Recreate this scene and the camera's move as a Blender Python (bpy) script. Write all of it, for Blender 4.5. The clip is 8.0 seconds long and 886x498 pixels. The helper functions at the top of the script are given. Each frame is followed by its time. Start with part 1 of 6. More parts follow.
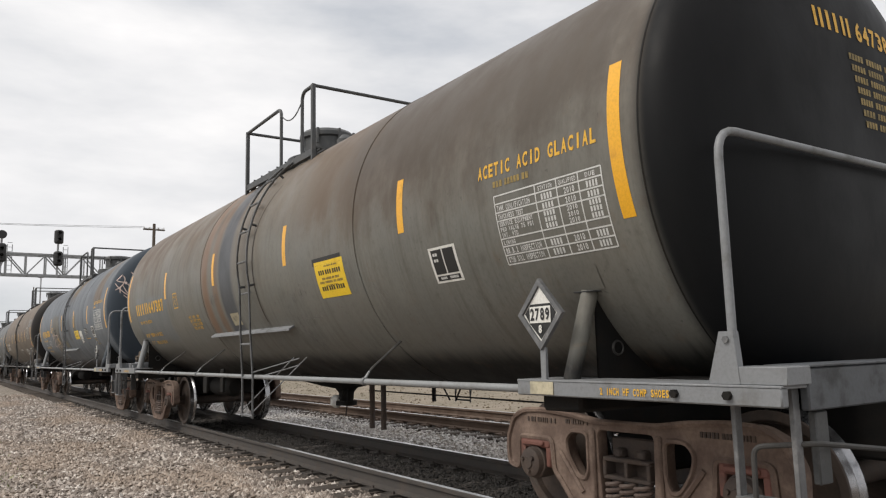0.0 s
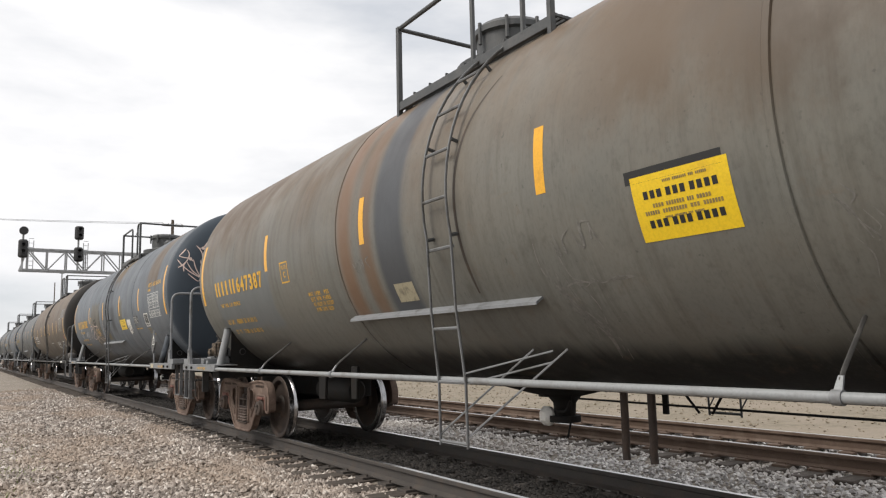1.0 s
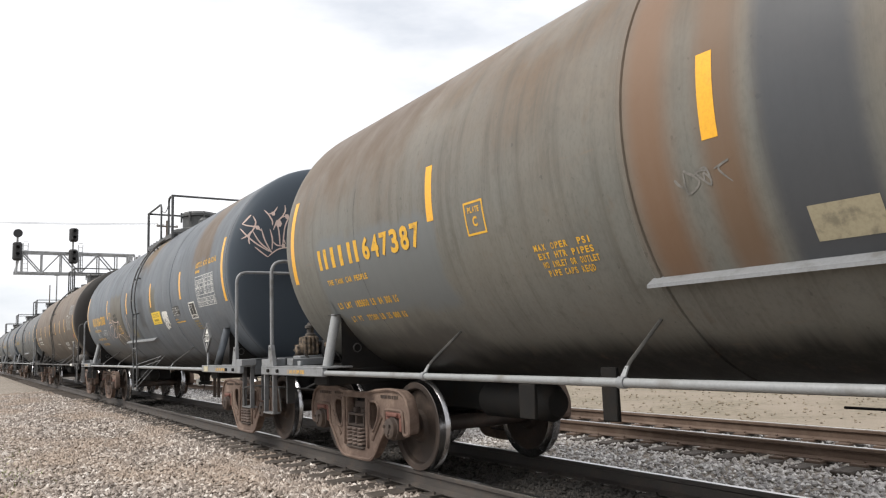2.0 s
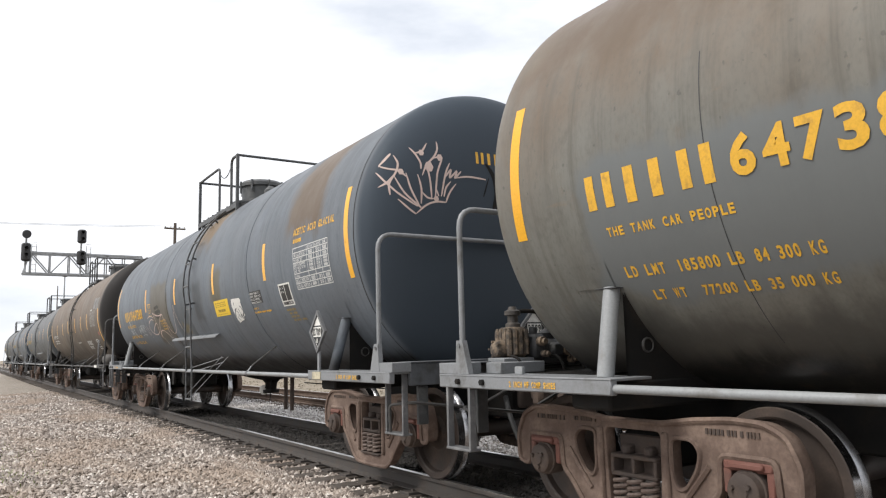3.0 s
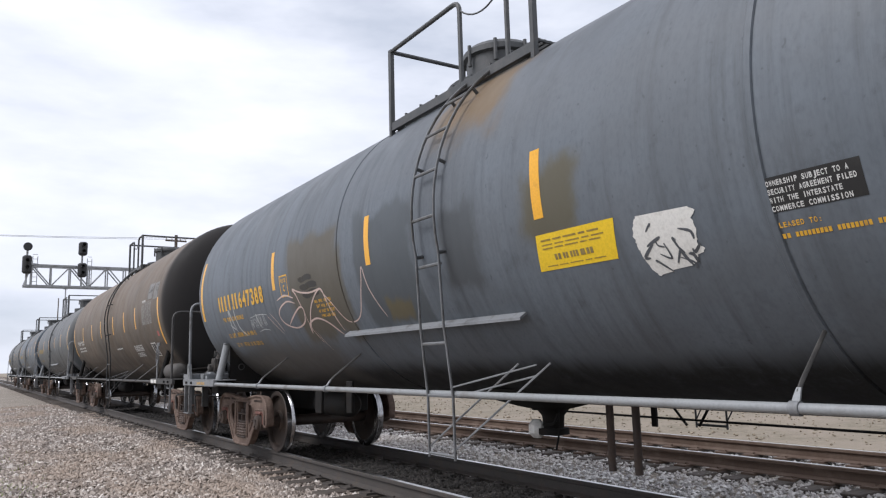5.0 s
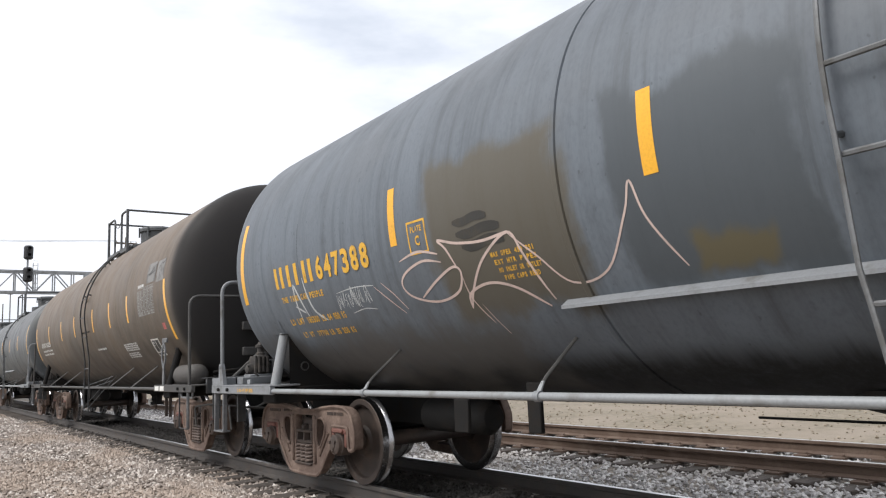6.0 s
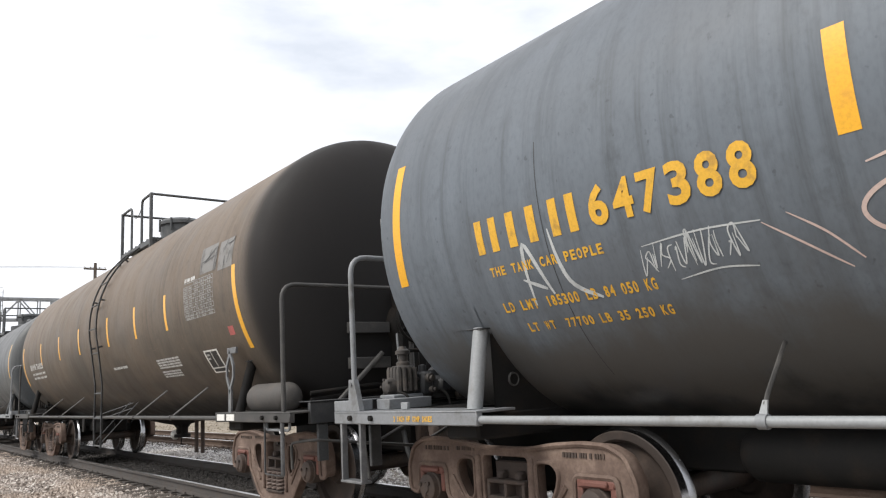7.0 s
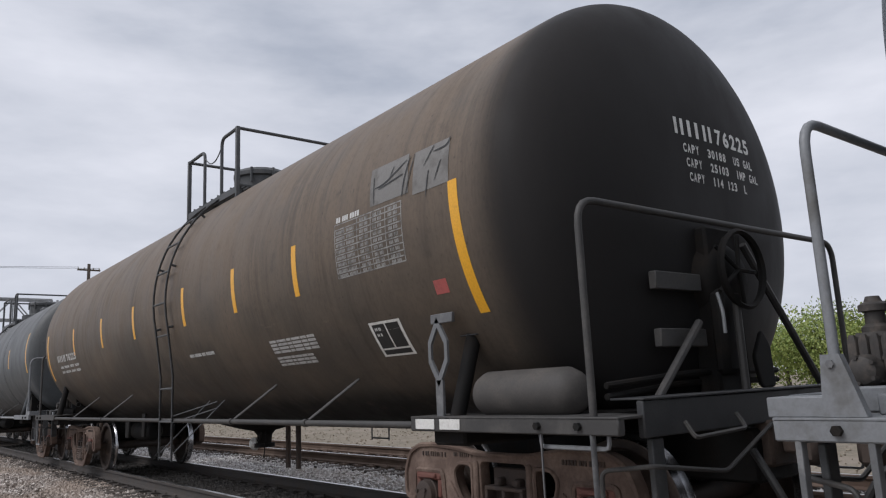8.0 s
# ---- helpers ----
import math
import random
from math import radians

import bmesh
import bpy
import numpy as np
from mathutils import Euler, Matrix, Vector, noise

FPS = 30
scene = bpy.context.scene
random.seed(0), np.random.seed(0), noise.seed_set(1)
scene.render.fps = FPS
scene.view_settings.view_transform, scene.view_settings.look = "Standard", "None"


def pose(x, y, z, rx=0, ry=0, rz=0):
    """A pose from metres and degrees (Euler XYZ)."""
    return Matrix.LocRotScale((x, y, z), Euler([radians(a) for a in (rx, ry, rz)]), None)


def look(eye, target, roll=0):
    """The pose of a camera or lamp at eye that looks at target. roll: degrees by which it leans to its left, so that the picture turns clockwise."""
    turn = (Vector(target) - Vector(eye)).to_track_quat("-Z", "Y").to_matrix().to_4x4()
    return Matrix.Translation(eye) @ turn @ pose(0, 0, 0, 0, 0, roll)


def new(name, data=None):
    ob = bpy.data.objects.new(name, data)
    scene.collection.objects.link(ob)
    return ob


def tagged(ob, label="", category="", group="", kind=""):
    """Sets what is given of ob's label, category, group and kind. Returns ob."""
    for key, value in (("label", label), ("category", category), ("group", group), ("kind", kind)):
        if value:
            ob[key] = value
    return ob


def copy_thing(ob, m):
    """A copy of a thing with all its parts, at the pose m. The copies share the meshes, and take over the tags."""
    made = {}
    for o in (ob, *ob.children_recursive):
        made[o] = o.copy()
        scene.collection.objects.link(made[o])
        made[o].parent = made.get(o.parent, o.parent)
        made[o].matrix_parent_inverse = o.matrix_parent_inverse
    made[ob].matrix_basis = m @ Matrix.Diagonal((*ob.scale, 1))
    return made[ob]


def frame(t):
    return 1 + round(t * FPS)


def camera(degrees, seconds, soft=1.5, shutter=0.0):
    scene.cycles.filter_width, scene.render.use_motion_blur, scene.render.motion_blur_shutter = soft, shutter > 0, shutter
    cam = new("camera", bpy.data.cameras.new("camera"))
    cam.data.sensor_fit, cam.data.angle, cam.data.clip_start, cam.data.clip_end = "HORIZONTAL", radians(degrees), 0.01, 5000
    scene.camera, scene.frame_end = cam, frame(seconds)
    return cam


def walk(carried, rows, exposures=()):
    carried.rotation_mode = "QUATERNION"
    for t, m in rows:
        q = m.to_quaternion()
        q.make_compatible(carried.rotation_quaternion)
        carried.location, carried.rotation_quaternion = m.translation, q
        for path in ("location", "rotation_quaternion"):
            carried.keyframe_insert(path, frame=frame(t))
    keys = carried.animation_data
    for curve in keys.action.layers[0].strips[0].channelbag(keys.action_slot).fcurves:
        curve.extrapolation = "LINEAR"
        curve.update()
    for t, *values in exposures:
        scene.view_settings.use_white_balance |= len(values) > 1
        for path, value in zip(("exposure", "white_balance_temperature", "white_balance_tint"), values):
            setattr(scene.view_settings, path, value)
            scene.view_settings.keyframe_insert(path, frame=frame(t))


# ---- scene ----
cam = camera(61.9, 8.0, soft=1.2)

EYE = (-4.89, 0.0, 1.31)          # on the gravel beside the track; rail tops are z = 0
TURN = [  # seconds, yaw, pitch, roll of the hand-held camera
    (0.0, -34.25, 7.82, -1.44),
    (0.5, -33.26, 7.46, -0.92),
    (1.0, -32.97, 7.51, -1.32),
    (1.2, -32.84, 7.54, -1.96),
    (2.3, -33.40, 7.27, -2.01),
    (2.5, -33.22, 7.43, -1.77),
    (3.0, -32.80, 7.68, -1.49),
    (3.5, -32.29, 7.86, -1.25),
    (4.0, -32.36, 8.10, -1.42),
    (4.5, -32.64, 8.38, -1.06),
    (5.0, -32.76, 8.59, -1.58),
    (5.2, -33.01, 8.64, -1.77),
    (6.3, -37.23, 8.66, -2.93),
    (6.5, -37.65, 9.14, -3.08),
    (7.0, -38.25, 10.16, -3.35),
    (7.5, -38.48, 10.63, -2.53),
    (8.0, -38.66, 10.56, -2.69),
]
GONE = [  # seconds, metres that the train has rolled
    (0.0, 0.000), (0.5, 2.188), (1.0, 4.288), (1.2, 5.115), (2.3, 9.654), (2.5, 10.478), (3.0, 12.524), (3.5, 14.546), (4.0, 16.558), (4.5, 18.557), (5.0, 20.548), (5.2, 21.341), (6.3, 25.667), (6.5, 26.448), (7.0, 28.384), (7.5, 30.382), (8.0, 32.378)
]
LOOK = [(0.0, 0.45, 6700, 10), (1.0, 0.65, 6700, 10), (2.5, 0.95, 6550, 10), (3.3, 0.9, 6400, 10), (3.7, 0.66, 6200, 12), (4.5, 0.6, 6080, 13), (5.2, 0.6, 6080, 13), (6.3, 0.95, 6400, 10), (7.2, 0.95, 6450, 10), (7.5, 0.92, 6400, 10), (7.7, 0.55, 6200, 12), (8.0, 0.08, 6080, 13)]
walk(cam, [(t, pose(*EYE, 90 + pitch, 0, yaw) @ pose(0, 0, 0, 0, 0, roll)) for t, yaw, pitch, roll in TURN], LOOK)

# ---- daylight: thin bright overcast, sun behind cloud over the left shoulder ----
SUN_EL, SUN_AZ = 49.0, -76.0      # azimuth from +y towards +x
world = bpy.data.worlds.new("overcast")
scene.world = world
world.use_nodes = True
wn, wl = world.node_tree.nodes, world.node_tree.links
sky = wn.new("ShaderNodeTexSky")
sky.sky_type, sky.sun_disc = "NISHITA", False
sky.sun_elevation, sky.sun_rotation = radians(SUN_EL), radians(SUN_AZ)
coord = wn.new("ShaderNodeTexCoord")
stretch = wn.new("ShaderNodeMapping")
stretch.inputs["Scale"].default_value = (1.0, 1.0, 3.2)
cloud = wn.new("ShaderNodeTexNoise")
cloud.inputs["Scale"].default_value, cloud.inputs["Detail"].default_value, cloud.inputs["Roughness"].default_value = 2.1, 6.0, 0.55
tone = wn.new("ShaderNodeValToRGB")
tone.color_ramp.elements[0].position, tone.color_ramp.elements[0].color = 0.30, (0.61, 0.64, 0.69, 1)
tone.color_ramp.elements[1].position, tone.color_ramp.elements[1].color = 0.66, (1.0, 1.0, 1.02, 1)
dim = wn.new("ShaderNodeMix")
dim.data_type, dim.blend_type = "RGBA", "MULTIPLY"
dim.inputs[0].default_value = 1.0
dim.inputs[7].default_value = (0.10, 0.10, 0.10, 1)
blend = wn.new("ShaderNodeMix")
blend.data_type = "RGBA"
cover = wn.new("ShaderNodeMapRange")
cover.inputs["From Min"].default_value, cover.inputs["From Max"].default_value = 0.30, 0.46
cover.inputs["To Min"].default_value, cover.inputs["To Max"].default_value = 0.86, 0.98
wl.new(coord.outputs["Generated"], stretch.inputs["Vector"])
wl.new(stretch.outputs["Vector"], cloud.inputs["Vector"])
wl.new(cloud.outputs["Fac"], tone.inputs["Fac"])
wl.new(cloud.outputs["Fac"], cover.inputs["Value"])
wl.new(sky.outputs["Color"], dim.inputs[6])
wl.new(cover.outputs["Result"], blend.inputs[0])
wl.new(dim.outputs[2], blend.inputs[6])
wl.new(tone.outputs["Color"], blend.inputs[7])
wl.new(blend.outputs[2], wn["Background"].inputs["Color"])
wn["Background"].inputs["Strength"].default_value = 0.76

sun = new("sun", bpy.data.lights.new("sun", "SUN"))
sun.data.energy, sun.data.angle, sun.data.color = 1.7, radians(30), (1.0, 0.96, 0.9)
toward = Vector((math.sin(radians(SUN_AZ)) * math.cos(radians(SUN_EL)), math.cos(radians(SUN_AZ)) * math.cos(radians(SUN_EL)), math.sin(radians(SUN_EL))))
sun.matrix_world = look(tuple(toward * 60), (0, 0, 0))


# ---- materials ----
class Nodes:
    """A small writer of node materials."""

    def __init__(self, name):
        self.mat = bpy.data.materials.new(name)
        self.mat.use_nodes = True
        self.tree = self.mat.node_tree
        self.bsdf = self.tree.nodes["Principled BSDF"]
        self.where = self.tree.nodes.new("ShaderNodeTexCoord").outputs["Object"]

    def link(self, a, b):
        self.tree.links.new(a, b)

    def noise(self, scale, stretch=(1, 1, 1), detail=5.0, rough=0.6):
        m, n = self.tree.nodes.new("ShaderNodeMapping"), self.tree.nodes.new("ShaderNodeTexNoise")
        m.inputs["Scale"].default_value = stretch
        n.inputs["Scale"].default_value, n.inputs["Detail"].default_value, n.inputs["Roughness"].default_value = scale, detail, rough
        self.link(self.where, m.inputs["Vector"])
        self.link(m.outputs["Vector"], n.inputs["Vector"])
        return n.outputs["Fac"]

    def step(self, value, low, high, to=(0.0, 1.0)):
        n = self.tree.nodes.new("ShaderNodeMapRange")
        n.interpolation_type = "SMOOTHSTEP"
        for key, v in (("From Min", low), ("From Max", high), ("To Min", to[0]), ("To Max", to[1])):
            n.inputs[key].default_value = v
        self.link(value, n.inputs["Value"])
        return n.outputs["Result"]

    def math(self, op, a, b):
        n = self.tree.nodes.new("ShaderNodeMath")
        n.operation = op
        for i, v in enumerate((a, b)):
            if isinstance(v, (int, float)):
                n.inputs[i].default_value = v
            else:
                self.link(v, n.inputs[i])
        return n.outputs[0]

    def mix(self, fac, a, b):
        n = self.tree.nodes.new("ShaderNodeMix")
        n.data_type = "RGBA"
        for i, v in ((0, fac), (6, a), (7, b)):
            if isinstance(v, (int, float)):
                n.inputs[i].default_value = v
            elif isinstance(v, tuple):
                n.inputs[i].default_value = (*v, 1)
            else:
                self.link(v, n.inputs[i])
        return n.outputs[2]

    def axes(self):
        n = self.tree.nodes.new("ShaderNodeSeparateXYZ")
        self.link(self.where, n.inputs[0])
        return n.outputs

    def island(self):
        return self.tree.nodes.new("ShaderNodeNewGeometry").outputs["Random Per Island"]

    def each(self):
        return self.tree.nodes.new("ShaderNodeObjectInfo").outputs["Random"]

    def bump(self, height, strength, distance=0.01):
        n = self.tree.nodes.new("ShaderNodeBump")
        n.inputs["Strength"].default_value, n.inputs["Distance"].default_value = strength, distance
        self.link(height, n.inputs["Height"])
        self.link(n.outputs[0], self.bsdf.inputs["Normal"])

    def done(self, color, rough=0.6, metal=0.0):
        for key, v in (("Base Color", color), ("Roughness", rough), ("Metallic", metal)):
            if isinstance(v, tuple):
                self.bsdf.inputs[key].default_value = (*v, 1)
            elif isinstance(v, (int, float)):
                self.bsdf.inputs[key].default_value = v
            else:
                self.link(v, self.bsdf.inputs[key])
        return self.mat


def worn(name, base, wear, scale=6.0, rough=0.6, metal=0.0, amount=(0.45, 0.7), bump=0.15, fine=60.0):
    """Paint or metal of one colour with worn or dirty spots and a fine grain."""
    n = Nodes(name)
    spots = n.step(n.noise(scale), *amount)
    grain = n.noise(fine, detail=3.0)
    color = n.mix(spots, base, wear)
    color = n.mix(n.step(grain, 0.35, 0.75, (0.0, 0.35)), color, tuple(c * 0.6 for c in base))
    n.bump(grain, bump, 0.004)
    return n.done(color, n.step(spots, 0.0, 1.0, (rough, min(1.0, rough + 0.2))), metal)


def tank_paint(name, grey, dust, streak, gloss, dust_from, dust_to, patches=(), bands=(), shaded=(0.010, 0.0098, 0.0095), drift_to=(0.105, 0.108, 0.106)):
    """Weathered tank enamel: dust on the upper flanks, vertical dribbles, painted-over and tinted patches (y0, y1, z0,
    z1, colour); shade is painted on the belly and, by bands, on the front head.
    """
    n = Nodes(name)
    x, y, z = n.axes()
    big = n.noise(0.55, (1, 1, 1))
    blotch = n.noise(2.4, (1, 1, 0.6), 7.0)
    drib = n.noise(3.0, (0.25, 3.2, 0.16), 6.0, 0.65)
    fine = n.noise(38.0, (1, 1, 0.5), 4.0)
    height = n.math("ADD", z, n.math("MULTIPLY", n.math("SUBTRACT", big, 0.5), 2.6))
    dusty = n.math("MULTIPLY", n.step(height, dust_from, dust_to), n.step(blotch, 0.2, 0.6, (0.55, 1.0)))
    color = n.mix(dusty, n.mix(n.step(blotch, 0.35, 0.7), grey, tuple(c * 1.18 for c in grey)), dust)
    color = n.mix(n.step(drib, 0.44, 0.78, (0.0, 0.68)), color, streak)
    drift = n.noise(0.9, (1, 0.8, 1.3), 3.0)
    color = n.mix(n.step(drift, 0.42, 0.68, (0.0, 0.45)), color, drift_to)
    # Underside's self-shadow is painted in: near black below z 1.36, broken by dribbles.
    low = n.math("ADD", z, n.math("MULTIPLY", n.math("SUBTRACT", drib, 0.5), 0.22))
    color = n.mix(n.step(low, 1.36, 1.17, (0.0, 0.96)), color, shaded)
    smudge = n.noise(5.5, (1, 1, 0.7), 9.0, 0.68)
    color = n.mix(n.step(smudge, 0.54, 0.74, (0.0, 0.38)), color, dust)
    color = n.mix(n.step(smudge, 0.46, 0.28, (0.0, 0.40)), color, streak)
    scuff = n.noise(2.2, (1, 0.7, 5.0), 5.0, 0.6)
    color = n.mix(n.step(scuff, 0.66, 0.76, (0.0, 0.30)), color, tuple(c * 1.6 for c in dust))
    speck = n.noise(17.0, (1, 1, 0.8), 2.0)
    color = n.mix(n.step(speck, 0.68, 0.76, (0.0, 0.45)), color, tuple(c * 0.35 for c in grey))
    color = n.mix(n.step(fine, 0.4, 0.8, (0.0, 0.3)), color, tuple(c * 0.5 for c in grey))
    for y0, y1, z0, z1, tint, edge in patches:
        wob = n.math("MULTIPLY", n.math("SUBTRACT", blotch, 0.5), edge * 3 + 0.3)
        yy, zz = n.math("ADD", y, wob), n.math("ADD", z, wob)
        inside = n.math("MULTIPLY", n.math("MULTIPLY", n.step(yy, y0 - edge, y0 + edge), n.step(yy, y1 + edge, y1 - edge)),
                        n.math("MULTIPLY", n.step(zz, z0 - edge, z0 + edge), n.step(zz, z1 + edge, z1 - edge)))
        color = n.mix(n.math("MULTIPLY", inside, n.step(x, 0.1, 0.0, (0.0, 0.88))), color, tint)
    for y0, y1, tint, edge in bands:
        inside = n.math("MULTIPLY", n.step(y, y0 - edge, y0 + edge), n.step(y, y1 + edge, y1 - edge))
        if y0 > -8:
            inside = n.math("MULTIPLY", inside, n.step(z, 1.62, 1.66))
        # Front heads turned from the light: their shade is painted in and specular cut.
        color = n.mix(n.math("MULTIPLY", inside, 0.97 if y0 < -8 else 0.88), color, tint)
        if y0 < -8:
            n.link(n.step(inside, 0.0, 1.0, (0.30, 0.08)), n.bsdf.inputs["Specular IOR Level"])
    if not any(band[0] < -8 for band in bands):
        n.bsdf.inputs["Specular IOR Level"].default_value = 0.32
    n.bump(n.math("ADD", n.math("MULTIPLY", big, 6.0), n.math("ADD", n.math("MULTIPLY", blotch, 1.2), n.math("MULTIPLY", fine, 0.2))), 0.16, 0.01)
    return n.done(color, n.step(blotch, 0.3, 0.75, (gloss, gloss + 0.16)))


BROWN = (0.135, 0.098, 0.062)
# Bands starting at y -9 put the front head's shade into the colour.
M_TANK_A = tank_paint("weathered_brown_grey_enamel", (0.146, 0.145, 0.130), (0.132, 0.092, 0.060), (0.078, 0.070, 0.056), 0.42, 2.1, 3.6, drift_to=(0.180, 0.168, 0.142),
                      # Last patch: brown of the upper front flank, darkened against its bright top light.
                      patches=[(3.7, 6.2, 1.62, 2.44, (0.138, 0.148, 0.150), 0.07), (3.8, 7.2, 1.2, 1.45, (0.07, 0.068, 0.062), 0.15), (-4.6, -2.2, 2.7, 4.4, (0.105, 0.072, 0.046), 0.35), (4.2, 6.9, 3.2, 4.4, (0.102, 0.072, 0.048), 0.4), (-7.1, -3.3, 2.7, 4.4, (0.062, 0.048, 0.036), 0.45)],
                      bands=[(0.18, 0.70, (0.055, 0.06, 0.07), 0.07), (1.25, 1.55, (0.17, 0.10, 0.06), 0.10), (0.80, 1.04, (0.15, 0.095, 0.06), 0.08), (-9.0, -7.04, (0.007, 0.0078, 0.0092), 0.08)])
# Upper flank tone is darker than the base, to offset bright top light.
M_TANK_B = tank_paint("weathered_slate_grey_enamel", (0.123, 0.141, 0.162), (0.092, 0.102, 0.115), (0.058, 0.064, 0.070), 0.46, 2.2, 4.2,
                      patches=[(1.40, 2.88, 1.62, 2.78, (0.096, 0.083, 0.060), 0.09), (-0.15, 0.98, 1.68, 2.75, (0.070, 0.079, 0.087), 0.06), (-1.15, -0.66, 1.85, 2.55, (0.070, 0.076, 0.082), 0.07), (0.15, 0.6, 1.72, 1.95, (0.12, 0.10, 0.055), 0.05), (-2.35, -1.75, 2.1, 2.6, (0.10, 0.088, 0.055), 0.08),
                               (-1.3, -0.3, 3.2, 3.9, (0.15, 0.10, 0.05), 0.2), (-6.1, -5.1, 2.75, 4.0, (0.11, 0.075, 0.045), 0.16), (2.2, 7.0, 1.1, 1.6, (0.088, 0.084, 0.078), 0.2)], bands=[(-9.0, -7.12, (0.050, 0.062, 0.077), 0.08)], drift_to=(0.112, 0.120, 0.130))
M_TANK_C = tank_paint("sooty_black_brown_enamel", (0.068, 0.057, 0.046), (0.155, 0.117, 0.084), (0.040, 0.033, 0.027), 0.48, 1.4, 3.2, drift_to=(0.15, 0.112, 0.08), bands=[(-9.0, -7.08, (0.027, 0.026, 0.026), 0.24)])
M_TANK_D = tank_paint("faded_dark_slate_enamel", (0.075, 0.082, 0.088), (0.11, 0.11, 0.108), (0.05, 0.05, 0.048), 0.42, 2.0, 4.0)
M_YELLOW = worn("yellow_reflective_film", (0.80, 0.40, 0.02), (0.62, 0.30, 0.03), 9.0, 0.35, 0.0, (0.55, 0.8), 0.05)
M_LETTER_Y = worn("yellow_stencil_paint", (0.72, 0.40, 0.035), (0.42, 0.24, 0.05), 14.0, 0.55, 0.0, (0.5, 0.75), 0.05)
M_LETTER_W = worn("white_stencil_paint", (0.62, 0.62, 0.60), (0.35, 0.35, 0.34), 20.0, 0.6, 0.0, (0.5, 0.8), 0.05)
M_FADED_Y = worn("faded_yellow_stencil_paint", (0.30, 0.21, 0.06), (0.16, 0.13, 0.07), 16.0, 0.6, 0.0, (0.4, 0.7), 0.05)
M_STICKER_Y = worn("yellow_vinyl_notice", (0.83, 0.56, 0.02), (0.7, 0.44, 0.02), 4.0, 0.4, 0.0, (0.5, 0.8), 0.05)
M_WHITE = worn("white_sign_paint", (0.72, 0.71, 0.67), (0.52, 0.50, 0.45), 12.0, 0.5, 0.0, (0.5, 0.8), 0.05)
M_BLACK = worn("black_sign_paint", (0.018, 0.018, 0.018), (0.035, 0.033, 0.03), 8.0, 0.5, 0.0, (0.5, 0.8), 0.05)
M_PAINTED_OUT = worn("smudged_dark_brown_paint", (0.030, 0.028, 0.024), (0.060, 0.052, 0.038), 9.0, 0.6, 0.0, (0.45, 0.7), 0.05)
M_PINK = worn("pale_pink_spray_paint", (0.58, 0.45, 0.40), (0.40, 0.32, 0.28), 9.0, 0.6, 0.0, (0.5, 0.8), 0.05)
M_SPRAY = worn("pale_grey_spray_paint", (0.52, 0.54, 0.54), (0.3, 0.32, 0.32), 9.0, 0.6, 0.0, (0.45, 0.8), 0.05)
M_SCUFF = worn("dusty_pale_scuff", (0.205, 0.195, 0.178), (0.13, 0.125, 0.115), 14.0, 0.7, 0.0, (0.4, 0.65), 0.05)
M_FADED_W = worn("faded_white_stencil_paint", (0.30, 0.295, 0.28), (0.13, 0.125, 0.12), 16.0, 0.65, 0.0, (0.42, 0.66), 0.05)
M_DUSTY = worn("dusty_grey_tank_paint", (0.058, 0.053, 0.049), (0.10, 0.09, 0.08), 4.0, 0.7, 0.0, (0.4, 0.7))
M_FOIL = worn("dull_foil_patch", (0.175, 0.167, 0.155), (0.12, 0.113, 0.104), 6.0, 0.5, 0.0, (0.45, 0.7), 0.3)
M_RED = worn("faded_red_paint", (0.42, 0.10, 0.09), (0.3, 0.09, 0.08), 9.0, 0.55)
M_TRIM = worn("pale_grey_frame_paint", (0.205, 0.213, 0.222), (0.115, 0.112, 0.105), 5.0, 0.5, 0.0, (0.48, 0.75))
M_PIPE = worn("grey_pipe_paint", (0.25, 0.26, 0.265), (0.14, 0.13, 0.12), 4.0, 0.45, 0.0, (0.5, 0.78))
M_RAILING = worn("dark_grey_railing_paint", (0.055, 0.058, 0.06), (0.10, 0.10, 0.10), 7.0, 0.5)
M_UNDER = worn("grimy_black_underframe", (0.012, 0.0115, 0.011), (0.024, 0.020, 0.017), 5.0, 0.75)
M_UNDER.node_tree.nodes["Principled BSDF"].inputs["Specular IOR Level"].default_value = 0.2
M_DARKTRIM = worn("sooty_frame_paint", (0.048, 0.046, 0.044), (0.085, 0.08, 0.074), 5.0, 0.6)
M_SILL = worn("grimy_sill_paint", (0.030, 0.031, 0.033), (0.06, 0.06, 0.06), 6.0, 0.6)
M_SLATE_SILL = worn("dull_slate_sill_paint", (0.085, 0.092, 0.102), (0.05, 0.05, 0.05), 5.0, 0.55)
M_LADDER = worn("faded_grey_ladder_paint", (0.15, 0.155, 0.16), (0.09, 0.088, 0.083), 5.0, 0.55)
M_STEP = worn("scuffed_grey_step_iron", (0.12, 0.122, 0.125), (0.2, 0.2, 0.2), 9.0, 0.5)
M_CAST = worn("rust_brown_cast_steel", (0.118, 0.079, 0.061), (0.23, 0.168, 0.134), 5.0, 0.8, 0.0, (0.4, 0.7), 0.4, 45.0)
M_CAST_DARK = worn("grimy_cast_steel", (0.060, 0.045, 0.038), (0.10, 0.072, 0.056), 4.0, 0.8, 0.0, (0.4, 0.7), 0.4, 45.0)
M_SPRING = worn("dusty_spring_steel", (0.16, 0.12, 0.10), (0.09, 0.06, 0.05), 12.0, 0.65)
M_BEARING = worn("red_oxide_bearing", (0.17, 0.072, 0.055), (0.115, 0.072, 0.058), 7.0, 0.7)
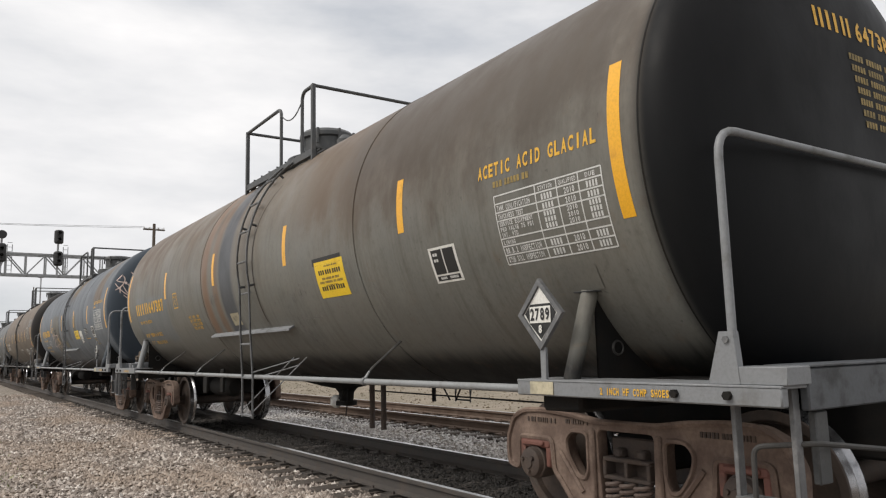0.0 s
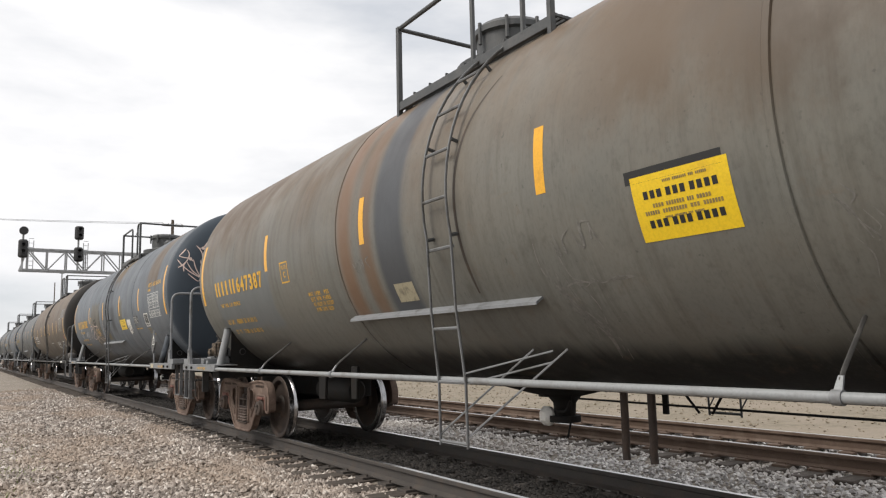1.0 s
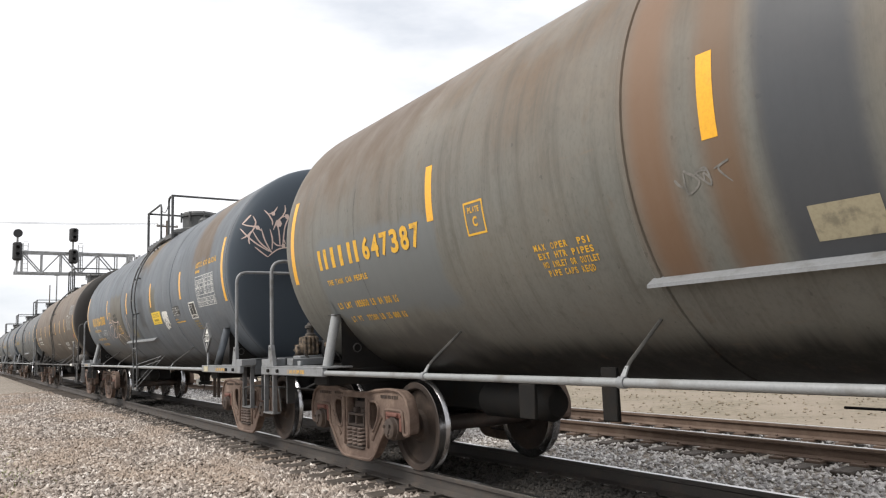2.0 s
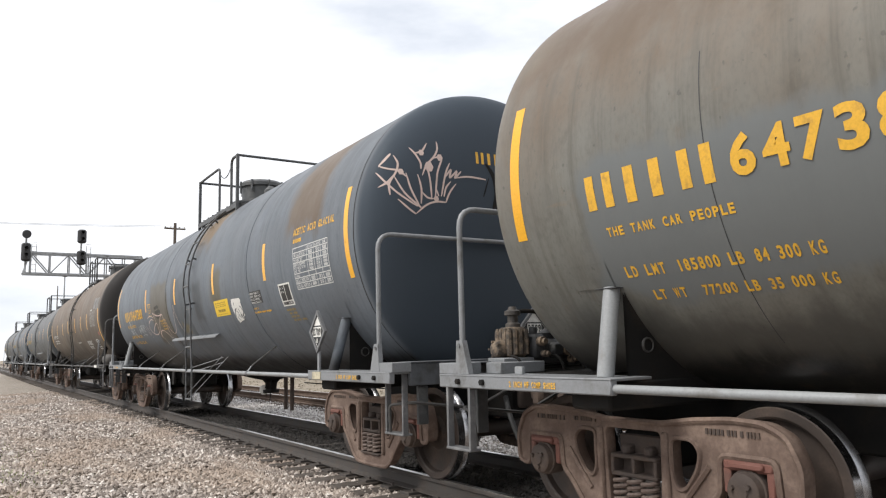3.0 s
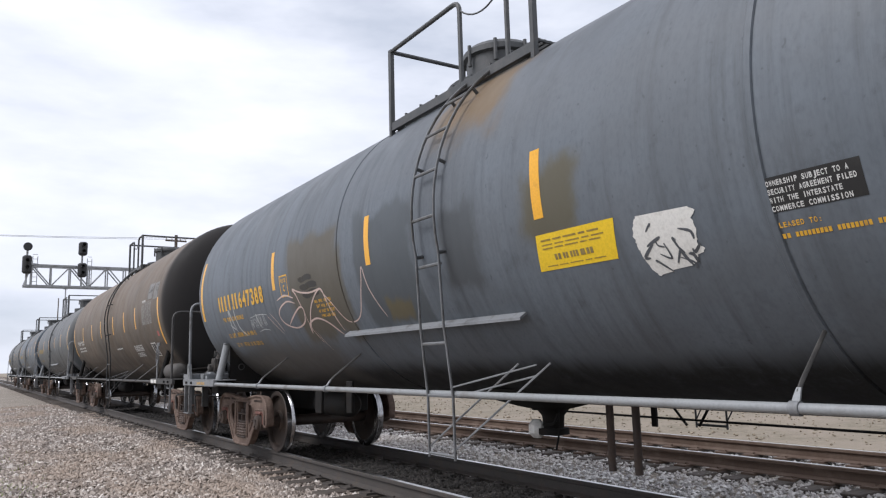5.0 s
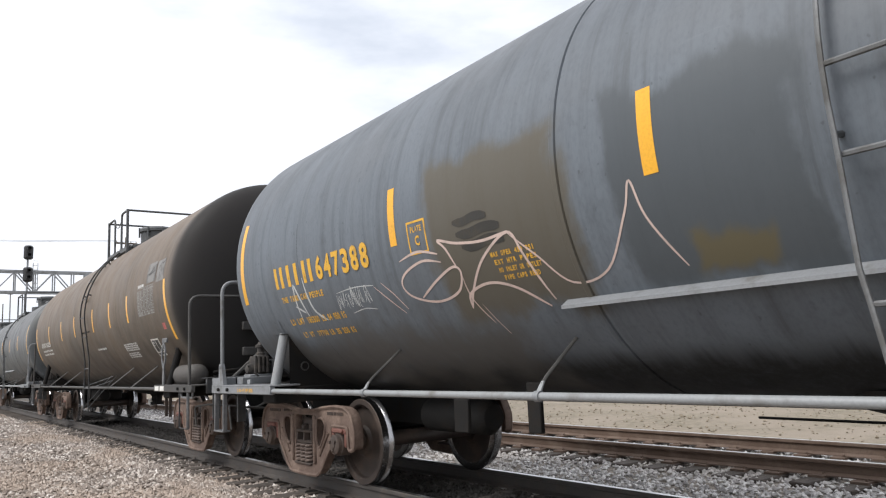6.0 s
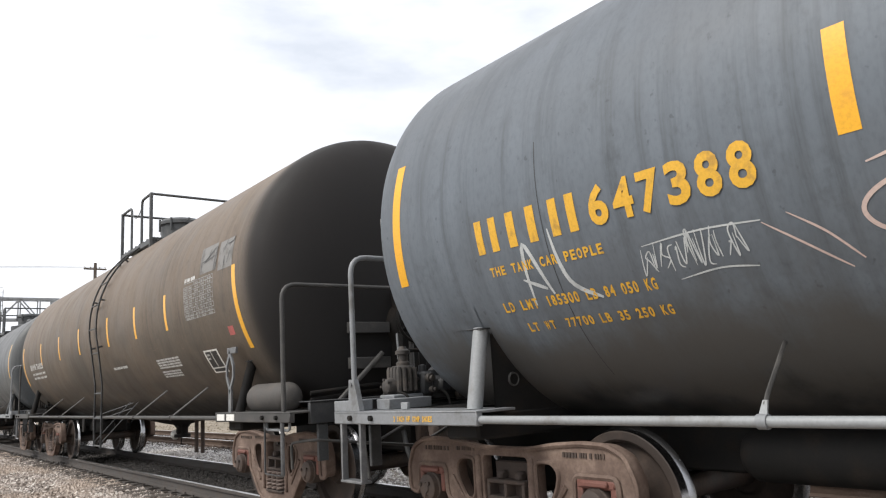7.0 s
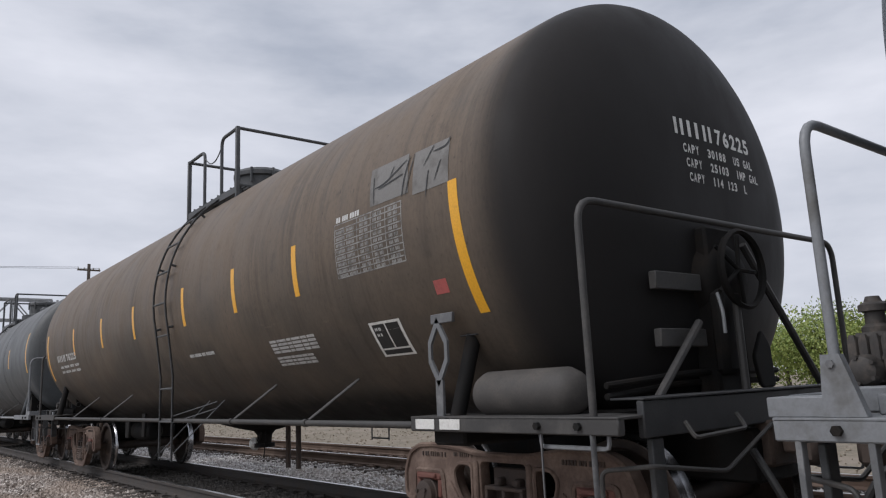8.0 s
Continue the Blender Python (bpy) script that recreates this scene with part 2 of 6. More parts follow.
M_WHEEL = worn("oily_wheel_steel", (0.048, 0.036, 0.030), (0.105, 0.076, 0.060), 3.0, 0.6, 0.1)
M_TREAD = worn("polished_tread_steel", (0.36, 0.36, 0.37), (0.2, 0.19, 0.18), 10.0, 0.25, 1.0, (0.55, 0.85), 0.05)
M_BRASS = worn("dusty_valve_casting", (0.045, 0.040, 0.036), (0.105, 0.088, 0.074), 14.0, 0.65, 0.0, (0.45, 0.7))
M_VALVE_TAN = worn("dusty_cream_valve_casting", (0.21, 0.155, 0.105), (0.05, 0.042, 0.036), 18.0, 0.65, 0.0, (0.34, 0.60))
M_HOSE = worn("black_rubber", (0.02, 0.02, 0.02), (0.04, 0.038, 0.036), 8.0, 0.6)
M_RAIL = worn("dark_rail_web", (0.055, 0.048, 0.043), (0.085, 0.07, 0.06), 5.0, 0.7)
M_RAIL_RUST = worn("rusty_rail", (0.125, 0.084, 0.062), (0.19, 0.14, 0.11), 3.0, 0.75)
M_RAIL_TOP = worn("polished_rail_head", (0.56, 0.55, 0.54), (0.4, 0.38, 0.36), 3.0, 0.28, 1.0, (0.55, 0.85), 0.03)
M_SIGNAL = worn("black_signal_paint", (0.02, 0.02, 0.022), (0.035, 0.035, 0.036), 6.0, 0.6)
M_GANTRY = worn("galvanised_steel", (0.33, 0.34, 0.35), (0.24, 0.24, 0.24), 3.0, 0.55, 0.3)
M_POLE = worn("weathered_pole_wood", (0.10, 0.08, 0.065), (0.15, 0.125, 0.1), 3.0, 0.85)
M_BUILDING = worn("pale_grey_cladding", (0.33, 0.34, 0.36), (0.26, 0.27, 0.29), 0.6, 0.7, 0.0, (0.4, 0.7), 0.05)
M_ROOF = worn("blue_grey_roof_sheet", (0.20, 0.24, 0.28), (0.15, 0.17, 0.2), 0.5, 0.6)
M_BARK = worn("grey_brown_bark", (0.09, 0.07, 0.055), (0.14, 0.12, 0.1), 6.0, 0.9, 0.0, (0.4, 0.7), 0.6)


def leaf_material():
    n = Nodes("spring_leaves")
    tint = n.island()
    color = n.mix(tint, (0.12, 0.18, 0.03), (0.30, 0.34, 0.09))
    n.bsdf.inputs["Subsurface Weight"].default_value = 0.0
    n.bsdf.inputs["Transmission Weight"].default_value = 0.0
    return n.done(color, 0.6)


def stone_material(name, a, b, c, dirt):
    n = Nodes(name)
    pick = n.island()
    color = n.mix(n.step(pick, 0.0, 1.0), a, b)
    color = n.mix(n.step(pick, 0.80, 1.0, (0.0, 0.8)), color, c)
    grain = n.noise(70.0, detail=4.0)
    color = n.mix(n.step(grain, 0.4, 0.8, (0.0, 0.4)), color, tuple(v * 0.5 for v in a))
    dusty = n.noise(0.55, (1, 0.45, 1), 5.0)
    color = n.mix(n.step(dusty, 0.42, 0.62, (0.0, 0.68)), color, dirt)
    n.bump(grain, 0.3, 0.004)
    return n.done(color, 0.85)


def tie_material():
    n = Nodes("creosoted_tie_wood")
    grain = n.noise(9.0, (0.35, 6.0, 6.0), 6.0, 0.7)
    color = n.mix(n.step(grain, 0.35, 0.7), (0.035, 0.028, 0.023), (0.105, 0.085, 0.07))
    color = n.mix(n.math("MULTIPLY", n.each(), 0.4), color, (0.12, 0.10, 0.085))
    n.bump(grain, 0.6, 0.01)
    return n.done(color, 0.85)


def ground_material():
    """Crushed-stone yard on one side of the line, dry grass beyond the second track."""
    n = Nodes("yard_gravel_and_field")
    x, y, z = n.axes()
    coarse, mid, fine = n.noise(0.35, detail=6.0), n.noise(5.0, detail=6.0), n.noise(34.0, detail=5.0, rough=0.7)
    pebble = n.tree.nodes.new("ShaderNodeTexVoronoi")
    pebble.inputs["Scale"].default_value = 26.0
    n.link(n.where, pebble.inputs["Vector"])
    sep = n.tree.nodes.new("ShaderNodeSeparateColor")
    n.link(pebble.outputs["Color"], sep.inputs[0])
    gravel = n.mix(n.step(sep.outputs[0], 0.0, 1.0), (0.16, 0.134, 0.110), (0.39, 0.345, 0.295))
    gravel = n.mix(n.step(coarse, 0.35, 0.7, (0.0, 0.6)), gravel, (0.22, 0.185, 0.145))
    gravel = n.mix(n.step(fine, 0.45, 0.75, (0.0, 0.5)), gravel, (0.09, 0.08, 0.068))
    field = n.mix(n.step(mid, 0.38, 0.62), (0.24, 0.20, 0.15), (0.16, 0.137, 0.095))
    field = n.mix(n.step(coarse, 0.4, 0.65), field, (0.255, 0.212, 0.165))
    field = n.mix(n.step(fine, 0.5, 0.7, (0.0, 0.5)), field, (0.12, 0.105, 0.07))
    edge = n.math("ADD", x, n.math("MULTIPLY", n.math("SUBTRACT", coarse, 0.5), 3.0))
    color = n.mix(n.step(edge, 7.6, 8.6), gravel, field)
    weeds = n.math("MULTIPLY", n.step(n.math("ADD", x, n.math("MULTIPLY", mid, 1.2)), -4.1, -4.9), n.step(coarse, 0.47, 0.6))
    color = n.mix(n.math("MULTIPLY", weeds, 0.45), color, (0.16, 0.17, 0.06))
    # The strip between the near rails is mixed towards near black.
    railbed = n.math("MULTIPLY", n.step(x, -0.80, -0.66), n.step(x, 0.80, 0.66))
    color = n.mix(n.math("MULTIPLY", railbed, 0.9), color, (0.028, 0.025, 0.023))
    n.bump(n.math("ADD", n.math("MULTIPLY", pebble.outputs["Distance"], -1.0), fine), 0.8, 0.02)
    return n.done(color, 0.9)


M_LEAF = leaf_material()
M_STONE = stone_material("tan_crushed_stone", (0.17, 0.142, 0.122), (0.52, 0.455, 0.405), (0.82, 0.77, 0.71), (0.35, 0.275, 0.215))
M_CLOD = stone_material("dry_earth_clod", (0.17, 0.14, 0.10), (0.28, 0.232, 0.17), (0.36, 0.31, 0.24), (0.24, 0.20, 0.145))
M_BALLAST = stone_material("grey_ballast_stone", (0.32, 0.305, 0.295), (0.78, 0.755, 0.735), (0.86, 0.83, 0.81), (0.56, 0.515, 0.475))
M_RAILBED = stone_material("dark_ballast_stone", (0.035, 0.031, 0.028), (0.08, 0.072, 0.064), (0.12, 0.11, 0.10), (0.03, 0.027, 0.024))
M_TIE = tie_material()
M_GROUND = ground_material()


# ---- builders ----
def finish(bm, name, smooth=True):
    me = bpy.data.meshes.new(name)
    bmesh.ops.recalc_face_normals(bm, faces=bm.faces)
    for f in bm.faces:
        f.smooth = smooth
    bm.to_mesh(me)
    bm.free()
    if smooth:
        me.set_sharp_from_angle(angle=radians(38))
    return me


FINE_PRINT = ('notice_print', 'cargo_name', 'faded_line', 'notice_small_print', 'scratched_tag', 'panel_lettering', 'sill_stencil', 'end_small_print', 'print_block', 'lease_note', 'test_note', 'small_print', 'thin_tag', 'inspection_table', 'table_print', 'load_limit', 'car_number', 'end_number', 'end_lettering', 'pressure_note', 'walkway_grating', 'owner_mark', 'slogan', 'sticker_tears', 'foil_crease', 'black_overspray')


def part(name, bm, material, parent, label="", smooth=True):
    """Links a bmesh (or a ready mesh) as one mesh object under a thing or a part."""
    me = bm if isinstance(bm, bpy.types.Mesh) else finish(bm, name, smooth)
    if not me.materials:
        me.materials.append(material)
    ob = new(name, me)
    ob.parent = parent
    if label:
        ob["label"] = label
    if name in FINE_PRINT:
        ob["kind"] = "stuff"
    return ob


def box(bm, x0, x1, y0, y1, z0, z1, bevel=0.006):
    vs = [bm.verts.new((x, y, z)) for x in (x0, x1) for y in (y0, y1) for z in (z0, z1)]
    fs = [bm.faces.new([vs[i] for i in q]) for q in ((0, 1, 3, 2), (4, 6, 7, 5), (0, 4, 5, 1), (2, 3, 7, 6), (0, 2, 6, 4), (1, 5, 7, 3))]
    if bevel:
        edges = {e for f in fs for e in f.edges}
        bmesh.ops.bevel(bm, geom=list(edges), offset=bevel, segments=1, affect="EDGES")
    return bm


def fillet(points, radius, steps=5):
    """Rounds the inner corners of a path."""
    pts = [Vector(p) for p in points]
    out = [pts[0]]
    for a, b, c in zip(pts, pts[1:], pts[2:]):
        u, v = (a - b), (c - b)
        r = min(radius, u.length * 0.49, v.length * 0.49)
        p, q = b + u.normalized() * r, b + v.normalized() * r
        out += [p.lerp(b, k / steps).lerp(b.lerp(q, k / steps), k / steps) for k in range(steps + 1)]
    return out + [pts[-1]]


def sweep(bm, points, r, seg=8, flat=1.0):
    """A round bar along a path, with closed ends; flat squashes it across."""
    pts = [Vector(p) for p in points]
    rings, side = [], None
    for i, p in enumerate(pts):
        d = (pts[min(i + 1, len(pts) - 1)] - pts[max(i - 1, 0)]).normalized()
        if side is None:
            side = d.orthogonal().normalized()
        side = (side - d * side.dot(d)).normalized()
        other = d.cross(side)
        rings.append([bm.verts.new(p + (side * math.cos(a) + other * math.sin(a) * flat) * r) for a in (2 * math.pi * k / seg for k in range(seg))])
    for a, b in zip(rings, rings[1:]):
        for k in range(seg):
            bm.faces.new((a[k], a[(k + 1) % seg], b[(k + 1) % seg], b[k]))
    bm.faces.new(rings[0][::-1])
    bm.faces.new(rings[-1])
    return bm


def lathe(bm, profile, centre, axis="y", seg=32):
    """Turns (along, radius) round an axis through centre; zero radii close it."""
    cx, cy, cz = centre
    rings = []
    for h, r in profile:
        ring = []
        for k in range(seg if r > 1e-6 else 1):
            a = 2 * math.pi * k / seg
            u, v = r * math.cos(a), r * math.sin(a)
            ring.append(bm.verts.new({"y": (cx + u, cy + h, cz + v), "x": (cx + h, cy + u, cz + v), "z": (cx + u, cy + v, cz + h)}[axis]))
        rings.append(ring)
    for a, b in zip(rings, rings[1:]):
        for k in range(seg):
            q = [a[k % len(a)], a[(k + 1) % len(a)], b[(k + 1) % len(b)], b[k % len(b)]]
            q = [v for i, v in enumerate(q) if v not in q[:i]]
            if len(q) > 2:
                bm.faces.new(q)
    return bm


def plate(outline, holes, thick, bevel=0.012):
    """A flat casting with holes, its outline in (u, v), standing in the y-z plane and thick across x. Returns a mesh."""
    cu = bpy.data.curves.new("outline", "CURVE")
    cu.dimensions, cu.fill_mode, cu.extrude, cu.bevel_depth, cu.bevel_resolution, cu.offset = "2D", "BOTH", thick / 2 - bevel, bevel, 1, -bevel
    for loop in (outline, *holes):
        sp = cu.splines.new("POLY")
        sp.points.add(len(loop) - 1)
        for p, (u, v) in zip(sp.points, loop):
            p.co = (u, v, 0, 1)
        sp.use_cyclic_u = True
    ob = bpy.data.objects.new("outline", cu)
    me = bpy.data.meshes.new_from_object(ob)
    bpy.data.objects.remove(ob)
    bpy.data.curves.remove(cu)
    me.transform(Matrix(((0, 0, 1, 0), (1, 0, 0, 0), (0, 1, 0, 0), (0, 0, 0, 1))))
    me.set_sharp_from_angle(angle=radians(40))
    return me


def round_loop(points, radius, steps=3):
    pts = [Vector((u, v, 0)) for u, v in points]
    out = []
    for i, b in enumerate(pts):
        a, c = pts[i - 1], pts[(i + 1) % len(pts)]
        u, v = a - b, c - b
        r = min(radius, u.length * 0.45, v.length * 0.45)
        p, q = b + u.normalized() * r, b + v.normalized() * r
        out += [tuple(p.lerp(b, k / steps).lerp(b.lerp(q, k / steps), k / steps))[:2] for k in range(steps + 1)]
    return out


LETTERS = {}
NARROW = "I1.:-'"


def glyph(ch):
    """One character of the built-in font: points with the capitals' height as 1 and its own width as 1, and its faces."""
    if ch not in LETTERS:
        cu = bpy.data.curves.new("text", "FONT")
        cu.body, cu.resolution_u, cu.offset = ch, 3, 0.034
        ob = bpy.data.objects.new("text", cu)
        me = bpy.data.meshes.new_from_object(ob)
        pts = np.array([v.co[:2] for v in me.vertices])
        lo, hi = pts[:, 0].min(), pts[:, 0].max()
        wide = hi - lo
        pts[:, 0] = (pts[:, 0] - lo) / wide
        pts[:, 1] = (pts[:, 1] + 0.034) / 0.764
        LETTERS[ch] = (pts, wide / 0.70, [tuple(p.vertices) for p in me.polygons])
        bpy.data.objects.remove(ob)
        bpy.data.curves.remove(cu)
    return LETTERS[ch]


def letters(text):
    """A stencilled line in equal cells, fitted into a unit square: points and faces."""
    points, faces = [], []
    cell = 1.0 / (len(text) - 0.22)
    for i, ch in enumerate(text):
        if ch == " ":
            continue
        pts, wide, polys = glyph(ch)
        w = cell * 0.78
        u0 = cell * i
        if ch in NARROW:
            u0, w = u0 + w * 0.33, w * 0.36
        base = len(points)
        points += [(u0 + w * u, v) for u, v in pts]
        faces += [tuple(base + k for k in f) for f in polys]
    return points, faces


class Skin:
    """The near flank (or the front end) of a tank, on which paint and film are laid. u runs from the rear to the front, v in metres of arc."""

    def __init__(self, radius, zc):
        self.r, self.zc = radius, zc

    def at(self, y, deg, off=0.004):
        a, off = radians(deg), off * 0.45
        return (-(self.r + off) * math.cos(a), y, self.zc + (self.r + off) * math.sin(a))

    def patch(self, bm, y0, y1, a0, a1, off=0.004, lean=0.0, rows=0):
        """A curved rectangle; lean shifts its top along the tank."""
        n = rows or max(1, int(abs(a1 - a0) / 2.5))
        prev = None
        for k in range(n + 1):
            a = a0 + (a1 - a0) * k / n
            s = lean * k / n
            row = [bm.verts.new(self.at(y0 + s, a, off)), bm.verts.new(self.at(y1 + s, a, off))]
            if prev:
                bm.faces.new((prev[0], prev[1], row[1], row[0]))
            prev = row
        return bm

    def text(self, bm, text, y0, y1, a0, a1, off=0.005):
        """A line of letters from y0 (rear, where reading starts) to y1, between the angles a0 (foot) and a1 (head)."""
        pts, faces = letters(text)
        off += self.r * (1 - math.cos(radians(abs(a1 - a0) / 2))) / 0.45   # flat strokes clear the curved shell
        vs = [bm.verts.new(self.at(y0 + (y1 - y0) * u, a0 + (a1 - a0) * v, off)) for u, v in pts]
        for f in faces:
            try:
                bm.faces.new([vs[i] for i in f])
            except ValueError:
                pass
        return bm

    def bars(self, bm, widths, y0, y1, a0, a1, off=0.005):
        """Plain bars in place of characters: widths along the line, negative for gaps."""
        total = sum(abs(w) for w in widths)
        y = y0
        for w in widths:
            step = abs(w) / total * (y1 - y0)
            if w > 0:
                tall = abs(a1 - a0) * self.r * radians(1)
                n = max(1, round(abs(step) / (0.8 * tall)))
                for k in range(n):
                    self.patch(bm, y + step * k / n, y + step * (k + (0.74 if n > 1 else 1.0)) / n, a0, a1, off, rows=3)
            y += step
        return bm

    def stroke(self, bm, points, width, off=0.006):
        """A painted line through (y, degrees), smoothed, of a varying width."""
        pts = [Vector((y, a, 0)) for y, a in points]
        fine = []
        for i in range(len(pts) - 1):
            p0, p1, p2, p3 = pts[max(i - 1, 0)], pts[i], pts[i + 1], pts[min(i + 2, len(pts) - 1)]
            for k in range(6):
                t = k / 6
                fine.append(0.5 * ((2 * p1) + (p2 - p0) * t + (2 * p0 - 5 * p1 + 4 * p2 - p3) * t * t + (3 * p1 - p0 - 3 * p2 + p3) * t ** 3))
        fine.append(pts[-1])
        arc = self.r * radians(1)
        prev = None
        for i, p in enumerate(fine):
            d = fine[min(i + 1, len(fine) - 1)] - fine[max(i - 1, 0)]
            d = Vector((d.x, d.y * arc, 0)).normalized()
            w = width * (0.35 + 0.65 * min(1.0, i / 4, (len(fine) - 1 - i) / 4 + 0.3)) / 2
            row = [bm.verts.new(self.at(p.x - d.y * w * s, p.y + d.x * w * s / arc, off)) for s in (-1, 1)]
            if prev:
                bm.faces.new((prev[0], prev[1], row[1], row[0]))
            prev = row
        return bm


class Car:
    """A tank car: sizes, its Empty, and the skin for its markings."""

    def __init__(self, name, y, half, radius, zc, straight, head, paint, trim, dark, cast, label):
        self.half, self.r, self.zc, self.straight, self.head = half, radius, zc, straight, head
        self.paint, self.trim, self.dark, self.cast = paint, trim, dark, cast
        self.y = y
        self.skin = Skin(radius, zc)
        self.ob = tagged(new(name), label, "tank car", "freight train")
        self.wheels = []
        self.bulge = 2.9

    def head_y(self, rho):
        """How far the dished head reaches beyond the straight shell at a distance rho from the axis."""
        return self.head * max(0.0, 1 - (rho / self.r) ** self.bulge) ** (1 / self.bulge)

    def on_end(self, x, z, off=0.006):
        return (x, -(self.straight + self.head_y(math.hypot(x, z - self.zc)) + off), z)


def tank_shell(car, seams):
    prof = []
    n = 22
    for k in range(n + 1):
        rho = car.r * (1 - (1 - k / n) ** 2.2)
        prof.append((-car.straight - car.head_y(rho), rho))
    prof[-1] = (-car.straight, car.r)
    prof[-1:] = [(-car.straight - 0.012, car.r), (-car.straight, car.r), (-car.straight + 0.06, car.r), (-car.straight + 0.065, car.r)]
    for s in seams:
        prof += [(s - 0.010, car.r), (s - 0.004, car.r - 0.010), (s + 0.004, car.r - 0.010), (s + 0.010, car.r + 0.004), (s + 0.05, car.r + 0.004), (s + 0.055, car.r)]
    shorter = 0.16
    fuller = 1.0 if car.trim is M_DARKTRIM else 1.05
    rear = [(car.straight + (-h - car.straight) * (fuller if -h > car.straight else 1.0) - shorter, r) for h, r in prof[:n + 4]]
    prof += rear[::-1]
    bm = lathe(bmesh.new(), prof, (0, 0, car.zc), "y", 144)
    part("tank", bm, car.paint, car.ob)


def wheelset(car, y, detail=True):
    ob = part("wheelset", lathe(bmesh.new(), [(-1.02, 0), (-1.02, 0.075), (-0.80, 0.085), (0.80, 0.085), (1.02, 0.075), (1.02, 0)], (0, 0, 0), "x", 16), M_WHEEL, car.ob)
    ob.matrix_basis = pose(0, y, 0.457)
    car.wheels.append((ob, y))
    for s in (-1, 1):
        prof = [(0.80, 0.09), (0.80, 0.14), (0.765, 0.17), (0.745, 0.30), (0.755, 0.375), (0.800, 0.385), (0.812, 0.40), (0.812, 0.45), (0.805, 0.457)]
        rim = [(0.805, 0.4575), (0.735, 0.462), (0.72, 0.476), (0.700, 0.487), (0.685, 0.482), (0.680, 0.46), (0.680, 0.395)]
        back = [(0.680, 0.395), (0.70, 0.37), (0.715, 0.30), (0.70, 0.17), (0.66, 0.14), (0.66, 0.09)]
        part("wheel_plate", lathe(bmesh.new(), [(h * s, r) for h, r in prof], (0, 0, 0), "x", 48), M_WHEEL, ob)
        part("wheel_tread", lathe(bmesh.new(), [(h * s, r) for h, r in rim], (0, 0, 0), "x", 48), M_TREAD, ob, "bright polished steel tread and flange")
        part("wheel_back", lathe(bmesh.new(), [(h * s, r) for h, r in back], (0, 0, 0), "x", 48), M_WHEEL, ob)


SHARED = {}


def shared(key, make):
    if key not in SHARED:
        SHARED[key] = make()
    return SHARED[key]


FRAME_EDGE = [(0.0, 0.80), (0.28, 0.80), (0.52, 0.835), (0.80, 0.855), (1.02, 0.845), (1.16, 0.78), (1.235, 0.62), (1.225, 0.42), (1.10, 0.40), (1.085, 0.645), (0.715, 0.645), (0.70, 0.42), (0.63, 0.36), (0.46, 0.16), (0.35, 0.085), (0.0, 0.075)]
FRAME_HOLE = [(0.335, 0.715), (0.50, 0.715), (0.565, 0.645), (0.535, 0.53), (0.44, 0.40), (0.37, 0.39), (0.335, 0.46)]
FRAME_NEST = [(-0.215, 0.185), (0.215, 0.185), (0.235, 0.45), (0.245, 0.735), (-0.245, 0.735), (-0.235, 0.45)]


def frame_loops():
    loop = FRAME_EDGE + [(-u, v) for u, v in FRAME_EDGE[-2:0:-1]]
    return round_loop(loop, 0.05), [round_loop(FRAME_HOLE, 0.06), round_loop([(-u, v) for u, v in FRAME_HOLE][::-1], 0.06), round_loop(FRAME_NEST, 0.04)]


def frame_casting():
    loop, holes = frame_loops()
    return plate(loop, holes, 0.10, 0.012)


def frame_rim():
    """The raised flanges round the frame's outline and windows, and the bosses on its face."""
    loop, holes = frame_loops()
    bm = bmesh.new()
    for ring, r in ((loop, 0.021), (holes[0], 0.017), (holes[1], 0.017)):
        path = [(-0.052, u * (0.985 if ring is loop else 1.0), v - (0.006 if ring is loop else 0.0)) for u, v in ring]
        sweep(bm, path + path[:1], r, 6)
    for k in (-1, 1):
        box(bm, -0.075, -0.04, k * 0.29 - 0.028, k * 0.29 + 0.028, 0.20, 0.74, 0.014)
        sweep(bm, [(-0.05, k * 0.40, 0.30), (-0.05, k * 0.62, 0.56)], 0.022, 6)
    return finish(bm, "frame_rim")


def cast_marks():
    """Raised foundry characters, as plain bars."""
    rng = random.Random(12)
    bm = bmesh.new()
    for u0, u1, v, h in ((0.33, 0.56, 0.765, 0.028), (-0.98, -0.62, 0.755, 0.034), (0.66, 0.98, 0.755, 0.034)):
        u = u0
        while u < u1:
            w = rng.uniform(0.010, 0.020)
            box(bm, -0.058, -0.045, u, u + w, v, v + h, 0)
            u += w + rng.choice((0.010, 0.010, 0.026))
    return finish(bm, "foundry_lettering", False)


def coil():
    bm = bmesh.new()
    turns = 5
    pts = [(0.052 * math.cos(t), 0.052 * math.sin(t), 0.205 * t / (2 * math.pi * turns)) for t in (2 * math.pi * turns * k / (turns * 12) for k in range(turns * 12 + 1))]
    sweep(bm, pts, 0.0155, 6)
    return finish(bm, "spring")


